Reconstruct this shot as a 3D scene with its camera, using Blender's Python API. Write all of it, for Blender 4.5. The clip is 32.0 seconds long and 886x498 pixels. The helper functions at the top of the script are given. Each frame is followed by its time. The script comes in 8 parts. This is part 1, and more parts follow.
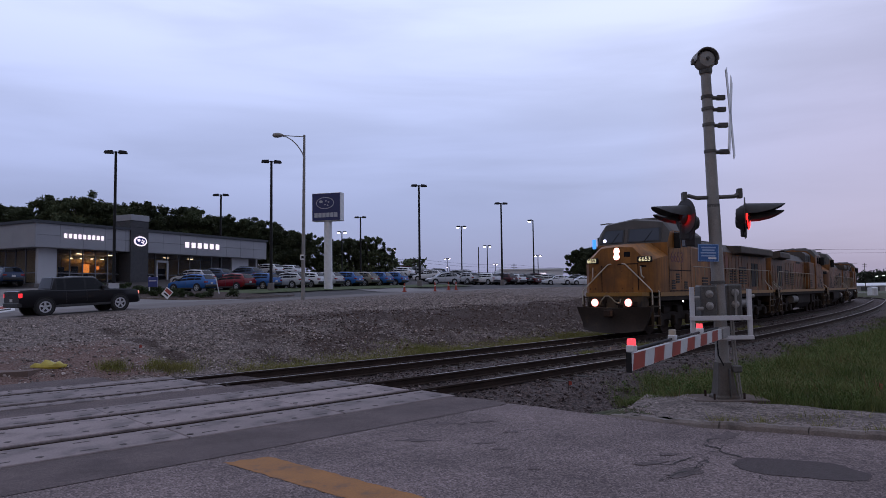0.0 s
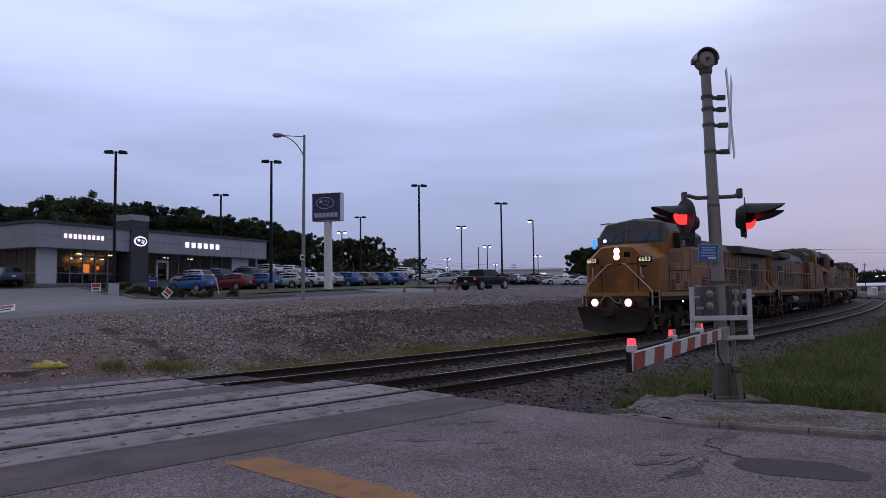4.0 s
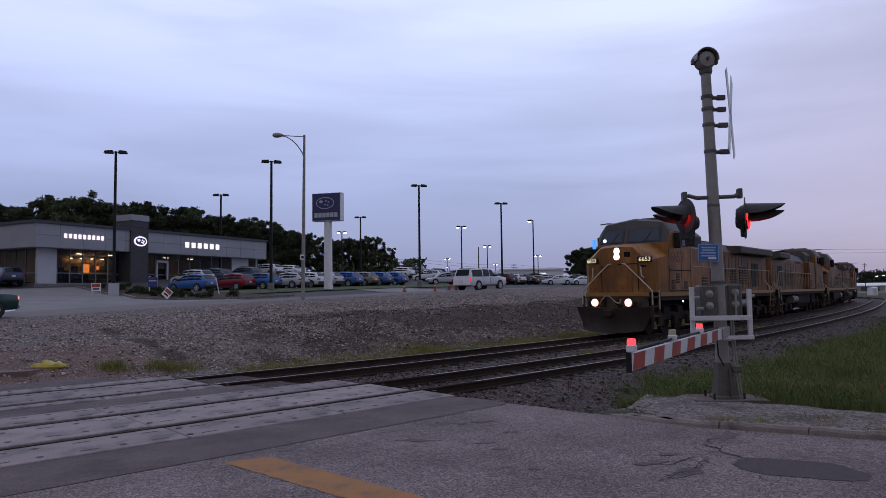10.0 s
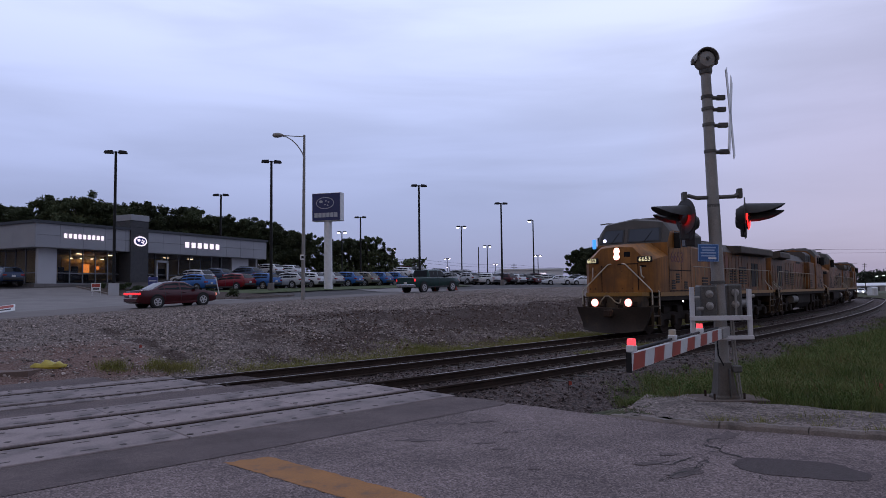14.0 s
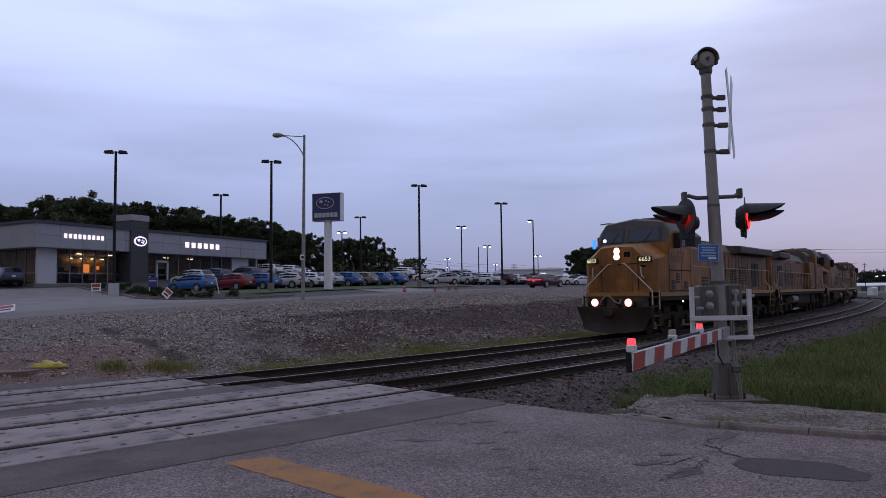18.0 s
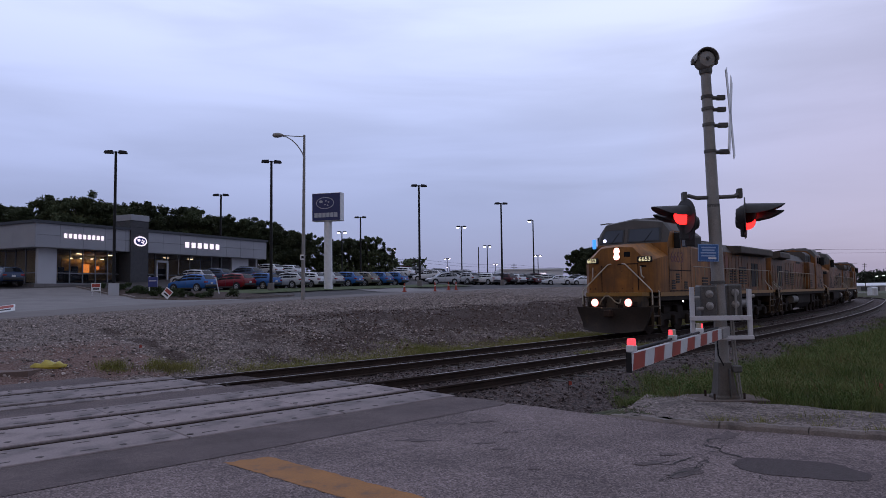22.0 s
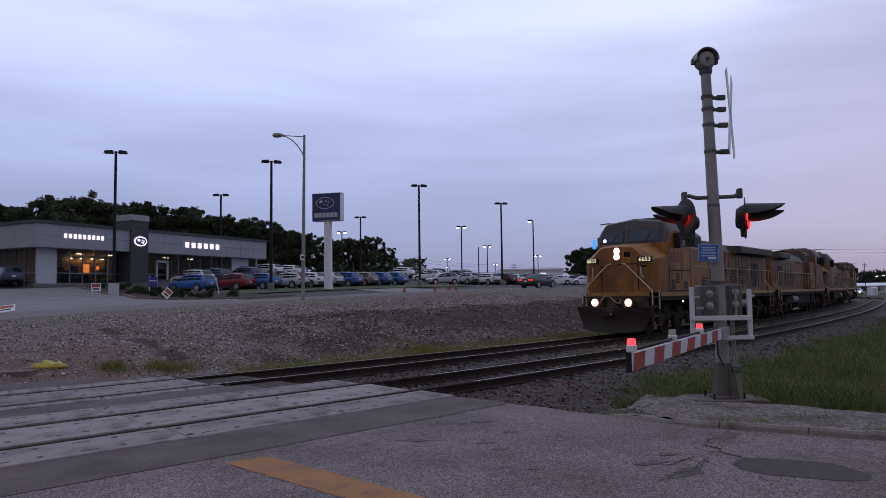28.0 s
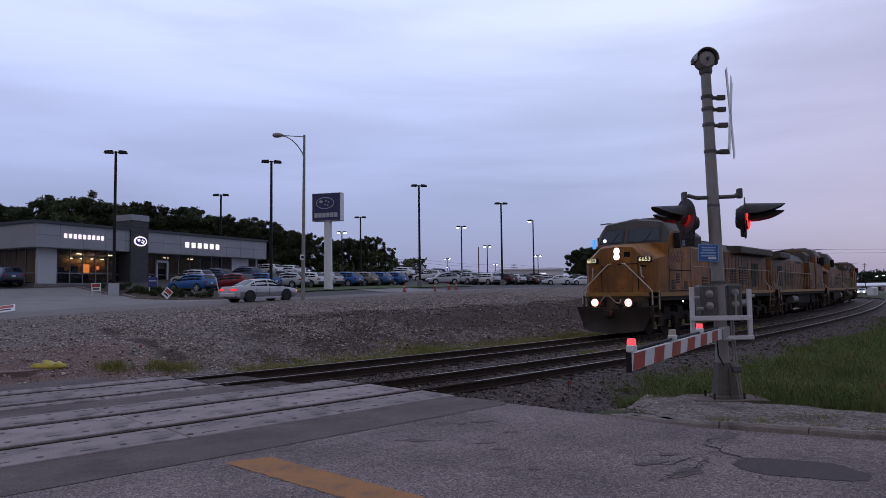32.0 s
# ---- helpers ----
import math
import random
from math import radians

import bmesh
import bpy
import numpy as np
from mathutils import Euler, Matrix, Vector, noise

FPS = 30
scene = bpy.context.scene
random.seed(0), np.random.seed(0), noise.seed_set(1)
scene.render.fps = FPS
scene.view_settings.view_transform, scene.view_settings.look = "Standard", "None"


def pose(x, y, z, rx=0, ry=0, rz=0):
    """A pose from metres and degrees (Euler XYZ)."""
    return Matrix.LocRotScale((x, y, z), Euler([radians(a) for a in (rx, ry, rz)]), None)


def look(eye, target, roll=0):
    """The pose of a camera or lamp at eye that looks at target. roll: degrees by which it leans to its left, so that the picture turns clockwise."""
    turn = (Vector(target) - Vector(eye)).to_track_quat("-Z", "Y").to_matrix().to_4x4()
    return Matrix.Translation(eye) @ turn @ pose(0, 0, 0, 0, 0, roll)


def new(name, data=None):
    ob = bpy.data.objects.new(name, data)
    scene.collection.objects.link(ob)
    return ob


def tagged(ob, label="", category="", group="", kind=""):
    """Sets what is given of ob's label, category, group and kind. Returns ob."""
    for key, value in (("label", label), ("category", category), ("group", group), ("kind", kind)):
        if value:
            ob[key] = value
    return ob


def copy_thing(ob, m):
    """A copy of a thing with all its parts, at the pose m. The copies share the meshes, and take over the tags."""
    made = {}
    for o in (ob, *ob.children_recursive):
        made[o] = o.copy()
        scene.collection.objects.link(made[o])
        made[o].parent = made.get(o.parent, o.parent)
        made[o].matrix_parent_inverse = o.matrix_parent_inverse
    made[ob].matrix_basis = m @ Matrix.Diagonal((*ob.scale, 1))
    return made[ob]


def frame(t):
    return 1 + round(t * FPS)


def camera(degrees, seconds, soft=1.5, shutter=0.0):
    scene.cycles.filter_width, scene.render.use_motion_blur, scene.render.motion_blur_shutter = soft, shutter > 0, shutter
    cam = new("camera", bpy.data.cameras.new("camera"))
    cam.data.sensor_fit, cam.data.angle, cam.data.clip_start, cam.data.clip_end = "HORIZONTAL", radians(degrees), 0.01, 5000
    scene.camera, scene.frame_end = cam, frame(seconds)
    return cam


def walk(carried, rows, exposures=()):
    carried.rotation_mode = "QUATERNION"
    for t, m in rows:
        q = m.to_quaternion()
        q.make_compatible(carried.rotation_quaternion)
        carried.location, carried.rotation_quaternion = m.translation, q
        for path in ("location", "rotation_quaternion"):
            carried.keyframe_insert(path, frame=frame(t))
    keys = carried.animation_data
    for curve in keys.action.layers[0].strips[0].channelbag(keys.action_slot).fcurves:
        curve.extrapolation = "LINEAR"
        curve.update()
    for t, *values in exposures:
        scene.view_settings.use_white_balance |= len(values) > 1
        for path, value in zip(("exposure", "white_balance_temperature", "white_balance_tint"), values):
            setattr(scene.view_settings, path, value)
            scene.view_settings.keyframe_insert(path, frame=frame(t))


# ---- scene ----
# ---------- camera: a tripod that stands still ----------
EYE = (0.0, 0.0, 1.88)
PITCH = math.degrees(math.atan(75.0 / 1200.0))
cam = camera(66.31, 32.0, soft=0.8)
VIEW = look(EYE, (0.0, 100.0, 1.88 + 100.0 * math.tan(radians(PITCH))), roll=-0.7)
walk(cam, [(0.0, VIEW), (32.0, VIEW)], exposures=[(0.0, 0.0), (32.0, 0.0)])

# ---------- world and sun: overcast dusk ----------
world = bpy.data.worlds.new("dusk_sky")
scene.world = world
world.use_nodes = True
wn, wl = world.node_tree.nodes, world.node_tree.links
wn.clear()
w_out = wn.new("ShaderNodeOutputWorld")
w_bg = wn.new("ShaderNodeBackground")
w_bg.inputs["Strength"].default_value = 1.0
w_tc = wn.new("ShaderNodeTexCoord")
w_sep = wn.new("ShaderNodeSeparateXYZ")
wl.new(w_tc.outputs["Generated"], w_sep.inputs[0])
# high overcast: pale overhead, greyer and bluer towards the horizon
w_ramp = wn.new("ShaderNodeValToRGB")
els = w_ramp.color_ramp.elements
els[0].position, els[0].color = 0.0, (0.268, 0.292, 0.495, 1)
els[1].position, els[1].color = 1.0, (0.63, 0.715, 1.04, 1)
for pos, colr in ((0.05, (0.258, 0.299, 0.522, 1)), (0.12, (0.320, 0.371, 0.635, 1)), (0.22, (0.470, 0.538, 0.868, 1)), (0.38, (0.682, 0.765, 1.115, 1))):
    e = els.new(pos)
    e.color = colr
# the cloud sheet is thinner and paler towards the east
w_east = wn.new("ShaderNodeVectorMath")
w_east.operation = "DOT_PRODUCT"
w_east.inputs[1].default_value = (0.80, 0.60, 0.0)
wl.new(w_tc.outputs["Generated"], w_east.inputs[0])
w_er = wn.new("ShaderNodeMapRange")
w_er.interpolation_type = "SMOOTHSTEP"
w_er.inputs["From Min"].default_value, w_er.inputs["From Max"].default_value = 0.55, 0.92
wl.new(w_east.outputs["Value"], w_er.inputs["Value"])
w_pale = wn.new("ShaderNodeMix")
w_pale.data_type, w_pale.blend_type = "RGBA", "MULTIPLY"
w_pale.inputs["B"].default_value = (1.09, 1.05, 1.01, 1)
wl.new(w_er.outputs[0], w_pale.inputs["Factor"])
wl.new(w_ramp.outputs["Color"], w_pale.inputs["A"])
wl.new(w_sep.outputs["Z"], w_ramp.inputs[0])
# warm pink glow low in the north-east
w_dot = wn.new("ShaderNodeVectorMath")
w_dot.operation = "DOT_PRODUCT"
wl.new(w_tc.outputs["Generated"], w_dot.inputs[0])
w_dot.inputs[1].default_value = (0.60, 0.79, 0.08)
w_pr = wn.new("ShaderNodeMapRange")
w_pr.inputs["From Min"].default_value, w_pr.inputs["From Max"].default_value = 0.925, 1.0
w_pr.inputs["To Max"].default_value = 0.78
wl.new(w_dot.outputs["Value"], w_pr.inputs["Value"])
w_pink = wn.new("ShaderNodeMix")
w_pink.data_type = "RGBA"
w_pink.inputs["B"].default_value = (0.480, 0.428, 0.610, 1)
wl.new(w_pr.outputs[0], w_pink.inputs["Factor"])
wl.new(w_pale.outputs["Result"], w_pink.inputs["A"])
# cloud bands, stretched along the horizon
w_map = wn.new("ShaderNodeMapping")
w_map.inputs["Scale"].default_value = (0.9, 0.9, 6.0)
w_map.inputs["Rotation"].default_value = (0.0, 0.10, 0.0)
wl.new(w_tc.outputs["Generated"], w_map.inputs["Vector"])
w_noise = wn.new("ShaderNodeTexNoise")
w_noise.inputs["Scale"].default_value, w_noise.inputs["Detail"].default_value = 1.7, 7.0
w_noise.inputs["Roughness"].default_value, w_noise.inputs["Distortion"].default_value = 0.48, 0.35
wl.new(w_map.outputs[0], w_noise.inputs["Vector"])
w_cr = wn.new("ShaderNodeMapRange")
w_cr.interpolation_type = "SMOOTHSTEP"
w_cr.inputs["From Min"].default_value, w_cr.inputs["From Max"].default_value = 0.34, 0.66
w_cr.inputs["To Min"].default_value, w_cr.inputs["To Max"].default_value = 0.85, 1.07
wl.new(w_noise.outputs["Fac"], w_cr.inputs["Value"])
w_mul = wn.new("ShaderNodeVectorMath")
w_mul.operation = "SCALE"
# the sky behind, away from the afterglow, is dimmer
w_sm = wn.new("ShaderNodeMapRange")
w_sm.interpolation_type = "SMOOTHSTEP"
w_sm.inputs["From Min"].default_value, w_sm.inputs["From Max"].default_value = -0.55, 0.45
w_sm.inputs["To Min"].default_value, w_sm.inputs["To Max"].default_value = 0.42, 1.0
w_front = wn.new("ShaderNodeVectorMath")
w_front.operation = "DOT_PRODUCT"
w_front.inputs[1].default_value = (0.25, 0.97, 0.0)
wl.new(w_tc.outputs["Generated"], w_front.inputs[0])
wl.new(w_front.outputs["Value"], w_sm.inputs["Value"])
w_dim = wn.new("ShaderNodeVectorMath")
w_dim.operation = "SCALE"
wl.new(w_pink.outputs["Result"], w_dim.inputs[0])
wl.new(w_sm.outputs[0], w_dim.inputs["Scale"])
wl.new(w_dim.outputs[0], w_mul.inputs[0])
wl.new(w_cr.outputs[0], w_mul.inputs["Scale"])
# clear twilight sky above the cloud sheet, faint through it
w_sky = wn.new("ShaderNodeTexSky")
w_sky.sky_type = "NISHITA"
w_sky.sun_disc = False
w_sky.sun_elevation, w_sky.sun_rotation = radians(3.0), radians(200.0)
w_scl = wn.new("ShaderNodeVectorMath")
w_scl.operation = "SCALE"
w_scl.inputs["Scale"].default_value = 0.02
wl.new(w_sky.outputs[0], w_scl.inputs[0])
w_add = wn.new("ShaderNodeVectorMath")
w_add.operation = "ADD"
wl.new(w_mul.outputs[0], w_add.inputs[0])
wl.new(w_scl.outputs[0], w_add.inputs[1])
wl.new(w_add.outputs[0], w_bg.inputs["Color"])
wl.new(w_bg.outputs[0], w_out.inputs["Surface"])

sun_data = bpy.data.lights.new("sun", "SUN")
sun_data.energy, sun_data.angle, sun_data.color = 0.25, radians(60), (1.0, 0.93, 0.90)
sun = new("sun", sun_data)
sun.matrix_basis = look((0, 0, 30), (6, 17, 0))


# ---------- materials ----------
def tree_of(name):
    m = bpy.data.materials.new(name)
    m.use_nodes = True
    nt = m.node_tree
    return m, nt, nt.nodes["Principled BSDF"]


def surface(name, a, b=None, rough=0.7, metal=0.0, scale=4.0, fine=60.0, bump=0.0, mix=0.5, stain=None, vary=0.0, coat=0.0, stain_scale=0.6, stain_at=0.56, spec=0.5):
    """Two tones mixed by coarse and fine noise, an optional stain tone, fine relief."""
    m, nt, bs = tree_of(name)
    n, l = nt.nodes, nt.links
    b = b or tuple(c * 0.8 for c in a)
    tc = n.new("ShaderNodeTexCoord")
    src = tc.outputs["Object"]
    n1 = n.new("ShaderNodeTexNoise")
    n1.inputs["Scale"].default_value, n1.inputs["Detail"].default_value = scale, 6
    n2 = n.new("ShaderNodeTexNoise")
    n2.inputs["Scale"].default_value, n2.inputs["Detail"].default_value = fine, 3
    l.new(src, n1.inputs["Vector"])
    l.new(src, n2.inputs["Vector"])
    addn = n.new("ShaderNodeMath")
    addn.operation = "MULTIPLY_ADD"
    addn.inputs[1].default_value = mix
    l.new(n2.outputs["Fac"], addn.inputs[0])
    mul = n.new("ShaderNodeMath")
    mul.operation = "MULTIPLY"
    mul.inputs[1].default_value = 1 - mix
    l.new(n1.outputs["Fac"], mul.inputs[0])
    l.new(mul.outputs[0], addn.inputs[2])
    mr = n.new("ShaderNodeMapRange")
    mr.inputs["From Min"].default_value, mr.inputs["From Max"].default_value = 0.36, 0.64
    l.new(addn.outputs[0], mr.inputs["Value"])
    mx = n.new("ShaderNodeMix")
    mx.data_type = "RGBA"
    mx.inputs["A"].default_value, mx.inputs["B"].default_value = (*a, 1), (*b, 1)
    l.new(mr.outputs[0], mx.inputs["Factor"])
    out = mx.outputs["Result"]
    if stain:
        n3 = n.new("ShaderNodeTexNoise")
        n3.inputs["Scale"].default_value, n3.inputs["Detail"].default_value = stain_scale, 8
        n3.inputs["Roughness"].default_value = 0.65
        l.new(src, n3.inputs["Vector"])
        m3 = n.new("ShaderNodeMapRange")
        m3.inputs["From Min"].default_value, m3.inputs["From Max"].default_value = stain_at, stain_at + 0.12
        m3.inputs["To Max"].default_value = 0.85
        l.new(n3.outputs["Fac"], m3.inputs["Value"])
        x3 = n.new("ShaderNodeMix")
        x3.data_type = "RGBA"
        x3.inputs["B"].default_value = (*stain, 1)
        l.new(m3.outputs[0], x3.inputs["Factor"])
        l.new(out, x3.inputs["A"])
        out = x3.outputs["Result"]
    if vary:
        oi = n.new("ShaderNodeObjectInfo")
        vr = n.new("ShaderNodeMapRange")
        vr.inputs["To Min"].default_value, vr.inputs["To Max"].default_value = 1 - vary, 1 + vary
        l.new(oi.outputs["Random"], vr.inputs["Value"])
        vs = n.new("ShaderNodeVectorMath")
        vs.operation = "SCALE"
        l.new(out, vs.inputs[0])
        l.new(vr.outputs[0], vs.inputs["Scale"])
        out = vs.outputs[0]
    l.new(out, bs.inputs["Base Color"])
    bs.inputs["Roughness"].default_value, bs.inputs["Metallic"].default_value = rough, metal
    bs.inputs["Coat Weight"].default_value = coat
    bs.inputs["Specular IOR Level"].default_value = spec
    if bump:
        bp = n.new("ShaderNodeBump")
        bp.inputs["Strength"].default_value, bp.inputs["Distance"].default_value = min(1.0, bump * 10), bump * 0.2
        l.new(addn.outputs[0], bp.inputs["Height"])
        l.new(bp.outputs[0], bs.inputs["Normal"])
    return m


def stones(name, cols, cell=20.0, patch=None, bump=0.03, patch_scale=0.35, patch_at=0.5, mask=0.9, dirt=0.0, clay=None, wear=None):
    """Loose stone: every cell its own tone, gaps dark, patches of dirt."""
    m, nt, bs = tree_of(name)
    n, l = nt.nodes, nt.links
    tc = n.new("ShaderNodeTexCoord")
    vo = n.new("ShaderNodeTexVoronoi")
    vo.inputs["Scale"].default_value = cell
    l.new(tc.outputs["Object"], vo.inputs["Vector"])
    sp = n.new("ShaderNodeSeparateColor")
    l.new(vo.outputs["Color"], sp.inputs[0])
    rp = n.new("ShaderNodeValToRGB")
    e = rp.color_ramp.elements
    cols = [(r * 1.035, g * 0.99, b * 0.965) for r, g, b in cols]
    e[0].color, e[1].color = (*cols[0], 1), (*cols[-1], 1)
    for i, c in enumerate(cols[1:-1]):
        x = e.new((i + 1) / (len(cols) - 1))
        x.color = (*c, 1)
    l.new(sp.outputs[0], rp.inputs[0])
    out = rp.outputs["Color"]
    if patch:
        n3 = n.new("ShaderNodeTexNoise")
        n3.inputs["Scale"].default_value, n3.inputs["Detail"].default_value = patch_scale, 9
        n3.inputs["Roughness"].default_value = 0.7
        l.new(tc.outputs["Object"], n3.inputs["Vector"])
        m3 = n.new("ShaderNodeMapRange")
        m3.inputs["From Min"].default_value, m3.inputs["From Max"].default_value = patch_at, patch_at + 0.14
        m3.inputs["To Max"].default_value = mask
        # mesh attribute: real dirt together with shade painted on the bank
        if dirt:
            at = n.new("ShaderNodeAttribute")
            at.attribute_name = "dirt"
            ma = n.new("ShaderNodeMath")
            ma.operation = "MULTIPLY_ADD"
            ma.inputs[1].default_value = dirt
            l.new(at.outputs["Fac"], ma.inputs[0])
            l.new(n3.outputs["Fac"], ma.inputs[2])
            l.new(ma.outputs[0], m3.inputs["Value"])
        else:
            l.new(n3.outputs["Fac"], m3.inputs["Value"])
        x3 = n.new("ShaderNodeMix")
        x3.data_type = "RGBA"
        l.new(m3.outputs[0], x3.inputs["Factor"])
        l.new(out, x3.inputs["A"])
        # the dirt keeps a trace of the stones in it
        px = n.new("ShaderNodeMix")
        px.data_type = "RGBA"
        px.inputs["Factor"].default_value = 0.14
        px.inputs["A"].default_value = (*patch, 1)
        l.new(out, px.inputs["B"])
        l.new(px.outputs["Result"], x3.inputs["B"])
        out = x3.outputs["Result"]
    if clay:
        ac = n.new("ShaderNodeAttribute")
        ac.attribute_name = "clay"
        nc = n.new("ShaderNodeTexNoise")
        nc.inputs["Scale"].default_value, nc.inputs["Detail"].default_value = 1.6, 8
        l.new(tc.outputs["Object"], nc.inputs["Vector"])
        mc = n.new("ShaderNodeMath")
        mc.operation = "MULTIPLY_ADD"
        mc.inputs[1].default_value = 0.45
        l.new(ac.outputs["Fac"], mc.inputs[0])
        l.new(nc.outputs["Fac"], mc.inputs[2])
        rc = n.new("ShaderNodeMapRange")
        rc.inputs["From Min"].default_value, rc.inputs["From Max"].default_value, rc.inputs["To Max"].default_value = 0.68, 0.92, 0.75
        l.new(mc.outputs[0], rc.inputs["Value"])
        xc = n.new("ShaderNodeMix")
        xc.data_type = "RGBA"
        l.new(rc.outputs[0], xc.inputs["Factor"])
        l.new(out, xc.inputs["A"])
        xc.inputs["B"].default_value = (*clay, 1)
        out = xc.outputs["Result"]
    if wear:
        nw = n.new("ShaderNodeTexNoise")
        nw.inputs["Scale"].default_value, nw.inputs["Detail"].default_value, nw.inputs["Roughness"].default_value = wear[0], 5, 0.55
        l.new(tc.outputs["Object"], nw.inputs["Vector"])
        mw = n.new("ShaderNodeMapRange")
        mw.inputs["From Min"].default_value, mw.inputs["From Max"].default_value = 0.36, 0.62
        mw.inputs["To Min"].default_value, mw.inputs["To Max"].default_value = wear[1], wear[2]
        l.new(nw.outputs["Fac"], mw.inputs["Value"])
        sw = n.new("ShaderNodeVectorMath")
        sw.operation = "SCALE"
        l.new(out, sw.inputs[0])
        l.new(mw.outputs[0], sw.inputs["Scale"])
        out = sw.outputs[0]
    l.new(out, bs.inputs["Base Color"])
    bs.inputs["Roughness"].default_value = 0.9
    bs.inputs["Specular IOR Level"].default_value = 0.25
    bp = n.new("ShaderNodeBump")
    bp.inputs["Strength"].default_value, bp.inputs["Distance"].default_value = 0.9, bump
    bp.invert = True
    l.new(vo.outputs["Distance"], bp.inputs["Height"])
    l.new(bp.outputs[0], bs.inputs["Normal"])
    return m


def grimy(name, a, b, soot):
    """Old paint: two faded tones, soot run down it in streaks, chips and road dirt."""
    m, nt, bs = tree_of(name)
    n, l = nt.nodes, nt.links
    tc = n.new("ShaderNodeTexCoord")
    out = None
    for i, (sc, vec, lo, hi, amount, tone) in enumerate(((1.3, (1, 1, 1), 0.36, 0.64, 1.0, b), (2.6, (1.6, 1.6, 0.22), 0.44, 0.72, 0.75, soot), (0.55, (1, 1, 1.4), 0.46, 0.68, 0.70, soot), (15.0, (1, 1, 0.7), 0.62, 0.72, 0.55, (0.115, 0.066, 0.034)))):
        mp = n.new("ShaderNodeMapping")
        mp.inputs["Scale"].default_value = vec
        l.new(tc.outputs["Object"], mp.inputs["Vector"])
        nz = n.new("ShaderNodeTexNoise")
        nz.inputs["Scale"].default_value, nz.inputs["Detail"].default_value, nz.inputs["Roughness"].default_value = sc, 7, 0.62
        l.new(mp.outputs[0], nz.inputs["Vector"])
        mr = n.new("ShaderNodeMapRange")
        mr.inputs["From Min"].default_value, mr.inputs["From Max"].default_value, mr.inputs["To Max"].default_value = lo, hi, amount
        l.new(nz.outputs["Fac"], mr.inputs["Value"])
        mx = n.new("ShaderNodeMix")
        mx.data_type = "RGBA"
        if out is None:
            mx.inputs["A"].default_value = (*a, 1)
        else:
            l.new(out, mx.inputs["A"])
        mx.inputs["B"].default_value = (*tone, 1)
        l.new(mr.outputs[0], mx.inputs["Factor"])
        out = mx.outputs["Result"]
    l.new(out, bs.inputs["Base Color"])
    bs.inputs["Roughness"].default_value, bs.inputs["Specular IOR Level"].default_value = 0.55, 0.35
    return m


def glow(name, color, strength):
    m, nt, bs = tree_of(name)
    bs.inputs["Base Color"].default_value = (*color, 1)
    bs.inputs["Emission Color"].default_value = (*color, 1)
    bs.inputs["Emission Strength"].default_value = strength
    return m


def glass(name, tint=(0.015, 0.017, 0.02), rough=0.06, alpha=1.0, spec=0.6):
    m, nt, bs = tree_of(name)
    bs.inputs["Base Color"].default_value = (*tint, 1)
    bs.inputs["Roughness"].default_value = rough
    bs.inputs["Specular IOR Level"].default_value = spec
    bs.inputs["Alpha"].default_value = alpha
    return m


def paint(name, col, rough=0.25):
    return surface(name, col, tuple(c * 0.9 for c in col), rough=rough, scale=1.2, fine=30, mix=0.3, coat=0.10 if max(col) > 0.02 else 0.0, spec=0.35 if max(col) > 0.02 else 0.22)


M_ASPHALT = stones("worn_asphalt", [(0.062, 0.050, 0.049), (0.136, 0.108, 0.108), (0.262, 0.213, 0.210), (0.096, 0.076, 0.076), (0.172, 0.138, 0.137), (0.330, 0.275, 0.272)], 62.0, patch=(0.062, 0.048, 0.049), bump=0.010, patch_scale=1.6, patch_at=0.55, mask=0.60, wear=(0.55, 0.74, 1.12))
M_ASPHALT_NEW = stones("smooth_dark_asphalt", [(0.068, 0.053, 0.052), (0.098, 0.078, 0.077), (0.146, 0.116, 0.115), (0.082, 0.065, 0.064), (0.112, 0.089, 0.088)], 90.0, patch=(0.062, 0.047, 0.048), bump=0.004, patch_scale=1.1, patch_at=0.52, mask=0.7, wear=(0.9, 0.78, 1.12))
M_ROAD_FAR = surface("road_asphalt", (0.160, 0.138, 0.130), (0.115, 0.098, 0.093), 0.9, 0, 0.5, 18, 0.02, 0.5, spec=0.3)
M_LOT = surface("lot_asphalt", (0.066, 0.059, 0.059), (0.046, 0.042, 0.043), 0.9, 0, 0.3, 14, 0.02, 0.5, spec=0.3)
M_CONCRETE = surface("pale_concrete", (0.190, 0.172, 0.166), (0.138, 0.125, 0.122), 0.85, 0, 0.6, 30, 0.03, 0.35, stain=(0.120, 0.110, 0.108), stain_scale=0.5)
M_PANEL = surface("crossing_concrete", (0.238, 0.188, 0.180), (0.146, 0.113, 0.108), 0.8, 0, 1.6, 40, 0.06, 0.45, stain=(0.098, 0.077, 0.075), stain_scale=1.5, stain_at=0.52, vary=0.22)
# dark tone of the slots and round holes in the crossing panels
M_SLOT = surface("dirt_filled_slot", (0.070, 0.055, 0.051), (0.048, 0.038, 0.035), 0.95)
M_KERB = surface("old_kerb_concrete", (0.230, 0.190, 0.168), (0.125, 0.102, 0.090), 0.9, 0, 3.0, 45, 0.08, 0.5, stain=(0.075, 0.064, 0.053), stain_scale=1.6, stain_at=0.54)
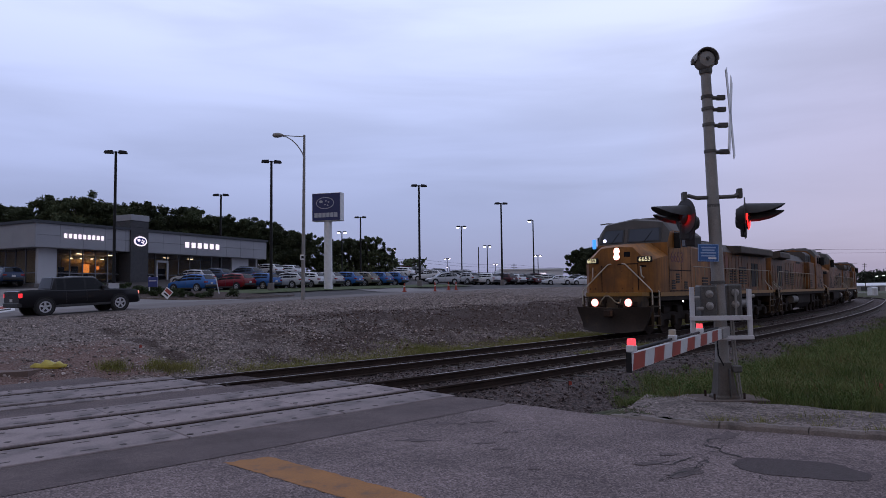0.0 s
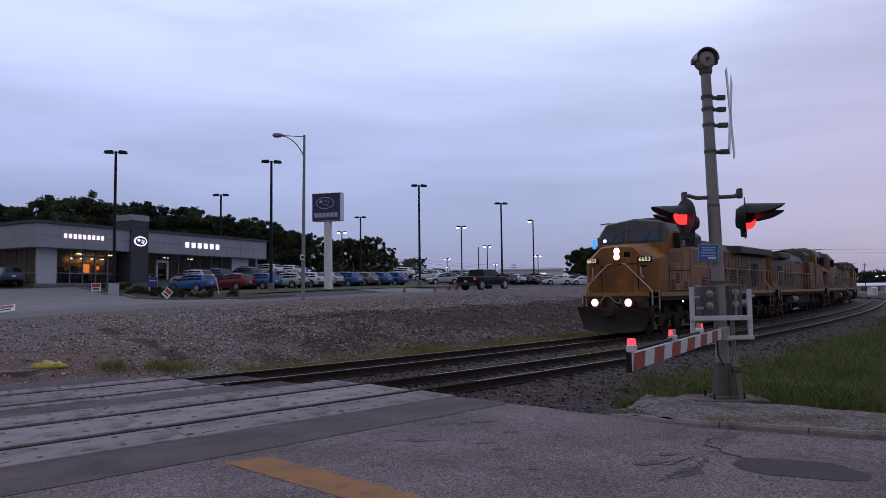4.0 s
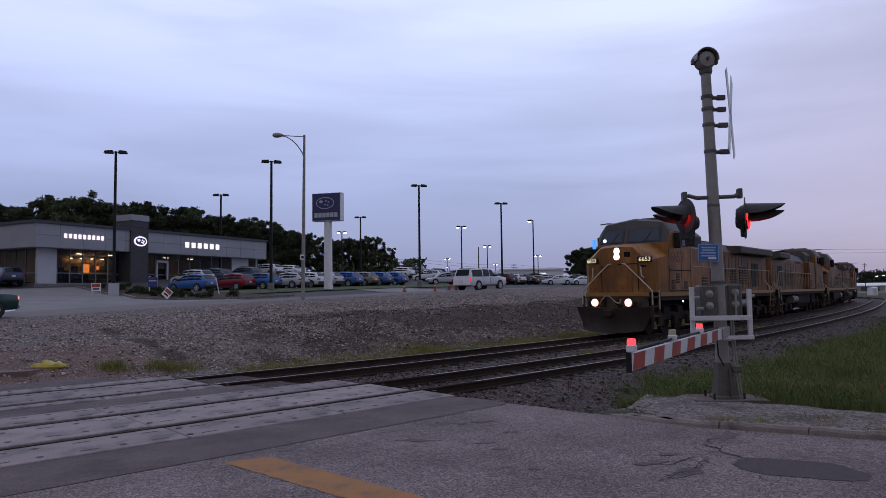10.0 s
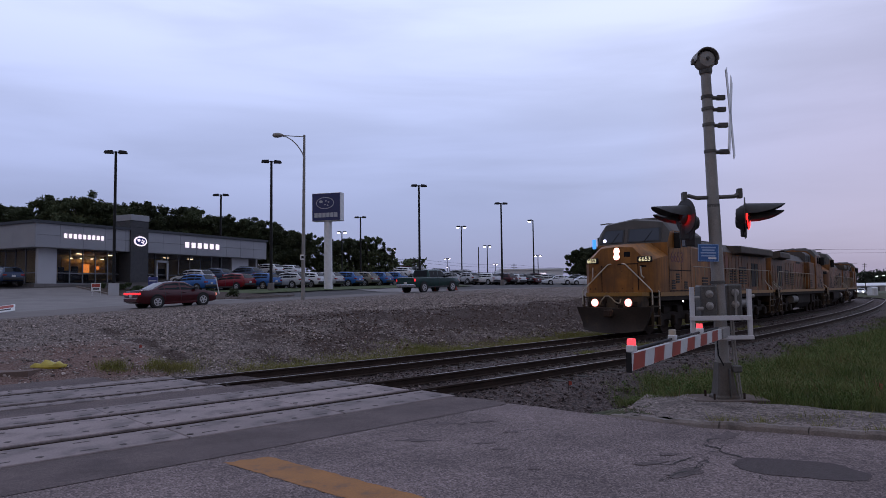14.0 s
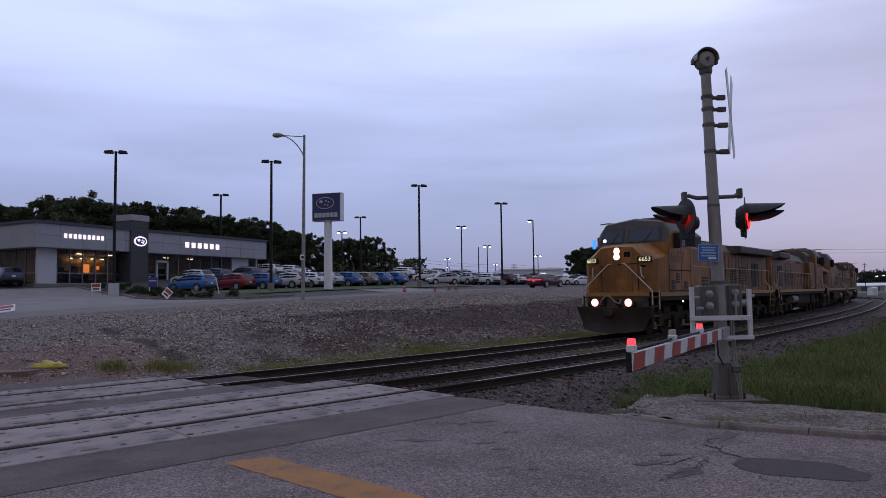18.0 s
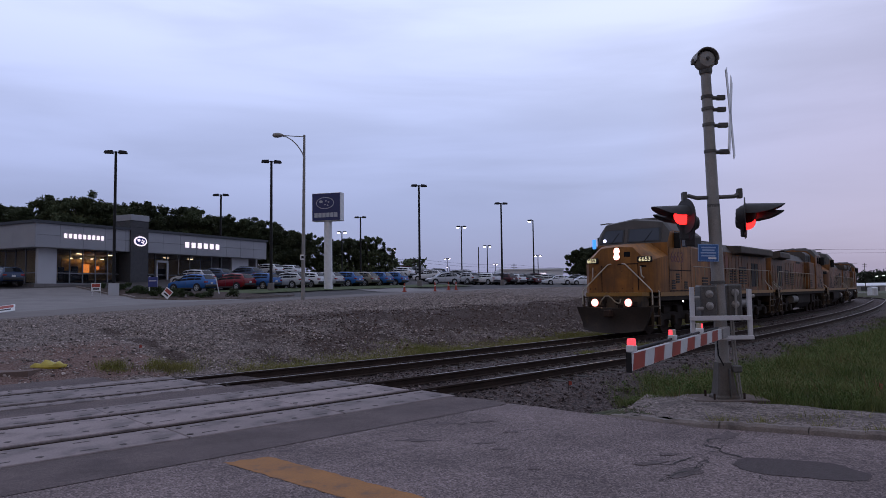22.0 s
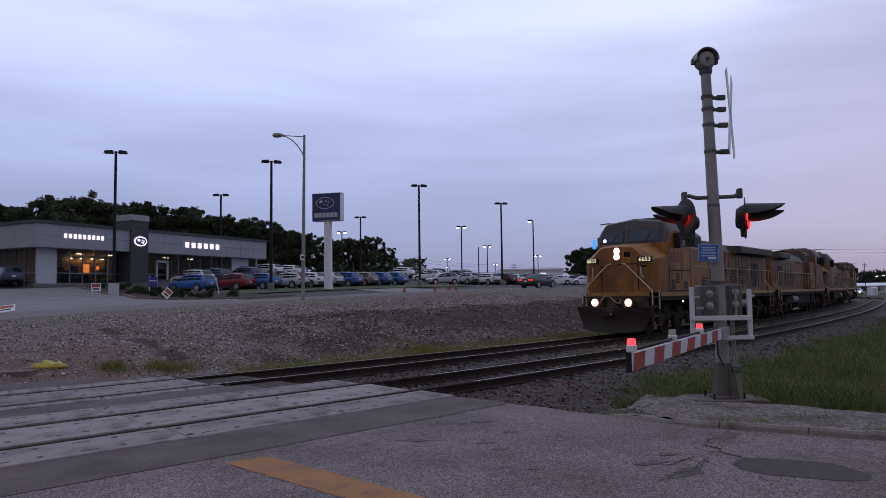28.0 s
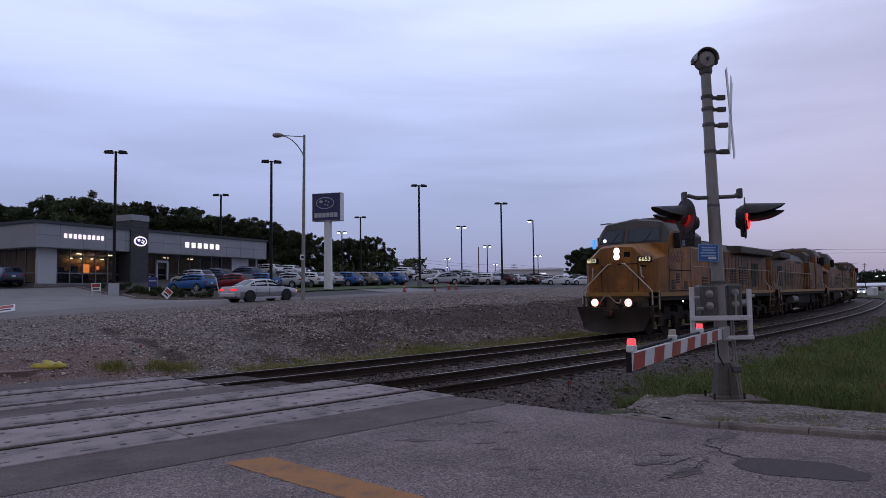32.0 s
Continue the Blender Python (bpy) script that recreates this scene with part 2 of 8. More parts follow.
M_GRAVEL = stones("pale_limestone_gravel", [(0.050, 0.040, 0.035), (0.150, 0.123, 0.111), (0.30, 0.252, 0.229), (0.092, 0.075, 0.066), (0.210, 0.175, 0.159)], 15.0, patch=(0.040, 0.0195, 0.0132), bump=0.10, patch_scale=0.42, patch_at=0.66, mask=0.92, dirt=0.34, clay=(0.185, 0.108, 0.090))
M_APRON = stones("fine_grey_gravel", [(0.060, 0.050, 0.045), (0.150, 0.126, 0.116), (0.27, 0.230, 0.212), (0.095, 0.080, 0.073)], 26.0, patch=(0.050, 0.039, 0.031), bump=0.03, patch_scale=1.3, patch_at=0.50, mask=0.75)
M_BALLAST = stones("dark_granite_ballast", [(0.022, 0.016, 0.015), (0.056, 0.042, 0.039), (0.110, 0.084, 0.078), (0.030, 0.022, 0.021), (0.080, 0.056, 0.050)], 17.0, patch=(0.018, 0.013, 0.012), bump=0.05, patch_scale=0.5, patch_at=0.52)
M_EARTH = stones("weedy_earth", [(0.036, 0.042, 0.016), (0.060, 0.062, 0.026), (0.030, 0.034, 0.014)], 9.0, patch=(0.045, 0.044, 0.018), bump=0.03)
M_FIELD = surface("distant_grassland", (0.055, 0.070, 0.034), (0.080, 0.085, 0.050), 1.0, 0, 0.03, 0.6, 0, 0.4)
M_LAWN = surface("mown_lawn", (0.058, 0.078, 0.022), (0.040, 0.055, 0.016), 1.0, 0, 0.5, 12, 0.03, 0.5)
M_MULCH = stones("bark_mulch", [(0.030, 0.020, 0.016), (0.055, 0.036, 0.028), (0.040, 0.028, 0.022)], 9.0)
M_STONE = surface("ballast_stone", (0.150, 0.114, 0.106), (0.046, 0.034, 0.031), 0.9, 0, 9, 40, 0.0, 0.3, spec=0.25)
M_STONE_PALE = surface("limestone_chip", (0.38, 0.318, 0.290), (0.18, 0.148, 0.134), 0.9, 0, 5, 30, 0.0, 0.3, spec=0.25)
M_CLOD = surface("red_brown_earth", (0.110, 0.066, 0.050), (0.052, 0.031, 0.024), 0.95, 0, 5, 40, 0.03, 0.5, spec=0.1)
M_STEEL_DARK = surface("rusty_rail_steel", (0.026, 0.018, 0.015), (0.046, 0.030, 0.023), 0.85, 0.0, 4, 60, 0.02, 0.5, spec=0.12)
M_PLATE_RUST = surface("dusty_tie_plate", (0.105, 0.080, 0.068), (0.060, 0.044, 0.036), 0.8, 0.1, 6, 50)
M_RAIL_TOP = surface("worn_rail_head", (0.23, 0.19, 0.165), (0.15, 0.122, 0.104), 0.40, 0.9, 2, 50, 0.0, 0.4)
M_TIE = surface("creosoted_timber", (0.055, 0.044, 0.037), (0.030, 0.025, 0.022), 0.95, 0, 5, 50, 0.05, 0.5, vary=0.25)
M_LINE = surface("faded_yellow_line_paint", (0.330, 0.142, 0.034), (0.215, 0.098, 0.034), 0.85, 0, 3.0, 60, 0.05, 0.5, stain=(0.125, 0.080, 0.055), stain_scale=3.0, stain_at=0.56)
M_GALV = surface("weathered_galvanized_steel", (0.300, 0.280, 0.262), (0.200, 0.187, 0.174), 0.6, 0.25, 2.5, 40, 0.01, 0.4, stain=(0.150, 0.125, 0.100), stain_scale=3.0, stain_at=0.6)
M_GALV_DARK = surface("dull_dark_steel", (0.120, 0.112, 0.104), (0.066, 0.061, 0.057), 0.65, 0.2, 4, 40, 0.01, 0.4, stain=(0.045, 0.038, 0.033), stain_scale=3.0, stain_at=0.55)
M_SILVER = surface("silver_painted_steel", (0.58, 0.57, 0.58), (0.46, 0.45, 0.46), 0.5, 0.0, 3, 40, 0.0, 0.4, stain=(0.22, 0.20, 0.18), stain_scale=4, stain_at=0.62)
M_BLACK = surface("matt_black_paint", (0.012, 0.012, 0.013), (0.018, 0.017, 0.017), 0.6, 0, 4, 50, 0.0, 0.4, spec=0.2)
M_WHITE = surface("white_paint", (0.72, 0.72, 0.73), (0.60, 0.60, 0.61), 0.5, 0, 3, 40, 0.0, 0.4)
M_GATE_WHITE = surface("reflective_white_sheeting", (0.62, 0.62, 0.62), (0.50, 0.50, 0.49), 0.4, 0, 4, 60, 0.0, 0.4, stain=(0.34, 0.32, 0.29), stain_scale=6, stain_at=0.6)
M_GATE_RED = surface("reflective_red_sheeting", (0.36, 0.055, 0.035), (0.27, 0.042, 0.030), 0.4, 0, 4, 60, 0.0, 0.4)
M_LAMP_RED = glow("lit_red_lens", (1.0, 0.016, 0.016), 4.0)
M_GATE_LAMP = glow("lit_red_gate_lens", (1.0, 0.06, 0.08), 1.35)
M_CLEAR_OFF = glass("clear_gate_lens", (0.40, 0.35, 0.27), 0.25)
M_PATCH = stones("dark_asphalt_patch", [(0.046, 0.038, 0.039), (0.066, 0.054, 0.055), (0.086, 0.071, 0.072), (0.056, 0.046, 0.047)], 110.0, patch=(0.044, 0.036, 0.037), bump=0.003, patch_scale=2.4, patch_at=0.55, mask=0.6)
M_HOLLOW = stones("worn_hollow_asphalt", [(0.062, 0.050, 0.049), (0.100, 0.081, 0.080), (0.150, 0.122, 0.121), (0.076, 0.062, 0.061)], 75.0, patch=(0.055, 0.044, 0.044), bump=0.004, patch_scale=3.0, patch_at=0.5, mask=0.7)
M_CRACK = surface("crack_dirt", (0.045, 0.037, 0.033), (0.030, 0.025, 0.023), 0.95, 0, 6, 50)
M_WEED = surface("broad_weed_leaf", (0.062, 0.105, 0.028), (0.120, 0.150, 0.046), 0.8, 0, 0.8, 9, 0.0, 0.5, spec=0.2)
M_LAMP_OFF = glass("dark_red_lens", (0.10, 0.006, 0.006), 0.15)
M_BLUE_SIGN = surface("blue_sign_face", (0.035, 0.120, 0.330), (0.030, 0.100, 0.290), 0.5, 0, 3, 40, 0, 0.3)
M_SIGN_TEXT = surface("pale_sign_print", (0.30, 0.42, 0.62), (0.26, 0.38, 0.58), 0.6)
M_CHROME = surface("chrome", (0.6, 0.6, 0.62), (0.5, 0.5, 0.52), 0.2, 1.0)
M_RUBBER = surface("tyre_rubber", (0.018, 0.018, 0.018), (0.028, 0.027, 0.026), 0.85, 0, 8, 60)
M_RIM = surface("alloy_rim", (0.60, 0.60, 0.62), (0.46, 0.46, 0.48), 0.35, 0.4)
M_CARGLASS = glass("tinted_car_glass", (0.006, 0.007, 0.009), 0.05, 1.0, 0.16)
M_TRIM = surface("black_plastic_trim", (0.018, 0.018, 0.019), (0.026, 0.026, 0.027), 0.6)
M_TAIL = glass("red_tail_lens", (0.22, 0.008, 0.008), 0.2)
M_TAIL_ON = glow("lit_tail_lens", (1.0, 0.03, 0.04), 0.95)
M_HEAD = glass("clear_head_lens", (0.45, 0.45, 0.47), 0.15)
M_AMBER_ON = glow("lit_amber_marker", (1.0, 0.30, 0.20), 0.8)
M_HEAD_ON = glow("lit_headlight", (1.0, 0.84, 0.74), 40.0)
M_PLATE = surface("pale_plate", (0.55, 0.55, 0.56), (0.5, 0.5, 0.5), 0.5)
M_PIER_FAR = surface("dull_metal_wall", (0.30, 0.28, 0.28), (0.24, 0.22, 0.22), 0.7, 0, 0.3, 5)
M_TOWER_FAR = surface("dark_shed_door", (0.060, 0.060, 0.066), (0.045, 0.045, 0.050), 0.7)
M_BARK = surface("bark", (0.060, 0.048, 0.038), (0.035, 0.028, 0.022), 0.95, 0, 6, 40, 0.05)
M_LEAF = surface("dark_foliage", (0.042, 0.055, 0.028), (0.076, 0.086, 0.042), 0.75, 0, 0.35, 3, 0.0, 0.5, vary=0.35, spec=0.2)
# leaf tone lightened: the haze of distance is put into the colour
M_LEAF_HAZE = surface("distant_foliage", (0.052, 0.064, 0.050), (0.074, 0.084, 0.064), 0.9, 0, 0.1, 1, 0.0, 0.5, spec=0.1)
M_SHRUB = surface("shrub_foliage", (0.030, 0.044, 0.020), (0.055, 0.070, 0.030), 0.8, 0, 1.5, 10, 0.0, 0.5, spec=0.2)
M_SEED = surface("dry_seed_stalk", (0.150, 0.092, 0.050), (0.200, 0.140, 0.070), 0.9, 0, 0.7, 9, 0.0, 0.5, spec=0.2)
M_GRASS = surface("weed_grass", (0.145, 0.160, 0.042), (0.235, 0.205, 0.075), 0.85, 0, 0.7, 9, 0.0, 0.5, spec=0.2)
M_GRASS_DARK = surface("lush_grass", (0.090, 0.122, 0.038), (0.190, 0.178, 0.070), 0.85, 0, 0.5, 5, 0.0, 0.35, spec=0.2)


# ---------- mesh helpers ----------
def thing(name, label, category, m=None, group="", kind=""):
    ob = tagged(new(name), label, category, group, kind)
    ob.empty_display_size = 0.3
    if m is not None:
        ob.matrix_basis = m
    return ob


def finish(bm, name, material, smooth=False):
    bmesh.ops.recalc_face_normals(bm, faces=bm.faces)
    me = bpy.data.meshes.new(name)
    bm.to_mesh(me)
    bm.free()
    for mt in (material if isinstance(material, (list, tuple)) else [material]):
        me.materials.append(mt)
    if smooth:
        me.shade_smooth()
        me.set_sharp_from_angle(angle=radians(38))
    return me


def part(name, bm, material, parent, label="", m=None, smooth=False):
    ob = new(name, finish(bm, name, material, smooth))
    ob.parent = parent
    if m is not None:
        ob.matrix_basis = m
    if label:
        ob["label"] = label
    return ob


def again(ob, m, parent=None):
    """The same part once more, on the same mesh."""
    o = new(ob.name.split(".")[0], ob.data)
    o.parent = parent or ob.parent
    o.matrix_basis = m
    if "label" in ob:
        o["label"] = ob["label"]
    return o


def setting(name, bm, material, label, category, kind="structure", smooth=False):
    return tagged(new(name, finish(bm, name, material, smooth)), label, category, "", kind)


def B():
    return bmesh.new()


def box(bm, x0, x1, y0, y1, z0, z1, bevel=0.0, m=None):
    vs = [bm.verts.new((x, y, z)) for z in (z0, z1) for y in (y0, y1) for x in (x0, x1)]
    fs = [bm.faces.new([vs[i] for i in q]) for q in ((0, 2, 3, 1), (4, 5, 7, 6), (0, 1, 5, 4), (1, 3, 7, 5), (3, 2, 6, 7), (2, 0, 4, 6))]
    if bevel:
        es = list({e for f in fs for e in f.edges})
        r = bmesh.ops.bevel(bm, geom=es, offset=bevel, segments=1, affect="EDGES")
        vs = list({v for f in r["faces"] for v in f.verts})
    if m is not None:
        for v in vs:
            v.co = m @ v.co
    return bm


def tube(bm, p0, p1, r0, r1=None, n=10, caps=True):
    p0, p1 = Vector(p0), Vector(p1)
    r1 = r0 if r1 is None else r1
    q = (p1 - p0).to_track_quat("Z", "Y").to_matrix()
    rings = []
    for p, r in ((p0, r0), (p1, r1)):
        rings.append([bm.verts.new(p + q @ Vector((r * math.cos(2 * math.pi * i / n), r * math.sin(2 * math.pi * i / n), 0))) for i in range(n)])
    for i in range(n):
        bm.faces.new((rings[0][i], rings[0][(i + 1) % n], rings[1][(i + 1) % n], rings[1][i]))
    if caps:
        bm.faces.new(rings[0][::-1])
        bm.faces.new(rings[1])
    return bm


def pipe(bm, pts, r, n=6):
    for a, b in zip(pts, pts[1:]):
        tube(bm, a, b, r, n=n)
    return bm


def lathe(bm, prof, n=16, axis="z", at=(0, 0, 0)):
    """prof: (radius, height) from one end to the other."""
    at = Vector(at)
    rings = []
    for r, h in prof:
        ring = []
        for i in range(n):
            c, s = r * math.cos(2 * math.pi * i / n), r * math.sin(2 * math.pi * i / n)
            ring.append(bm.verts.new(at + Vector({"z": (c, s, h), "x": (h, c, s), "y": (c, h, s)}[axis])))
        rings.append(ring)
    for a, b in zip(rings, rings[1:]):
        for i in range(n):
            bm.faces.new((a[i], a[(i + 1) % n], b[(i + 1) % n], b[i]))
    bm.faces.new(rings[0][::-1])
    bm.faces.new(rings[-1])
    return bm


def loft(bm, rings, closed=True, caps=True):
    vs = [[bm.verts.new(p) for p in r] for r in rings]
    n = len(vs[0])
    for a, b in zip(vs, vs[1:]):
        for i in range(n if closed else n - 1):
            bm.faces.new((a[i], a[(i + 1) % n], b[(i + 1) % n], b[i]))
    if caps and closed:
        bm.faces.new(vs[0][::-1])
        bm.faces.new(vs[-1])
    return bm


def slab(bm, pts, d):
    """A plate over the polygon pts, d (a vector) thick."""
    d = Vector(d)
    a = [bm.verts.new(Vector(p)) for p in pts]
    b = [bm.verts.new(Vector(p) + d) for p in pts]
    n = len(pts)
    bm.faces.new(a[::-1])
    bm.faces.new(b)
    for i in range(n):
        bm.faces.new((a[i], a[(i + 1) % n], b[(i + 1) % n], b[i]))
    return bm


def lettering(name, words, size, material, parent, m, label="", depth=0.01):
    cu = bpy.data.curves.new(name, "FONT")
    cu.body, cu.size, cu.extrude, cu.align_x, cu.align_y = words, size, depth, "CENTER", "CENTER"
    tmp = bpy.data.objects.new(name, cu)
    me = bpy.data.meshes.new_from_object(tmp)
    bpy.data.objects.remove(tmp)
    me.materials.append(material)
    ob = new(name, me)
    ob.parent = parent
    ob.matrix_basis = m
    if label:
        ob["label"] = label
    return ob


# ---------- plan: track line, road line, ground height ----------
KNOT_S = (-15, 0, 15, 30, 45, 60, 80, 100, 112, 130, 260)
KNOT_K = (0.0027, 0.0028, 0.0058, 0.0030, 0.0016, 0.0024, 0.0006, 0.0005, 0.0060, 0.0150, 0.0150)
STEP = 0.5
TS = np.arange(-60.0, 220.0, STEP)
_k = np.interp(TS, KNOT_S, KNOT_K)
_k[TS < -15] = 0.0
TH = np.concatenate([[0], np.cumsum(_k[:-1] * STEP)])
TH += 0.7449 - np.interp(0, TS, TH)
TX = np.concatenate([[0], np.cumsum(np.cos(TH[:-1]) * STEP)])
TY = np.concatenate([[0], np.cumsum(np.sin(TH[:-1]) * STEP)])
TX += -6.134 - np.interp(0, TS, TX)
TY += 8.936 - np.interp(0, TS, TY)
SPACING = 3.82          # centre to centre of the two tracks
ROAD_O, ROAD_D = np.array((-14.1, 39.0)), np.array((0.635, 0.773))
ROAD_N = np.array((-0.773, 0.635))
CROSS_Q = 9.35          # edge of the crossing road: 0.66 x + 0.75 y


def on_track(s, off=0.0):
    x, y, t = np.interp(s, TS, TX), np.interp(s, TS, TY), np.interp(s, TS, TH)
    return float(x - math.sin(t) * off), float(y + math.cos(t) * off), float(t)


def track_sv(x, y):
    """Distance along and to the left of the near track, for arrays."""
    x, y = np.atleast_1d(x).astype(float), np.atleast_1d(y).astype(float)
    s, v = np.empty_like(x), np.empty_like(x)
    xs, ys, ts, ss = TX[::2], TY[::2], TH[::2], TS[::2]
    for i in range(0, len(x), 4000):
        j = slice(i, i + 4000)
        d = (x[j, None] - xs) ** 2 + (y[j, None] - ys) ** 2
        k = np.argmin(d, 1)
        dx, dy = x[j] - xs[k], y[j] - ys[k]
        s[j] = ss[k] + dx * np.cos(ts[k]) + dy * np.sin(ts[k])
        v[j] = -dx * np.sin(ts[k]) + dy * np.cos(ts[k])
    return s, v


def road_uv(x, y):
    dx, dy = np.asarray(x) - ROAD_O[0], np.asarray(y) - ROAD_O[1]
    return dx * ROAD_D[0] + dy * ROAD_D[1], dx * ROAD_N[0] + dy * ROAD_N[1]


def road_z(u):
    return np.interp(u, (-80, -40, -10, 0, 10, 20, 30, 45, 80, 130, 200, 320), (0.0, 0.25, 0.86, 1.25, 1.53, 1.81, 2.01, 2.2, 2.25, 1.4, 0.1, -0.4))


def smooth(a, b, x):
    t = np.clip((x - a) / (b - a), 0, 1)
    return t * t * (3 - 2 * t)


def ground_z(x, y):
    x, y = np.atleast_1d(x).astype(float), np.atleast_1d(y).astype(float)
    s, v = track_sv(x, y)
    u, b = road_uv(x, y)
    zr = road_z(u)
    lot = zr + 0.50 * smooth(7.5, 20, b) + 0.105 * np.clip(b - 21, 0, 14)
    shoulder = zr - 0.02 - 0.035 * np.clip(-1.0 - b, 0, 30)
    top = np.where(b > -1.0, lot, shoulder)
    lip = smooth(6.6, 12.8, v)
    far_side = -0.32 + (top + 0.32) * lip
    near = -0.42 + 0.40 * smooth(3.2, 5.0, -v)
    z = np.where(v > 5.9, far_side, np.where(v < -1.9, np.where(v > -3.2, -0.205 - 0.215 * smooth(1.9, 3.2, -v), near), -0.205))
    z = np.where((v > 5.2) & (v <= 6.3), -0.205 - 0.115 * smooth(5.2, 6.3, v), z)
    far = smooth(180, 420, np.hypot(x, y))
    z = z * (1 - far) + far * (-0.8)
    # edge of the dumped gravel, a low step above the trodden dirt
    z = z + 0.24 * smooth(6.6, 7.5, s) * (1 - smooth(14, 24, s)) * smooth(7.0, 9.0, v) * (1 - smooth(13.5, 18, v))
    # the crossing road is level with the rails
    q = 0.66 * x + 0.75 * y - edge_bend(x, y)
    cross = (q < CROSS_Q) & (v < 7.5) & (v > -60)
    blend = smooth(5.2, 7.5, v)
    z = np.where(cross, (-0.07) * (1 - blend) + z * blend, z)
    return z


def edge_bend(x, y):
    """How far the road edge swings out where it turns into the side street."""
    p = (0.75 * np.asarray(x) - 0.66 * np.asarray(y)) / 0.998
    return np.clip(0.28 * (p + 3.6), 0, 3.0)


def relief(x, y):
    """Humps of the loose ground."""
    p = Vector((x, y, 0))
    return noise.noise(p * 0.33) * 0.16 + noise.noise(p * 1.3) * 0.07 + noise.noise(p * 3.1) * 0.035


def lie_z(X, Y):
    """Height of the loose ground with its humps, for things scattered on it."""
    Z = ground_z(X, Y)
    s, v = track_sv(X, Y)
    u, b = road_uv(X, Y)
    k = np.maximum(smooth(5.9, 8, v) * (1 - smooth(-1.2, -0.6, b)), 0.7 * ((v < -3.0) & (0.66 * X + 0.75 * Y > CROSS_Q + 0.3 + edge_bend(X, Y))))
    return Z + k * np.array([relief(a, c) for a, c in zip(X.tolist(), Y.tolist())])


def gz(x, y):
    return float(ground_z(x, y)[0])


# ---------- ground: one sheet to the horizon ----------
def spread(vals):
    return np.unique(np.round(np.concatenate(vals), 3))


def build_ground():
    us = spread([np.linspace(-1800, -80, 18), np.linspace(-80, -30, 26), np.arange(-30, 60, 0.45), np.linspace(60, 140, 60), np.linspace(140, 2600, 30)])
    vs = spread([np.linspace(-1500, -40, 16), np.linspace(-40, -14, 26), np.arange(-14, 28, 0.4), np.linspace(28, 100, 90), np.linspace(100, 2600, 30)])
    o, d, nrm = np.array((4.0, 19.0)), np.array((0.68, 0.733)), np.array((-0.733, 0.68))
    U, V = np.meshgrid(us, vs, indexing="ij")
    X, Y = o[0] + U * d[0] + V * nrm[0], o[1] + U * d[1] + V * nrm[1]
    Z = ground_z(X.ravel(), Y.ravel()).reshape(X.shape)
    S, W = track_sv(X.ravel(), Y.ravel())
    W = W.reshape(X.shape)
    ru, rb = road_uv(X, Y)
    rough = smooth(5.9, 8, W) * (1 - smooth(-1.2, -0.6, rb)) * (np.hypot(X, Y) < 160)
    wild = (W < -3.0) * (0.66 * X + 0.75 * Y > CROSS_Q + 0.3 + edge_bend(X, Y)) * (np.hypot(X, Y) < 120)
    for i in range(X.shape[0]):
        for j in range(X.shape[1]):
            if rough[i, j] > 0 or wild[i, j]:
                a = relief(X[i, j], Y[i, j])
                Z[i, j] += a * max(rough[i, j], 0.7 * wild[i, j])
    verts = np.stack([X, Y, Z], -1).reshape(-1, 3)
    nv = len(vs)
    idx = np.arange(len(us) * nv).reshape(len(us), nv)
    faces = np.stack([idx[:-1, :-1], idx[1:, :-1], idx[1:, 1:], idx[:-1, 1:]], -1).reshape(-1, 4)
    me = bpy.data.meshes.new("ground")
    me.from_pydata(verts.tolist(), [], faces.tolist())
    for mt in (M_FIELD, M_GRAVEL, M_BALLAST, M_EARTH, M_LOT):
        me.materials.append(mt)
    c = verts[faces].mean(1)
    s, v = track_sv(c[:, 0], c[:, 1])
    u, b = road_uv(c[:, 0], c[:, 1])
    q = 0.66 * c[:, 0] + 0.75 * c[:, 1]
    k = np.zeros(len(faces), int)
    near = np.hypot(c[:, 0], c[:, 1]) < 260
    k[near & (v > 5.6) & (b < 0)] = 1
    k[near & (v > -3.4) & (v <= 5.6)] = 2
    k[near & (v <= -3.4)] = 3
    k[near & (b >= 0) & (b < 70)] = 4
    me.polygons.foreach_set("material_index", k)
    # bare dirt on the cut face of the bank and by the road corner, with the shade of the steep lower bank painted in
    SS = S.reshape(X.shape)
    top_v = np.interp(SS, (12, 15, 18.7, 20.2, 25, 30, 40), (14.3, 14.3, 16.5, 15.5, 14.8, 14.2, 12.6))
    low_v = np.interp(SS, (12, 16, 18, 24, 30), (13.0, 12.2, 10.6, 10.0, 9.4))
    # lower bank: soil tone deepened to paint in the shade of its steep face
    slope = (0.68 + 0.16 * smooth(11.0, 15.0, SS)) * smooth(7.0, 8.0, W) * (1 - smooth(12.0, 15.0, W)) * smooth(7.2, 9.0, SS)
    slope = np.maximum(slope, 1.0 * smooth(low_v - 1.2, low_v + 0.6, W) * (1 - smooth(top_v - 0.7, top_v, W)) * smooth(12.4, 13.6, SS) * (1 - smooth(44, 60, SS)))
    corner = smooth(7.2, 8.6, W) * (1 - smooth(12.0, 15.5, W)) * (1 - smooth(5.0, 7.2, SS)) * 0.72
    # dark line along the edge of the gravel step
    scar = smooth(7.9, 8.6, W) * (1 - smooth(15.0, 19.5, W)) * 1.35 * np.exp(-((SS - 6.45 - 0.03 * (W - 8)) / 0.34) ** 2)
    dirt = np.clip(np.maximum(slope, scar), 0, 1.4)
    ac = me.attributes.new("clay", "FLOAT", "POINT")
    ac.data.foreach_set("value", np.clip(corner / 0.72, 0, 1).ravel().astype(np.float32))
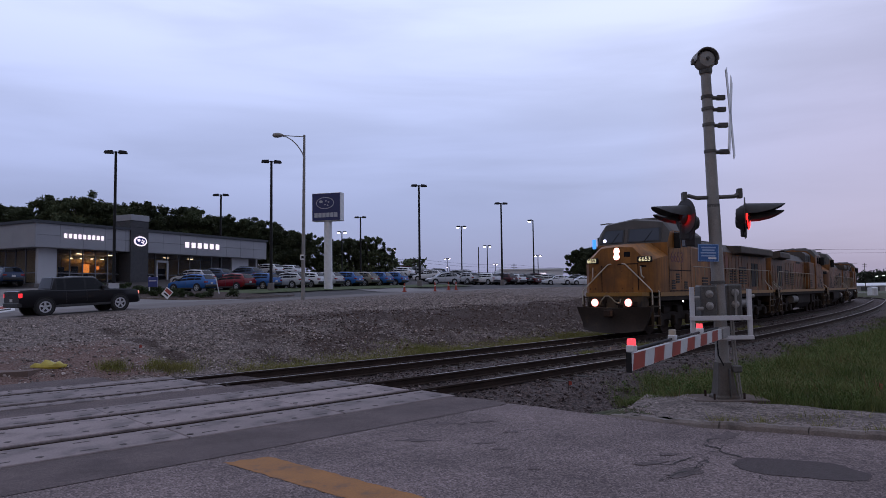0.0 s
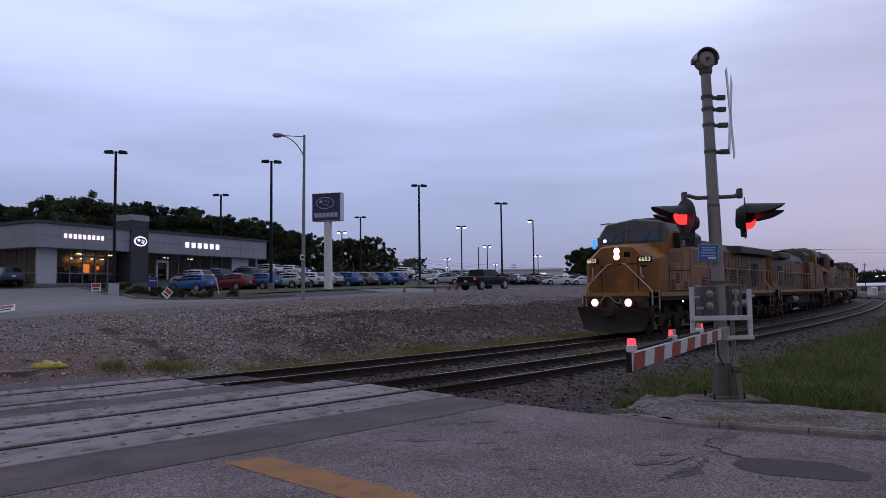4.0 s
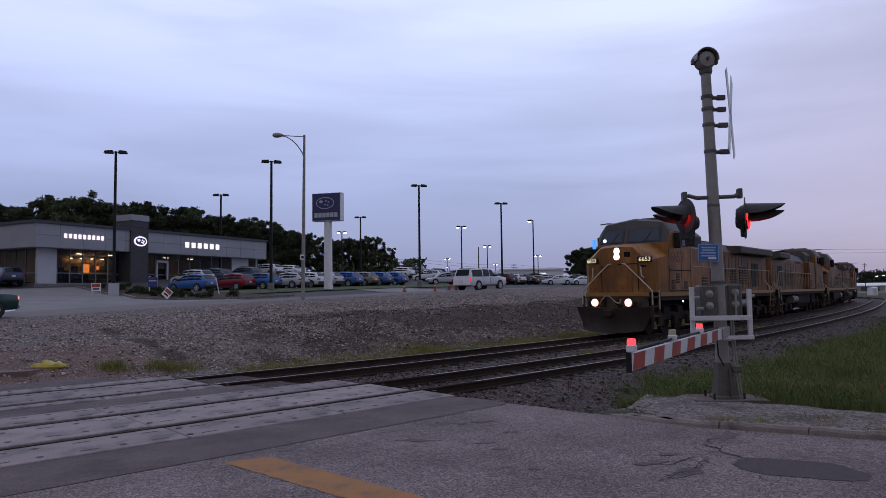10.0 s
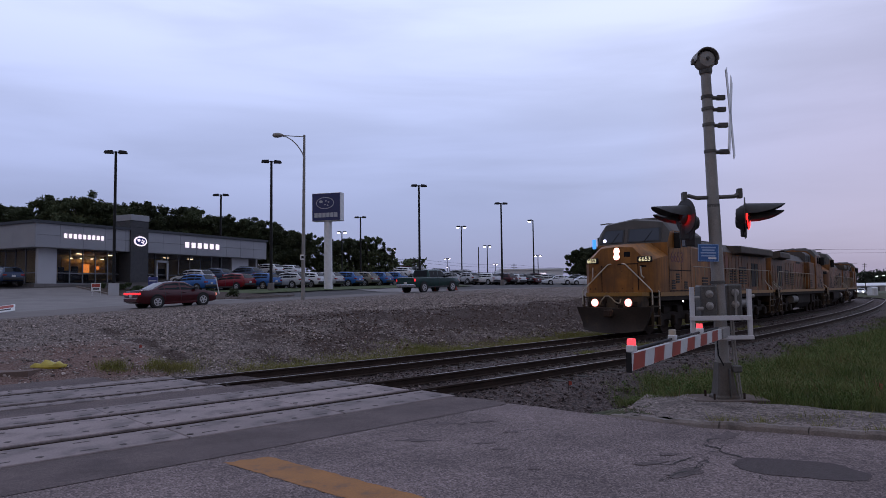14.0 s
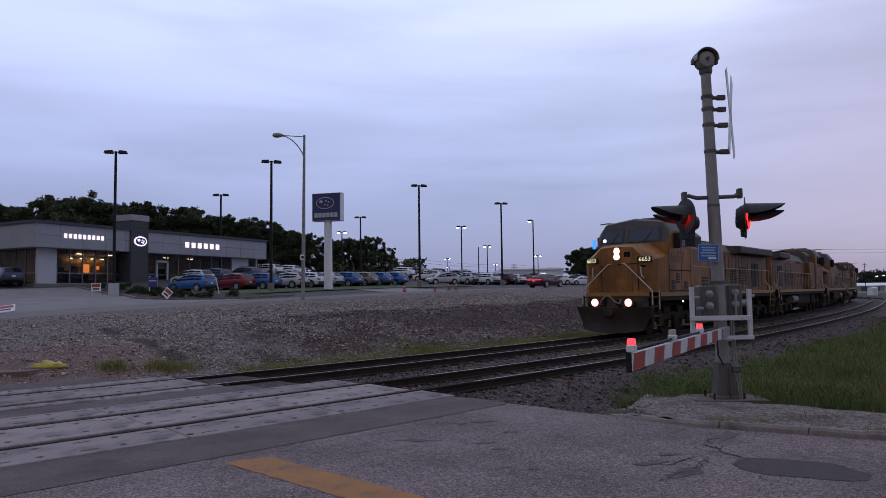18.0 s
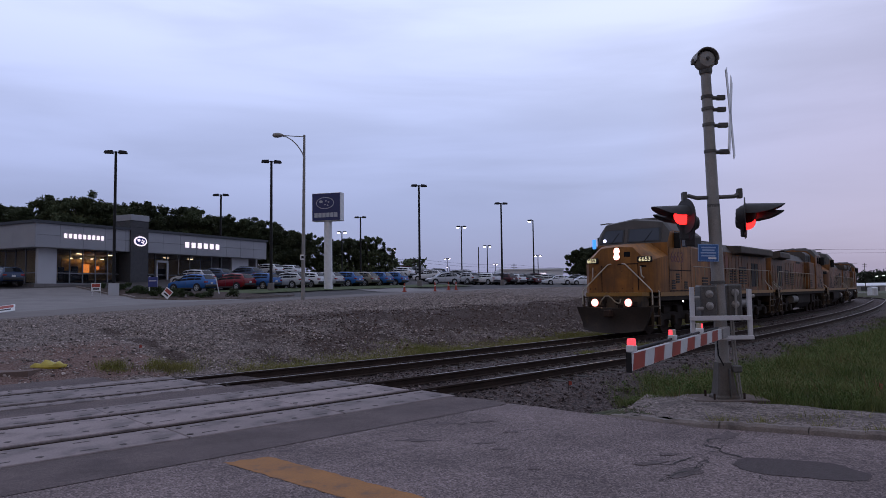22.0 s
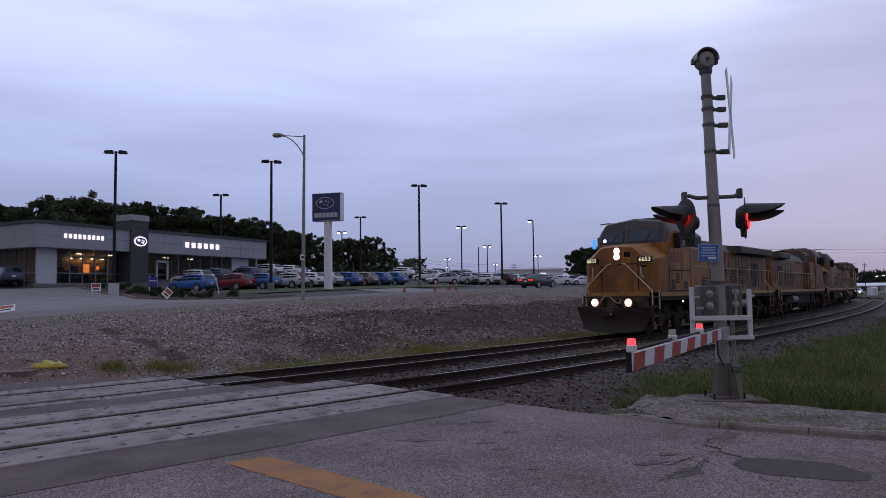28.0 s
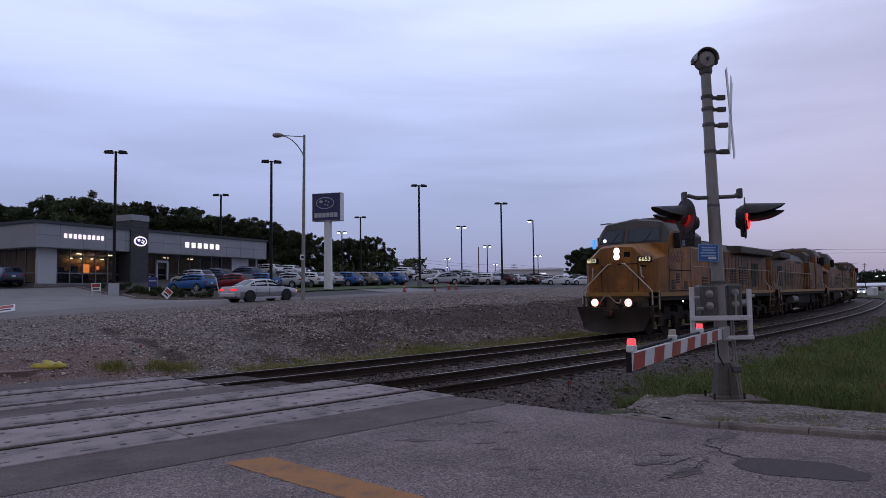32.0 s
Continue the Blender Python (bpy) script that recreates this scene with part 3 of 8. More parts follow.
    att = me.attributes.new("dirt", "FLOAT", "POINT")
    att.data.foreach_set("value", dirt.ravel().astype(np.float32))
    me.shade_smooth()
    return tagged(new("ground", me), "uneven ground with pale gravel bank, dark ballast and weedy earth", "ground", "", "structure")


build_ground()


def ribbon(name, us, bs, to_world, material, label, category, lift, dip=0.0):
    """A sheet over a grid of two coordinates, lying on the ground."""
    pts = [to_world(u, b) for u in us for b in bs]
    P = np.array(pts, float)
    z = (ground_z(P[:, 0], P[:, 1]) if P.shape[1] == 2 else P[:, 2]) + lift
    n = len(bs)
    z[::n] -= dip
    faces = [(i * n + j, (i + 1) * n + j, (i + 1) * n + j + 1, i * n + j + 1) for i in range(len(us) - 1) for j in range(n - 1)]
    me = bpy.data.meshes.new(name)
    me.from_pydata([(x, y, zz) for (x, y), zz in zip(P[:, :2].tolist(), z.tolist())], [], faces)
    me.materials.append(material)
    me.shade_smooth()
    return tagged(new(name, me), label, category, "", "structure")


def road_at(u, b):
    p = ROAD_O + u * ROAD_D + b * ROAD_N
    return float(p[0]), float(p[1])


def road_sheet(u, b):
    """Dusty road: wide by the driveway, one lane before the dark lot asphalt."""
    far_b = 9.2 - 4.6 * float(smooth(3.0, 7.5, np.array(u))) + 0.25 * noise.noise(Vector((u * 0.5, 4, 0)))
    if b < -0.5:
        return road_at(u, b - 0.55 * (0.5 + noise.noise(Vector((u * 0.31, 0, 0)))))
    return road_at(u, min(-0.7 + (b + 0.7) * (far_b + 0.7) / 9.8, far_b))


ribbon("road_parallel", np.concatenate([np.arange(-70, 60, 2.0), np.arange(60, 330, 6.0)]), np.arange(-0.7, 9.2, 0.7), road_sheet, M_ROAD_FAR, "grey worn dusty road beside the gravel bank", "road", 0.018, 0.10)


# ---------- crossing road, near side of the tracks and between them ----------
def q_end(v, q=CROSS_Q):
    ss = np.arange(-14, 20, 0.1)
    for s in ss:
        x, y, t = on_track(s, v)
        if 0.66 * x + 0.75 * y > q + float(edge_bend(x, y)):
            return float(s)
    return 20.0


def asphalt_sheet(name, v0, v1, material, label, rag=0.12, q=CROSS_Q, z=0.0, s0=-28.0):
    vs = np.linspace(v0, v1, max(2, int(abs(v1 - v0) / 0.35)))
    rows = []
    for v in vs:
        e = q_end(v, q) + rag * noise.noise(Vector((v * 1.7, 3.3, q)))
        rows.append([on_track(s, v)[:2] for s in np.linspace(s0, e, 70)])
    verts = []
    for r in rows:
        for x, y in r:
            verts.append((x, y, z - 0.010))
    n = 70
    faces = [(i * n + j, i * n + j + 1, (i + 1) * n + j + 1, (i + 1) * n + j) for i in range(len(rows) - 1) for j in range(n - 1)]
    me = bpy.data.meshes.new(name)
    me.from_pydata(verts, [], faces)
    me.materials.append(material)
    me.shade_smooth()
    return tagged(new(name, me), label, "road", "", "structure")


asphalt_sheet("road_near", -2.95, -19.0, M_ASPHALT, "worn coarse grey asphalt road before the crossing", z=-0.006)
asphalt_sheet("road_strip_near", -1.80, -3.05, M_ASPHALT_NEW, "smooth dark asphalt strip along the crossing panels")
asphalt_sheet("road_strip_middle", 1.70, 2.58, M_ASPHALT_NEW, "smooth asphalt strip between the two tracks", q=7.9)
asphalt_sheet("road_strip_far", 5.25, 6.7, M_ASPHALT_NEW, "dark asphalt strip beyond the far track", q=6.6, z=-0.02)


def road_pt(p, q):
    """p along the crossing road towards the camera's side, q across it."""
    a, b = 0.66, 0.75
    k = q / (a * a + b * b)
    return a * k + b * p, b * k - a * p


# yellow centre line, worn and ragged at its edges
rows = []
for i in range(120):
    p = -7.05 + i * 0.075
    row = []
    for k in range(6):
        edge = (k in (0, 5)) * (0.034 * noise.noise(Vector((p * 6.0, k, 0.0))) + 0.016 * noise.noise(Vector((p * 23.0, k, 1.0))))
        head = -0.10 * noise.noise(Vector((k * 1.3, 0.7, 0.0))) if i == 0 else 0.0
        x, y = road_pt(p + head + 0.05 * k, 4.17 + 0.49 * k / 5 + edge)
        row.append((x, y, -0.0115))
    rows.append(row)
bm = B()
loft(bm, rows, False, False)
setting("road_line", bm, M_LINE, "faded orange-yellow centre line worn on the asphalt", "road marking")

# repair patch and worn hollows: ragged, smoother and darker than the road
def ragged(bm, cx, cy, ax, ay, turn, seed, z=-0.0145, rag=0.16):
    c, sn = math.cos(radians(turn)), math.sin(radians(turn))
    ring = []
    for i in range(44):
        a = 2 * math.pi * i / 44
        k = 1 + rag * 1.4 * noise.noise(Vector((math.cos(a) * 1.4, math.sin(a) * 1.4, seed))) + rag * 0.6 * noise.noise(Vector((math.cos(a) * 5, math.sin(a) * 5, seed + 9)))
        dx, dy = ax * k * math.copysign(abs(math.cos(a)) ** 0.8, math.cos(a)), ay * k * math.copysign(abs(math.sin(a)) ** 0.8, math.sin(a))
        ring.append((cx + dx * c - dy * sn, cy + dx * sn + dy * c, z))
    slab(bm, ring, (0, 0, 0.0035))


bm = B()
ragged(bm, 3.66, 7.22, 0.60, 0.39, -28, 4.0, rag=0.14)
setting("road_patch", bm, M_PATCH, "dark smooth repair patch in the worn asphalt", "road patch")
bm = B()
for cx, cy, ax, ay, turn, seed in ((3.60, 8.80, 0.30, 0.10, 55, 1), (2.45, 7.10, 0.30, 0.10, 30, 2), (2.55, 7.9, 0.12, 0.05, 10, 3), (0.04, 9.9, 0.20, 0.07, -10, 5), (0.50, 8.60, 0.13, 0.04, 15, 6), (0.65, 8.26, 0.09, 0.03, 0, 7),
                                   (0.90, 9.25, 0.10, 0.04, 5, 8), (-0.34, 8.79, 0.24, 0.06, -8, 9), (0.58, 10.0, 0.18, 0.05, 12, 10), (0.94, 7.34, 0.07, 0.03, 0, 11), (0.66, 7.41, 0.06, 0.02, 0, 12), (2.2, 7.5, 0.22, 0.05, 20, 13)):
    ragged(bm, cx, cy, ax, ay, turn, seed * 1.7, rag=0.45)
setting("road_hollows", bm, M_HOLLOW, "small dark worn hollows in the asphalt", "road patch", kind="stuff")

# ---------- cracks in the asphalt ----------
def crack(bm, start, ang, length, w, seed):
    rnd = random.Random(seed)
    x, y = start
    pts = [(x, y)]
    for i in range(int(length / 0.09)):
        ang += rnd.uniform(-0.8, 0.8)
        x, y = x + 0.09 * math.cos(ang), y + 0.09 * math.sin(ang)
        pts.append((x, y))
    for i in range(len(pts) - 1):
        (x0, y0), (x1, y1) = pts[i], pts[i + 1]
        dx, dy = x1 - x0, y1 - y0
        l = math.hypot(dx, dy)
        ww = 0.36 * w * (0.2 + 1.2 * rnd.random()) * (1 - 0.6 * i / len(pts))
        nx, ny = -dy / l * ww, dx / l * ww
        bm.faces.new([bm.verts.new(c) for c in ((x0 - nx, y0 - ny, -0.0095), (x1 - nx, y1 - ny, -0.0095), (x1 + nx, y1 + ny, -0.0095), (x0 + nx, y0 + ny, -0.0095))])


bm = B()
for st, a, ln, w, sd in (((3.42, 8.68), -2.3, 0.45, 0.050, 1), ((3.14, 8.35), -2.15, 0.75, 0.060, 2), ((2.79, 7.77), -2.0, 0.75, 0.045, 3), ((2.5, 7.16), -2.2, 0.6, 0.05, 21), ((2.86, 7.66), -2.1, 0.7, 0.03, 22), ((3.16, 6.96), -2.6, 0.5, 0.03, 23), ((3.3, 8.5), -0.9, 0.9, 0.016, 24), ((3.05, 8.0), 0.2, 0.7, 0.02, 25), ((0.2, 9.6), 2.3, 2.5, 0.010, 4), ((2.4, 7.1), 0.4, 0.9, 0.022, 11),
                         ((-2.9, 8.2), 2.5, 2.0, 0.010, 5), ((1.3, 9.9), -0.5, 1.2, 0.012, 6), ((2.2, 7.6), 0.5, 1.6, 0.012, 7), ((-1.4, 10.4), 2.9, 1.8, 0.009, 8), ((0.9, 9.3), 0.1, 0.5, 0.03, 12), ((1.2, 8.1), 0.3, 0.5, 0.03, 13), ((4.9, 8.6), -1.2, 0.9, 0.02, 14)):
    crack(bm, st, a, ln, w, sd)
setting("asphalt_cracks", bm, M_CRACK, "thin ragged dark cracks in the asphalt", "crack", kind="stuff")


# ---------- rails, ties and ballast ----------
RAIL_PROFILE = ((-0.036, 0.0), (0.036, 0.0), (0.036, -0.035), (0.009, -0.05), (0.009, -0.145), (0.075, -0.165), (0.075, -0.178), (-0.075, -0.178), (-0.075, -0.165), (-0.009, -0.145), (-0.009, -0.05), (-0.036, -0.035))


def rail_run(off, s0, s1, head=False):
    bm = B()
    rings = []
    s = s0
    prof = RAIL_PROFILE if not head else ((-0.030, 0.0025), (0.030, 0.0025), (0.030, 0.001), (-0.030, 0.001))
    while s <= s1 + 1e-6:
        x, y, t = on_track(s, off)
        rings.append([(x - math.sin(t) * a, y + math.cos(t) * a, z) for a, z in prof])
        s += 1.0 if s < 90 else 2.0
    loft(bm, rings)
    return bm


tie_mesh = None


def build_track(name, off, label, ties):
    tr = thing(name, label, "railway track", kind="structure")
    for o in (-0.752, 0.752):
        part("rail", rail_run(off + o, -40, 200), M_STEEL_DARK, tr, "brown rusty steel rail", smooth=True)
        part("rail_head", rail_run(off + o, 8.6 if off == 0 else 4.6, 200, True), M_RAIL_TOP, tr, "bright worn rail head")
    rnd = random.Random(5)
    global tie_mesh
    if tie_mesh is None:
        bm = B()
        box(bm, -0.115, 0.115, -1.3, 1.3, -0.10, 0.0, 0.012)
        tie_mesh = finish(bm, "tie", M_TIE)
    for i in range(ties):
        s = 11.0 + i * 0.52
        x, y, t = on_track(s, off)
        o = new("tie", tie_mesh)
        o.parent = tr
        o.matrix_basis = Matrix.Translation((x, y, -0.190)) @ Matrix.Rotation(t + rnd.uniform(-0.02, 0.02), 4, "Z")
    # plates and spikes on every tie
    bm = B()
    for i in range(ties):
        s = 11.0 + i * 0.52
        for o in (-0.752, 0.752):
            x, y, t = on_track(s, off + o)
            m = Matrix.Translation((x, y, -0.186)) @ Matrix.Rotation(t, 4, "Z")
            box(bm, -0.09, 0.09, -0.17, 0.17, 0, 0.014, m=m)
            for sx, sy in ((-0.05, 0.105), (0.05, -0.105), (0.05, 0.105), (-0.05, -0.105)):
                box(bm, sx - 0.016, sx + 0.016, sy - 0.022, sy + 0.022, 0.012, 0.05, m=m)
    tagged(part("tie_plates", bm, M_PLATE_RUST, tr, "rusty tie plates with spikes"), kind="stuff")
    return tr


TRACK_N = build_track("track_near", 0.0, "near railway track of rusty rails on dark ties", 110)
TRACK_B = build_track("track_far", SPACING, "far railway track of rusty rails on dark ties", 110)


# ---------- crossing panels: concrete slabs beside and between the rails ----------
def panel_mesh(w, length, slots):
    bm = B()
    box(bm, -length / 2 + 0.006, length / 2 - 0.006, -w / 2, w / 2, -0.16, 0.0, 0.012)
    return finish(bm, "panel", M_PANEL)


def slot_mesh(w, length):
    bm = B()
    for sx in (-0.36, 0.02, 0.37):
        for sy in (-0.30, 0.28):
            a = sx * length + 0.06 * (sy > 0)
            box(bm, a - 0.105, a + 0.105, sy * w - 0.016, sy * w + 0.016, -0.004, 0.0025)
            lathe(bm, [(0.045, -0.004), (0.045, 0.0025)], 10, "z", (a + 0.40, sy * w + 0.01, 0.0))
    return finish(bm, "lifting_slots", M_SLOT)


CROSSING = thing("crossing_surface", "grey concrete railway crossing panels with lifting slots", "level crossing", kind="structure")
for off, q_max, first in ((0.0, CROSS_Q + 0.1, -24.4), (SPACING, 7.55, -25.0)):
    for lane_off, w in (((-1.33, 0.92), (0.0, 1.25), (1.285, 0.83)) if off == 0.0 else ((-1.035, 0.39), (0.0, 1.25), (1.135, 0.55))):
        length = 2.44
        me, sl = panel_mesh(w, length, 3), slot_mesh(w, length)
        end = q_end(off + lane_off, q_max)
        s = end - length / 2
        while s > -26:
            x, y, t = on_track(s, off + lane_off)
            o = new("panel", me)
            o.parent = CROSSING
            o.matrix_basis = Matrix.Translation((x, y, 0.004 + 0.004 * math.sin(s * 3))) @ Matrix.Rotation(t, 4, "Z")
            o2 = new("lifting_slots", sl)
            o2.parent = o
            s -= length


# ---------- kerb beside the signal ----------
KERB = thing("kerb", "old chipped concrete kerb along the road edge", "kerb", kind="structure")
KERB_JOINTS = (-4.95, -3.36, -2.33, -0.42, 1.5)
for i in range(4):
    bm = B()
    p0, p1 = KERB_JOINTS[i], KERB_JOINTS[i + 1] - 0.015
    rings = []
    for k in range(25):
        p = p0 + (p1 - p0) * k / 24
        j = 0.025 * noise.noise(Vector((p * 3, i, 0))) + 0.018 * noise.noise(Vector((p * 11, i, 3)))
        h = (0.075 if i else 0.005 + 0.065 * k / 24) + 0.02 * noise.noise(Vector((p * 4, 7, 0))) + 0.02 * noise.noise(Vector((p * 13, 9, 0)))
        ring = []
        for dq, z in ((-0.03 + j, -0.1), (0.0 + j, h - 0.035), (0.035 + j * 1.4, h), (0.15 + j, h - 0.005), (0.175, -0.1)):
            x, y = road_pt(p, CROSS_Q + max(0.0, 0.28 * (p + 3.6)) + dq)
            ring.append((x, y, z))
        rings.append(ring)
    loft(bm, rings)
    part("kerb_stone", bm, M_KERB, KERB)


# pale gravel apron behind the kerb
bm = B()
rows = []
for i in range(34):
    p = -5.02 + i * 0.22
    w = 2.85 - 0.05 * i + 0.30 * noise.noise(Vector((p * 0.9, 8.0, 0.0))) + 0.12 * noise.noise(Vector((p * 4, 8.0, 0.0)))
    row = []
    for k in range(9):
        x, y = road_pt(p - 0.10 * k * (i == 0), CROSS_Q + max(0.0, 0.28 * (p + 3.6)) + 0.15 + w * k / 8)
        row.append((x, y, 0.002 + 0.02 * noise.noise(Vector((x * 3, y * 3, 0))) + 0.045 * min(1.0, i / 6) * (1 - (k / 8) ** 2) - (0.14 if k == 8 or i == 0 else 0)))
    rows.append(row)
loft(bm, rows, False, False)
setting("gravel_apron", bm, M_APRON, "pale gravel apron round the signal foot", "gravel", smooth=True)


# ---------- loose stones and grass ----------
def chip_mesh(rnd, r):
    vs = [Vector((rnd.gauss(0, 1), rnd.gauss(0, 1), rnd.gauss(0, 0.8))) for _ in range(7)]
    return [v.normalized() * r * rnd.uniform(0.7, 1.2) for v in vs]


def scatter_stones(name, count, where, size, material, label, seed):
    rnd = random.Random(seed)
    shapes = []
    for k in range(9):
        bm = B()
        for v in chip_mesh(rnd, 1.0):
            bm.verts.new(v)
        r = bmesh.ops.convex_hull(bm, input=bm.verts)
        bmesh.ops.delete(bm, geom=[v for v in bm.verts if not v.link_faces], context="VERTS")
        bm.verts.index_update()
        shapes.append((np.array([v.co[:] for v in bm.verts]), [[v.index for v in f.verts] for f in bm.faces]))
        bm.free()
    pts = where(rnd, count)
    P = np.array(pts)
    Z = lie_z(P[:, 0], P[:, 1])
    verts, faces, base = [], [], 0
    for (x, y), z in zip(pts, Z):
        v, f = shapes[rnd.randrange(9)]
        r = size * min(2.0, math.exp(rnd.gauss(0, 0.45)))
        a = rnd.uniform(0, 6.28)
        c, s_ = math.cos(a) * r, math.sin(a) * r
        w = np.stack([v[:, 0] * c - v[:, 1] * s_ + x, v[:, 0] * s_ + v[:, 1] * c + y, v[:, 2] * r * 0.8 + z + r * 0.25], 1)
        verts.append(w)
        faces += [[i + base for i in q] for q in f]
        base += len(v)
    me = bpy.data.meshes.new(name)
    me.from_pydata(np.concatenate(verts).tolist(), [], faces)
    me.materials.append(material)
    return tagged(new(name, me), label, "stones", "", "stuff")


def island_tint(mat, lo, hi):
    """Vary each loose piece of a joined mesh."""
    nt = mat.node_tree
    bs = nt.nodes["Principled BSDF"]
    link = bs.inputs["Base Color"].links[0]
    ge = nt.nodes.new("ShaderNodeNewGeometry")
    mr = nt.nodes.new("ShaderNodeMapRange")
    mr.inputs["To Min"].default_value, mr.inputs["To Max"].default_value = lo, hi
    nt.links.new(ge.outputs["Random Per Island"], mr.inputs["Value"])
    sc = nt.nodes.new("ShaderNodeVectorMath")
    sc.operation = "SCALE"
    nt.links.new(link.from_socket, sc.inputs[0])
    nt.links.new(mr.outputs[0], sc.inputs["Scale"])
    nt.links.new(sc.outputs[0], bs.inputs["Base Color"])


for _m in (M_STONE, M_STONE_PALE, M_CLOD):
    island_tint(_m, 0.35, 1.6)
for _m in (M_GRASS, M_GRASS_DARK, M_SHRUB, M_WEED):
    island_tint(_m, 0.65, 1.35)
island_tint(M_LEAF, 0.8, 1.2)


def bed_points(s0, s1, v0, v1, bias=1.0):
    def f(rnd, n):
        out = []
        while len(out) < n:
            s, v = s0 + (s1 - s0) * rnd.random() ** bias, rnd.uniform(v0, v1)
            x, y, t = on_track(s, v)
            if 0.66 * x + 0.75 * y > CROSS_Q + 0.12:
                out.append((x, y))
        return out
    return f


def bank_points(v0, v1, bias=1.6):
    def f(rnd, n):
        out = []
        while len(out) < n:
            s, v = -6 + 46 * rnd.random() ** bias, rnd.uniform(v0, v1)
            x, y, t = on_track(s, v)
            bare = (s > 12.8 and np.interp(s, (12, 16, 18, 24), (12.6, 11.8, 10.2, 9.4)) < v < np.interp(s, (12, 15, 18.7, 20.2, 25, 30, 40), (14.3, 14.3, 16.5, 15.5, 14.8, 14.2, 12.6))) or (s < 6.2 and v < 14) or abs(s - 6.5) < 0.4
            if y > 12 and rnd.random() < (0.34 if s < 6.2 else 0.10 if bare else 0.45 if s > 8 and v < 12.5 else 1.0) and noise.noise(Vector((x * 0.5, y * 0.5, 2))) > rnd.uniform(-0.9, 0.35):
                out.append((x, y))
        return out
    return f


def slope_points(rnd, n):
    out = []
    while len(out) < n:
        s, v = rnd.uniform(11, 40), rnd.uniform(7.2, 18)
        x, y, t = on_track(s, v)
        if v < np.interp(s, (11, 15, 18.7, 20.2, 25, 30, 40), (14, 14.3, 16.5, 15.5, 14.8, 14.2, 12.6)) and noise.noise(Vector((x * 0.8, y * 0.8, 7))) > rnd.uniform(-0.7, 0.4):
            out.append((x, y))
    return out


def apron_points(rnd, n):
    return [road_pt(rnd.uniform(-5.0, 1.5), CROSS_Q + rnd.uniform(0.02, 2.1) - (rnd.random() < 0.15) * rnd.random()) for _ in range(n)]


scatter_stones("apron_chips", 4200, apron_points, 0.018, M_STONE_PALE, "small loose chips round the kerb and signal foot", 13)
scatter_stones("ballast_stones", 17000, bed_points(7, 52, -4.4, 5.9, 1.8), 0.032, M_STONE, "loose angular grey-brown ballast stones between the rails", 11)
scatter_stones("slope_stones", 7000, slope_points, 0.023, M_STONE, "small grey-brown stones on the bare brown slope", 14)
scatter_stones("earth_clods", 4200, slope_points, 0.030, M_CLOD, "crumbled clods of dark red-brown earth on the bank", 15)
scatter_stones("gravel_stones", 46000, bank_points(6.8, 23.0, 1.30), 0.034, M_STONE_PALE, "loose pale limestone chips on the bank", 12)


def grass_tufts(name, count, where, height, material, label, seed, blades=9, spread_r=0.10):
    rnd = random.Random(seed)
    pts = where(rnd, count)
    P = np.array([p[:2] for p in pts])
    Z = lie_z(P[:, 0], P[:, 1])
    verts, faces = [], []
    for pt, z in zip(pts, Z):
        k = pt[2] if len(pt) > 2 else 1.0
        for _ in range(blades):
            a = rnd.uniform(0, 6.28)
            r = spread_r * rnd.random()
            bx, by = pt[0] + r * math.cos(a), pt[1] + r * math.sin(a)
            h = height * k * rnd.uniform(0.45, 1.25)
            lean = h * rnd.uniform(0.1, 0.85)
            wdt = 0.002 + 0.003 * rnd.random() + 0.006 * h
            b = rnd.uniform(0, 6.28)
            cx, cy = math.cos(b) * wdt, math.sin(b) * wdt
            mx, my = bx + math.cos(a) * lean * 0.4, by + math.sin(a) * lean * 0.4
            ex, ey = bx + math.cos(a) * lean, by + math.sin(a) * lean
            n = len(verts)
            z0 = z - 0.05
            verts += [(bx - cx, by - cy, z0), (bx + cx, by + cy, z0), (mx + cx * 0.8, my + cy * 0.8, z0 + h * 0.6), (mx - cx * 0.8, my - cy * 0.8, z0 + h * 0.6), (ex, ey, z0 + h)]
            faces += [(n, n + 1, n + 2, n + 3), (n + 3, n + 2, n + 4)]
    me = bpy.data.meshes.new(name)
    me.from_pydata(verts, [], faces)
    me.materials.append(material)
    return tagged(new(name, me), label, "grass", "", "stuff")


def toe_points(rnd, n):
    out = []
    while len(out) < n:
        if rnd.random() < 0.022:
            cx, cy, cr = ((-9.05, 18.65, 0.20), (-7.95, 19.25, 0.20), (-7.35, 19.35, 0.22))[rnd.randrange(3)]
            out.append((cx + rnd.gauss(0, cr), cy + rnd.gauss(0, cr), rnd.uniform(0.6, 1.1)))
            continue
        s = rnd.uniform(3.5, 46)
        v = rnd.gauss(6.9, 0.55)
        x, y, t = on_track(s, v)
        d = noise.noise(Vector((s * 0.30, 2.0, 0))) + noise.noise(Vector((s * 1.1, 5.0, 0))) * 0.7
        if d > rnd.uniform(-1.4, 0.2) and 0.66 * x + 0.75 * y > 10.4:
            out.append((x, y, 0.6 + 0.5 * max(0, d)))
    return out


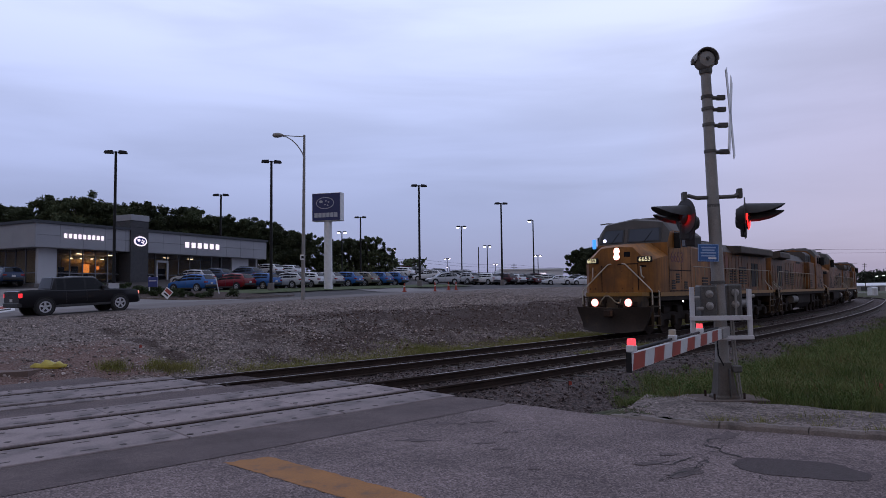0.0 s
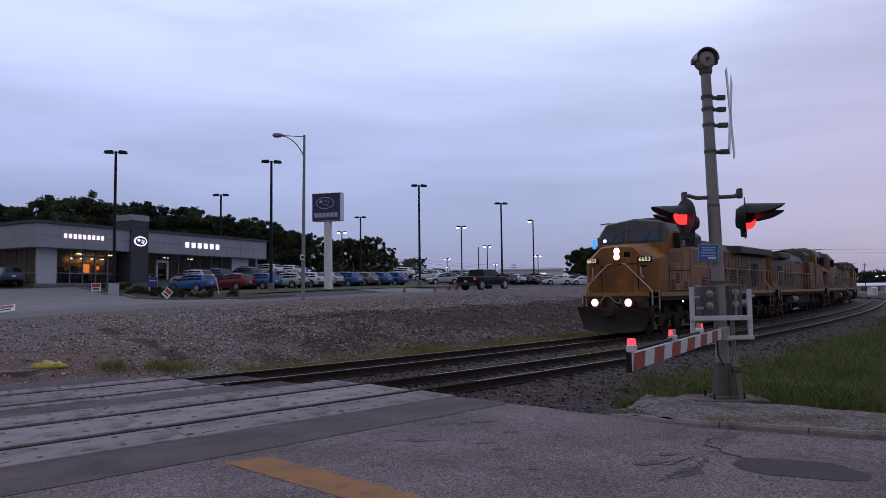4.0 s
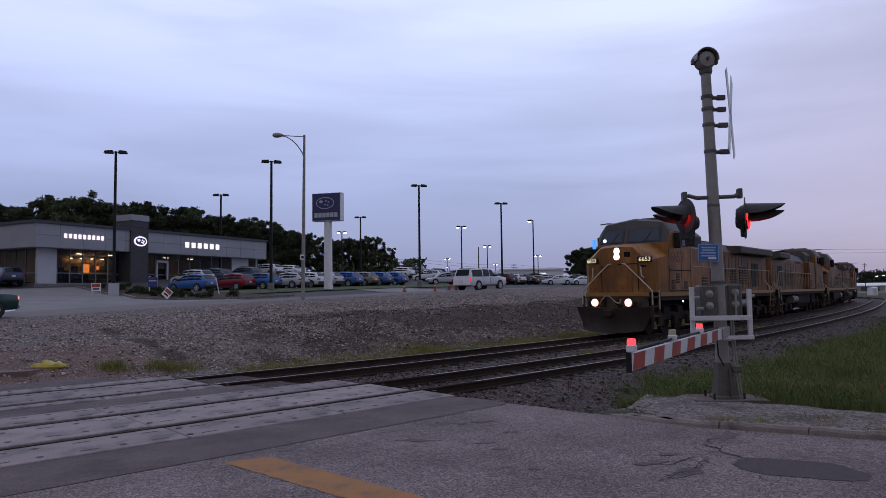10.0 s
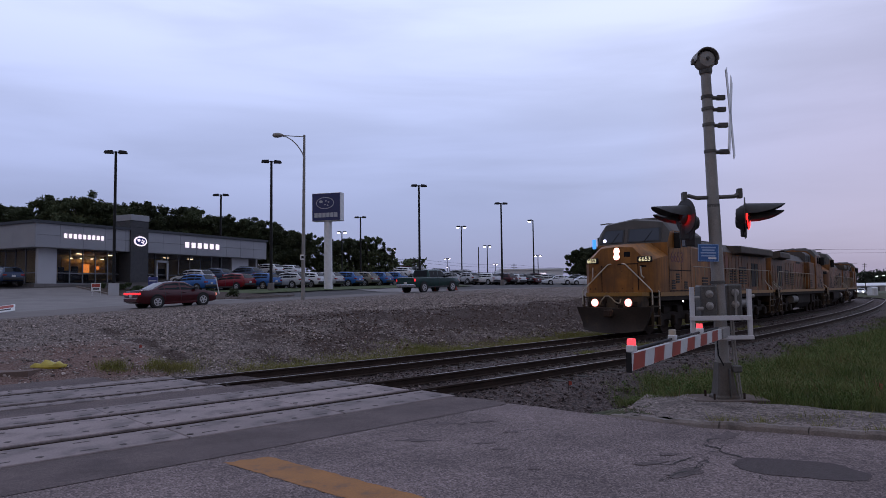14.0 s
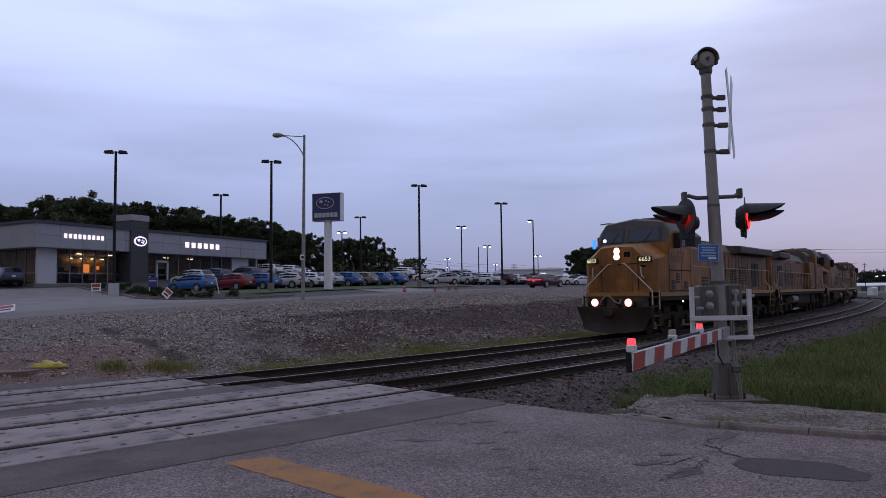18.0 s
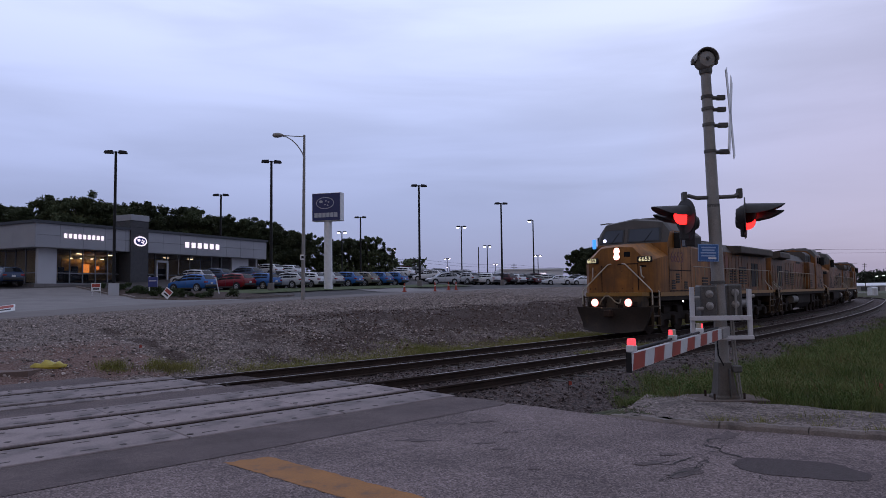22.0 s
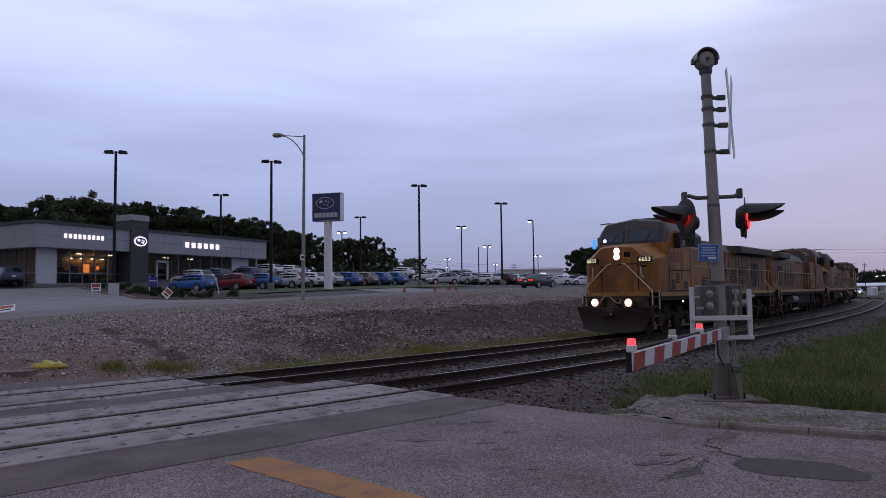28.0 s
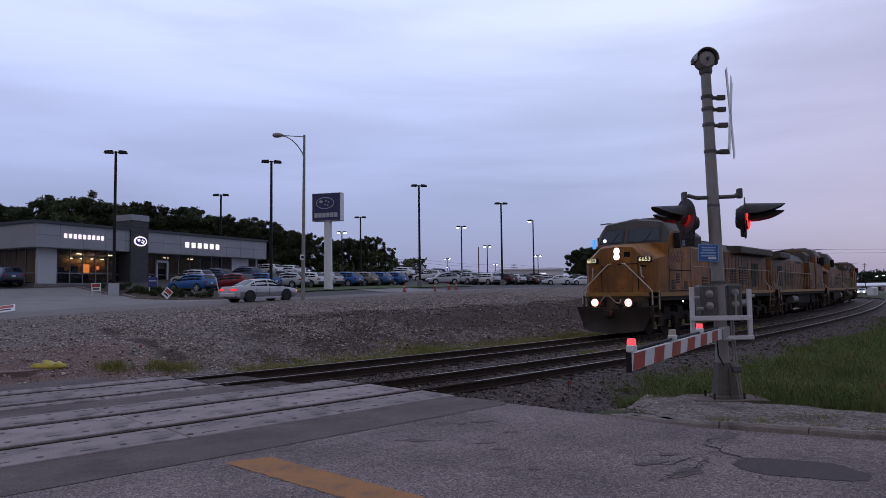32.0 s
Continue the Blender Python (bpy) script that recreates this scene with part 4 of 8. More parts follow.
def field_points(rnd, n):
    out = []
    while len(out) < n:
        s, v = 8 + 76 * rnd.random() ** 2.0, -2.1 - 15.5 * rnd.random() ** 1.25
        x, y, t = on_track(s, v)
        q = 0.66 * x + 0.75 * y - float(edge_bend(x, y))
        d = noise.noise(Vector((x * 0.35, y * 0.35, 0))) + 0.5 * noise.noise(Vector((x * 1.1, y * 1.1, 5)))
        edge = smooth(0, 1.6, np.array(-v - 2.1 + 1.0 * d))
        if q > CROSS_Q + 2.35 + 0.4 * noise.noise(Vector((x, y, 3))) and 0.10 + edge > rnd.random() and x > 3.4:
            if math.hypot(x - 4.76, y - 11.67) > 0.62:
                out.append((x, y, max(0.62, 0.85 + 0.6 * d) * (0.55 + 0.45 * float(edge))))
    return out


def kerb_tufts(rnd, n):
    spots = ((4.94, 9.62, 0.22), (3.80, 9.42, 0.10), (4.98, 9.05, 0.10), (5.55, 8.75, 0.16), (4.35, 9.30, 0.08), (5.3, 9.75, 0.25))
    out = []
    for k in range(n):
        x, y, r = spots[k % len(spots)]
        out.append((x + rnd.gauss(0, r), y + rnd.gauss(0, r * 0.35), rnd.uniform(0.5, 1.0)))
    return out


def gap_points(rnd, n):
    out = []
    while len(out) < n:
        s, v = rnd.uniform(15, 36), rnd.gauss(1.95, 0.22)
        x, y, t = on_track(s, v)
        if noise.noise(Vector((s * 0.5, 9, 0))) > 0.12:
            out.append((x, y, 0.7))
    return out


grass_tufts("bank_grass", 7000, toe_points, 0.25, M_GRASS, "yellow-green weeds along the foot of the bank", 21, 12, 0.2)
grass_tufts("field_grass", 25000, field_points, 0.27, M_GRASS_DARK, "thick green grass and weeds beside the signal", 22, 13, 0.22)
grass_tufts("field_weeds", 3600, field_points, 0.34, M_WEED, "taller clumps of broad-leaved green weeds in the grass", 25, 24, 0.17)
grass_tufts("kerb_weeds", 130, kerb_tufts, 0.24, M_GRASS, "sparse yellowish weeds growing by the kerb", 24, 10, 0.06)
grass_tufts("track_weeds", 500, gap_points, 0.20, M_GRASS, "sparse weeds between the tracks", 23)


# ---------- crossing signal ----------
MAST = Vector((4.76, 11.67, 0.0))
SIGNAL = thing("crossing_signal", "railway crossing signal with flashing red lamps, bell and lowered gate", "crossing signal", Matrix.Translation(MAST))
M_BASE = surface("grimy_cast_base", (0.115, 0.100, 0.088), (0.070, 0.060, 0.052), 0.75, 0.2, 3, 40, 0.02, 0.5, stain=(0.075, 0.045, 0.028), stain_scale=2.5)
M_HOOD = surface("weathered_black_paint", (0.062, 0.059, 0.060), (0.040, 0.038, 0.039), 0.6, 0, 4, 50, 0.0, 0.4, spec=0.3)
LEAN = Vector((-0.0215, 0.0, 1.0))
FLASH_A, FLASH_B = [], []
bm = B()
slab(bm, [(-0.60, -0.30, -0.06), (-0.2, -0.40, -0.06), (0.30, -0.36, -0.06), (0.58, -0.42, -0.06), (0.62, 0.10, -0.06), (0.50, 0.36, -0.06), (-0.46, 0.40, -0.06), (-0.62, 0.12, -0.08)], (0, 0, 0.086))
part("foundation", bm, surface("reddish_old_concrete", (0.135, 0.095, 0.078), (0.080, 0.060, 0.052), 0.95, 0, 5, 40, 0.06), SIGNAL, "stained reddish concrete footing")
bm = B()
rings = []
for h, r in ((0.0, 0.205), (0.05, 0.20), (0.08, 0.172), (0.30, 0.145), (0.56, 0.118), (0.62, 0.110)):
    rings.append([tuple(LEAN * h + Vector((r * x, r * y, 0))) for x, y in ((-1, -0.8), (-0.8, -1), (0.8, -1), (1, -0.8), (1, 0.8), (0.8, 1), (-0.8, 1), (-1, 0.8))])
loft(bm, rings)
part("mast_base", bm, M_BASE, SIGNAL, "flared cast steel mast base with a rust stain", smooth=False)
bm = B()
box(bm, 0.02, 0.035, -0.215, 0.0, 0.03, 0.52)
part("base_door", bm, M_GALV_DARK, SIGNAL)
bm = B()
tube(bm, LEAN * 0.58, LEAN * 3.3, 0.108, 0.104, 16)
part("lower_mast", bm, M_GALV, SIGNAL, "grey weathered steel mast tube", smooth=True)
bm = B()
tube(bm, LEAN * 3.28, LEAN * 5.62, 0.100, 0.083, 16)
part("upper_mast", bm, M_GALV, SIGNAL, smooth=True)
for h in (1.98, 3.30, 4.25, 4.72, 5.0, 5.21):
    bm = B()
    r = 0.122 if h < 3 else 0.105
    tube(bm, LEAN * (h - 0.025), LEAN * (h + 0.025), r, r, 14)
    box(bm, -r - 0.05, -r + 0.01, -0.03, 0.03, h - 0.02, h + 0.02)
    part("mast_clamp", bm, M_GALV_DARK, SIGNAL, "dark steel clamp band")
# bell on top
bm = B()
top = LEAN * 5.62
lathe(bm, [(0.10, 0), (0.11, 0.03), (0.11, 0.10), (0.085, 0.11)], 14, "z", top)
part("bell_socket", bm, M_GALV_DARK, SIGNAL, smooth=True)
bm = B()
c = top + Vector((-0.02, 0, 0.23))
lathe(bm, [(0.02, -0.16), (0.13, -0.14), (0.172, -0.07), (0.178, 0.03), (0.12, 0.11), (0.05, 0.14)], 22, "y", c)
bell = part("bell", bm, M_GALV, SIGNAL, "round grey electric bell with a hood", smooth=True)
bm = B()
lathe(bm, [(0.025, -0.20), (0.03, -0.15)], 10, "y", c)
part("bell_bolt", bm, M_GALV_DARK, bell)
bm = B()
rings = []
for i in range(13):
    a = radians(-8 + 196 * i / 12)
    rings.append([tuple(c + Vector((math.cos(a) * r, y, math.sin(a) * r))) for r, y in ((0.20, -0.18), (0.20, 0.10), (0.185, 0.10), (0.185, -0.18))])
loft(bm, rings)
part("bell_hood", bm, M_GALV, bell, smooth=True)
for sx in (-1, 1):
    bm = B()
    box(bm, sx * 0.17, sx * 0.23, -0.05, 0.03, c.z - 0.06, c.z + 0.03, 0.01, Matrix.Translation((c.x, 0, 0)))
    part("bell_lug", bm, M_GALV_DARK, bell)
# crossbuck seen on edge, on four brackets
for h, ln in ((5.21, 0.34), (5.0, 0.34), (4.72, 0.36), (4.25, 0.36)):
    bm = B()
    o = LEAN * h
    tube(bm, o + Vector((0.09, 0.02, -0.01)), o + Vector((0.22, 0.05, 0.005)), 0.034, 0.030, 8)
    box(bm, 0.19, ln, 0.03, 0.10, h - 0.035, h + 0.05, 0.01, Matrix.Translation((o.x, 0, 0)))
    part("crossbuck_bracket", bm, M_GALV_DARK, SIGNAL, "dark cast bracket")
for tilt in (63, 117):
    m = Matrix.Translation((0.335, 0.12, 4.94)) @ Matrix.Rotation(radians(60), 4, "Z") @ Matrix.Rotation(radians(tilt), 4, "Y")
    bm = B()
    box(bm, -0.80, 0.80, -0.006, 0.006, -0.115, 0.115, m=m)
    part("crossbuck_board", bm, M_WHITE, SIGNAL, "white crossbuck board with a black edge")
# lamp arm
bm = B()
pipe(bm, [(-0.58, 0.05, 3.47), (-0.50, 0.04, 3.49), (-0.36, 0.0, 3.44), (0.30, 0.0, 3.46), (0.40, 0.03, 3.53)], 0.035, 8)
part("lamp_arm", bm, M_GALV_DARK, SIGNAL, "dark pipe arm holding the lamps", smooth=True)
for x, z in ((-0.56, 3.50), (0.40, 3.55)):
    bm = B()
    box(bm, x - 0.04, x + 0.04, -0.02, 0.08, z - 0.12, z + 0.05, 0.012)
    part("arm_end_fitting", bm, M_GALV_DARK, SIGNAL)


def flasher(at, heading, group, back=0.0):
    """A lamp head: disc, bowl, hood and a lens that turns its lit side out."""
    m = Matrix.Translation(at) @ Matrix.Rotation(radians(heading), 4, "Z")
    bm = B()
    lathe(bm, [(0.02, -0.16), (0.10, -0.15), (0.16, -0.06), (0.17, -0.012)], 18, "x")
    hd = part("lamp_housing", bm, M_HOOD, SIGNAL, "black lamp housing", m, True)
    bm = B()
    lathe(bm, [(0.305, -0.012), (0.305, 0.0), (0.17, 0.003)], 28, "x")
    part("lamp_backboard", bm, M_HOOD, hd, "round black backboard")
    bm = B()
    rings = []
    n = 15
    for i in range(n):
        a = radians(2 + 176 * i / (n - 1))
        ln = 0.04 + 0.58 * max(0.0, math.sin(a)) ** 0.40
        r0, r1 = 0.182, 0.195
        drop = -0.035 * max(0, math.sin(a))
        cz = math.cos(a)
        rings.append([(0.0, r0 * cz, r0 * math.sin(a)), (ln, r0 * cz * 0.95, r0 * math.sin(a) + drop), (ln, r1 * cz * 0.95, r1 * math.sin(a) + drop), (0.0, r1 * cz, r1 * math.sin(a))])
    loft(bm, rings)
    part("lamp_hood", bm, M_HOOD, hd, "long black hood over the lens", smooth=True)
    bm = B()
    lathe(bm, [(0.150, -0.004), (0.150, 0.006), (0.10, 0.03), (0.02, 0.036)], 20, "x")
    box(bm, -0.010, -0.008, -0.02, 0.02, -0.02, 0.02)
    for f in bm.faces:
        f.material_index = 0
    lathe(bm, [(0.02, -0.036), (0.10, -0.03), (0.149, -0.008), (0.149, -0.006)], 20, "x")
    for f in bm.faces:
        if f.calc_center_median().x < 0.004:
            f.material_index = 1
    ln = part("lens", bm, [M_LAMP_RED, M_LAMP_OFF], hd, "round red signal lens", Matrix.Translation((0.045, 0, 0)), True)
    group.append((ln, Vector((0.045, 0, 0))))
    return hd


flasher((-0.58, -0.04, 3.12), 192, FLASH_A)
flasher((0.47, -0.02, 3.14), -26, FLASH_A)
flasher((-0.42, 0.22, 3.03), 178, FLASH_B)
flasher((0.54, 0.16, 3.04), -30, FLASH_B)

for x0, x1, y0, z0, z1 in ((-0.66, -0.50, 0.0, 2.72, 3.0), (-0.48, -0.30, 0.26, 2.62, 3.0), (0.44, 0.54, 0.10, 2.76, 2.98)):
    bm = B()
    box(bm, x0, x1, y0, y0 + 0.06, z0, z1, 0.02)
    part("lamp_bracket", bm, M_HOOD, SIGNAL, "dark bracket below the lamp head")

# small blue notice with pale print
bm = B()
box(bm, -0.172, 0.172, -0.006, 0.006, -0.150, 0.150, 0.004)
notice = part("notice_plate", bm, M_BLUE_SIGN, SIGNAL, "small blue notice plate with pale printed lines", Matrix.Translation((-0.245, -0.14, 2.48)) @ pose(0, 0, 0, 0, 2, -8), False)
for i, (w, z) in enumerate(((0.24, 0.09), (0.20, 0.045), (0.25, 0.0), (0.23, -0.05))):
    bm = B()
    box(bm, -w / 2, w / 2, -0.010, -0.0065, z - 0.012, z + 0.012)
    part("printed_line", bm, M_SIGN_TEXT, notice)
bm = B()
box(bm, 0.0, 0.13, -0.010, -0.0065, -0.105, -0.075)
part("printed_line", bm, M_WHITE, notice)

for x0, x1, z0, z1 in ((-0.166, 0.166, 0.136, 0.144), (-0.166, 0.166, -0.144, -0.136), (-0.166, -0.158, -0.136, 0.136), (0.158, 0.166, -0.136, 0.136)):
    bm = B()
    box(bm, x0, x1, -0.010, -0.0065, z0, z1)
    part("border", bm, M_SIGN_TEXT, notice)

# gate mechanism and its silver fork
for x0, x1, z0, z1, y0 in ((-0.42, -0.14, 1.36, 1.93, -0.20), (0.12, 0.38, 1.38, 1.95, 0.02)):
    bm = B()
    box(bm, x0, x1, y0, y0 + 0.30, z0, z1, 0.03)
    cab = part("mechanism_box", bm, M_GALV_DARK, SIGNAL, "grey weathered gate mechanism box")
    for zz in (z1 - 0.15, z0 + 0.22):
        bm = B()
        lathe(bm, [(0.065, 0), (0.065, -0.03), (0.045, -0.04), (0.025, -0.06)], 14, "y", ((x0 + x1) / 2, y0, zz))
        part("shaft_cover", bm, M_GALV, cab, smooth=True)
for x, z0, z1 in ((-0.60, 1.03, 1.90), (0.36, 1.02, 1.86)):
    bm = B()
    box(bm, x - 0.035, x + 0.035, -0.30, -0.24, z0, z1, 0.006)
    part("fork_post", bm, M_SILVER, SIGNAL, "silver painted channel post")
bm = B()
box(bm, -0.66, 0.36, -0.345, -0.30, 1.34, 1.42, 0.006)
part("fork_bar", bm, M_SILVER, SIGNAL, "silver painted cross bar")
bm = B()
box(bm, -0.15, 0.40, -0.33, -0.27, 1.02, 1.085, 0.006)
part("fork_foot_bar", bm, M_SILVER, SIGNAL)
for x, z in ((0.40, 1.74), (-0.52, 1.72), (-0.46, 1.54)):
    bm = B()
    tube(bm, (x - 0.05, -0.25, z), (x + 0.05, -0.25, z), 0.032, n=10)
    part("shaft_bolt", bm, M_GALV, SIGNAL)
bm = B()
pipe(bm, [(-0.10, -0.12, 1.2), (-0.16, -0.17, 0.95), (-0.15, -0.17, 0.75), (-0.06, -0.16, 0.58)], 0.012, 6)
part("cable", bm, M_BLACK, SIGNAL, "black cable hanging down the mast")
for dx in (0.135, 0.175):
    bm = B()
    pipe(bm, [(dx - 0.02, -0.08, 1.4), (dx, -0.10, 0.7), (dx + 0.03, -0.12, 0.40), (dx + 0.06, -0.14, 0.0)], 0.016, 6)
    part("conduit", bm, M_GALV, SIGNAL, "thin grey conduit down the mast", None, True)
bm = B()
box(bm, 0.08, 0.24, -0.20, -0.08, 0.46, 0.58, 0.02)
part("junction_box", bm, M_GALV_DARK, SIGNAL)
bm = B()
box(bm, 0.22, 0.25, -0.05, -0.02, 1.38, 1.86, 0.0, Matrix.Rotation(0.0, 4, "Y"))
part("release_lever", bm, M_GALV, SIGNAL, "pale steel lever")
for a in range(4):
    bm = B()
    x, y = (-0.25, 0.25)[a % 2], (-0.2, 0.2)[a // 2]
    tube(bm, (x, y, 0.02), (x, y, 0.12), 0.02, n=6)
    part("anchor_bolt", bm, M_STEEL_DARK, SIGNAL)
# gate arm, striped, level across the lane
ROOT, TIP = Vector((4.66, 11.35, 1.14)), Vector((1.93, 7.15, 1.09))
along = (TIP - ROOT).normalized()
length = (TIP - ROOT).length
side = along.cross(Vector((0, 0, 1))).normalized()
ARM_M = Matrix.Translation(-MAST) @ Matrix((
    (along.x, side.x, 0, ROOT.x), (along.y, side.y, 0, ROOT.y), (along.z, side.z, 1, ROOT.z), (0, 0, 0, 1)))
bm = B()
box(bm, -0.25, 0.35, -0.05, 0.05, -0.08, 0.09, 0.01)
part("arm_bracket", bm, M_GALV, SIGNAL, "grey gate arm bracket", ARM_M)
bm = B()
h = lambda a: 0.080 + 0.010 * a / length
loft(bm, [[(a, -0.028, -h(a)), (a, 0.028, -h(a)), (a, 0.028, h(a)), (a, -0.028, h(a))] for a in (0.1, length)])
arm = part("gate_arm", bm, M_GATE_WHITE, SIGNAL, "white aluminium gate arm with slanting red stripes", ARM_M)
n_st = 6
pitch = (length - 0.35) / n_st
for i in range(n_st):
    a0 = length - 0.03 - i * pitch
    a1 = a0 - pitch * 0.52
    for sy in (-1, 1):
        bm = B()
        y = sy * 0.0295
        slab(bm, [(a0, y, -h(a0) * 0.97), (a0 - 0.06, y, h(a0) * 0.97), (a1 - 0.06, y, h(a1) * 0.97), (a1, y, -h(a1) * 0.97)], (0, sy * 0.002, 0))
        part("stripe", bm, M_GATE_RED, arm, "red reflective stripe")
bm = B()
box(bm, length - 0.001, length + 0.006, -0.030, 0.030, -0.105, 0.105)
part("arm_end_cap", bm, M_BLACK, arm)
bm = B()
pipe(bm, [(length - 0.2, 0, 0.125), (length * 0.6, 0, 0.125), (length * 0.42, 0.0, 0.115), (0.5, 0, 0.11)], 0.016, 6)
part("arm_cable", bm, M_BLACK, arm, "black cable along the arm")
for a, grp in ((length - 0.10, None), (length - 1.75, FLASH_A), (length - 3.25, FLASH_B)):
    bm = B()
    box(bm, a - 0.06, a + 0.06, -0.045, 0.045, 0.10, 0.175, 0.01)
    sock = part("lamp_socket", bm, M_GATE_WHITE, arm, "white lamp socket")
    bm = B()
    tube(bm, (0, 0, 0), (0, 0, 0.066), 0.047, 0.044, 14)
    for f in bm.faces:
        f.material_index = 0
    if grp is None:
        part("gate_lamp", bm, M_GATE_LAMP, arm, "lit red gate lamp", Matrix.Translation((a, 0, 0.173)), True)
    else:
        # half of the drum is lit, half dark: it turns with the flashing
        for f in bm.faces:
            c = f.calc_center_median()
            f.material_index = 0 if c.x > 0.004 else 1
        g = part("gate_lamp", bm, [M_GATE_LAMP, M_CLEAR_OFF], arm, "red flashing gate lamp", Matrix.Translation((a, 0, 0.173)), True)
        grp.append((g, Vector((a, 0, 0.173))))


# ---------- locomotives ----------
M_YELLOW = grimy("dirty_armour_yellow", (0.315, 0.126, 0.021), (0.225, 0.086, 0.015), (0.075, 0.036, 0.014))
M_SOOTY = grimy("sooty_armour_yellow", (0.235, 0.088, 0.017), (0.130, 0.051, 0.013), (0.034, 0.019, 0.010))
M_LGREY = surface("sooty_roof_grey", (0.078, 0.067, 0.061), (0.046, 0.039, 0.036), 0.7, 0, 1.5, 25, 0.0, 0.4)
M_PLOW = surface("scuffed_brown_steel", (0.018, 0.013, 0.010), (0.034, 0.023, 0.017), 0.75, 0.0, 1.6, 26, 0.02, 0.5, stain=(0.055, 0.034, 0.021), stain_scale=1.5, stain_at=0.56, spec=0.25)
M_PILOT = surface("grimy_brown_paint", (0.085, 0.050, 0.022), (0.040, 0.026, 0.015), 0.75, 0, 2.2, 30, 0.02, 0.5, stain=(0.014, 0.011, 0.010), stain_scale=2.0, stain_at=0.50)
M_WING = surface("sooty_brown_housing", (0.082, 0.058, 0.040), (0.050, 0.038, 0.030), 0.75, 0, 1.2, 20, 0.0, 0.4, stain=(0.026, 0.022, 0.020), stain_scale=0.9, stain_at=0.50)
M_UNDER = surface("grimy_underframe", (0.014, 0.010, 0.008), (0.028, 0.020, 0.015), 0.85, 0.0, 2, 30, 0.02, 0.5, spec=0.15)
M_GRILLE = surface("dark_grille", (0.020, 0.018, 0.017), (0.035, 0.030, 0.027), 0.8, 0.1, 5, 60)
M_RAILING = surface("pale_handrail_paint", (0.52, 0.47, 0.40), (0.36, 0.32, 0.26), 0.5)
M_RAIL_DIRTY = surface("dirty_handrail_paint", (0.30, 0.25, 0.17), (0.20, 0.16, 0.11), 0.6)
M_RED_PAINT = surface("faded_red_lettering", (0.125, 0.024, 0.018), (0.085, 0.020, 0.016), 0.6)
M_RED_PALE = surface("pale_red_lettering", (0.200, 0.060, 0.036), (0.130, 0.045, 0.028), 0.6, 0, 2.0, 20)
M_SILL = surface("yellow_sill_stripe", (0.30, 0.150, 0.022), (0.22, 0.11, 0.02), 0.55, stain=(0.15, 0.09, 0.04), stain_scale=2)
M_TANK = surface("pale_air_tank", (0.20, 0.185, 0.165), (0.12, 0.11, 0.10), 0.6)
M_BOARD_NUM = glow("lit_number", (1.0, 0.88, 0.52), 0.75)
M_LOCO_LAMP = glow("lit_locomotive_lamp", (1.0, 0.66, 0.50), 45.0)
# pink bloom round the lit lenses, modelled as a glowing ring
M_LAMP_HALO = glow("pink_lamp_rim", (1.0, 0.30, 0.26), 0.9)
M_CLASS = glow("small_blue_white_lamp", (0.75, 0.75, 1.0), 3.0)
M_BLUE_FLAG = glow("blue_marker", (0.06, 0.30, 0.95), 1.2)
LL = 24.5


def ring_of(pts, x):
    left = [(x, y, z) for y, z in pts]
    return left + [(x, -y, z) for y, z in reversed(pts) if abs(y) > 1e-6]


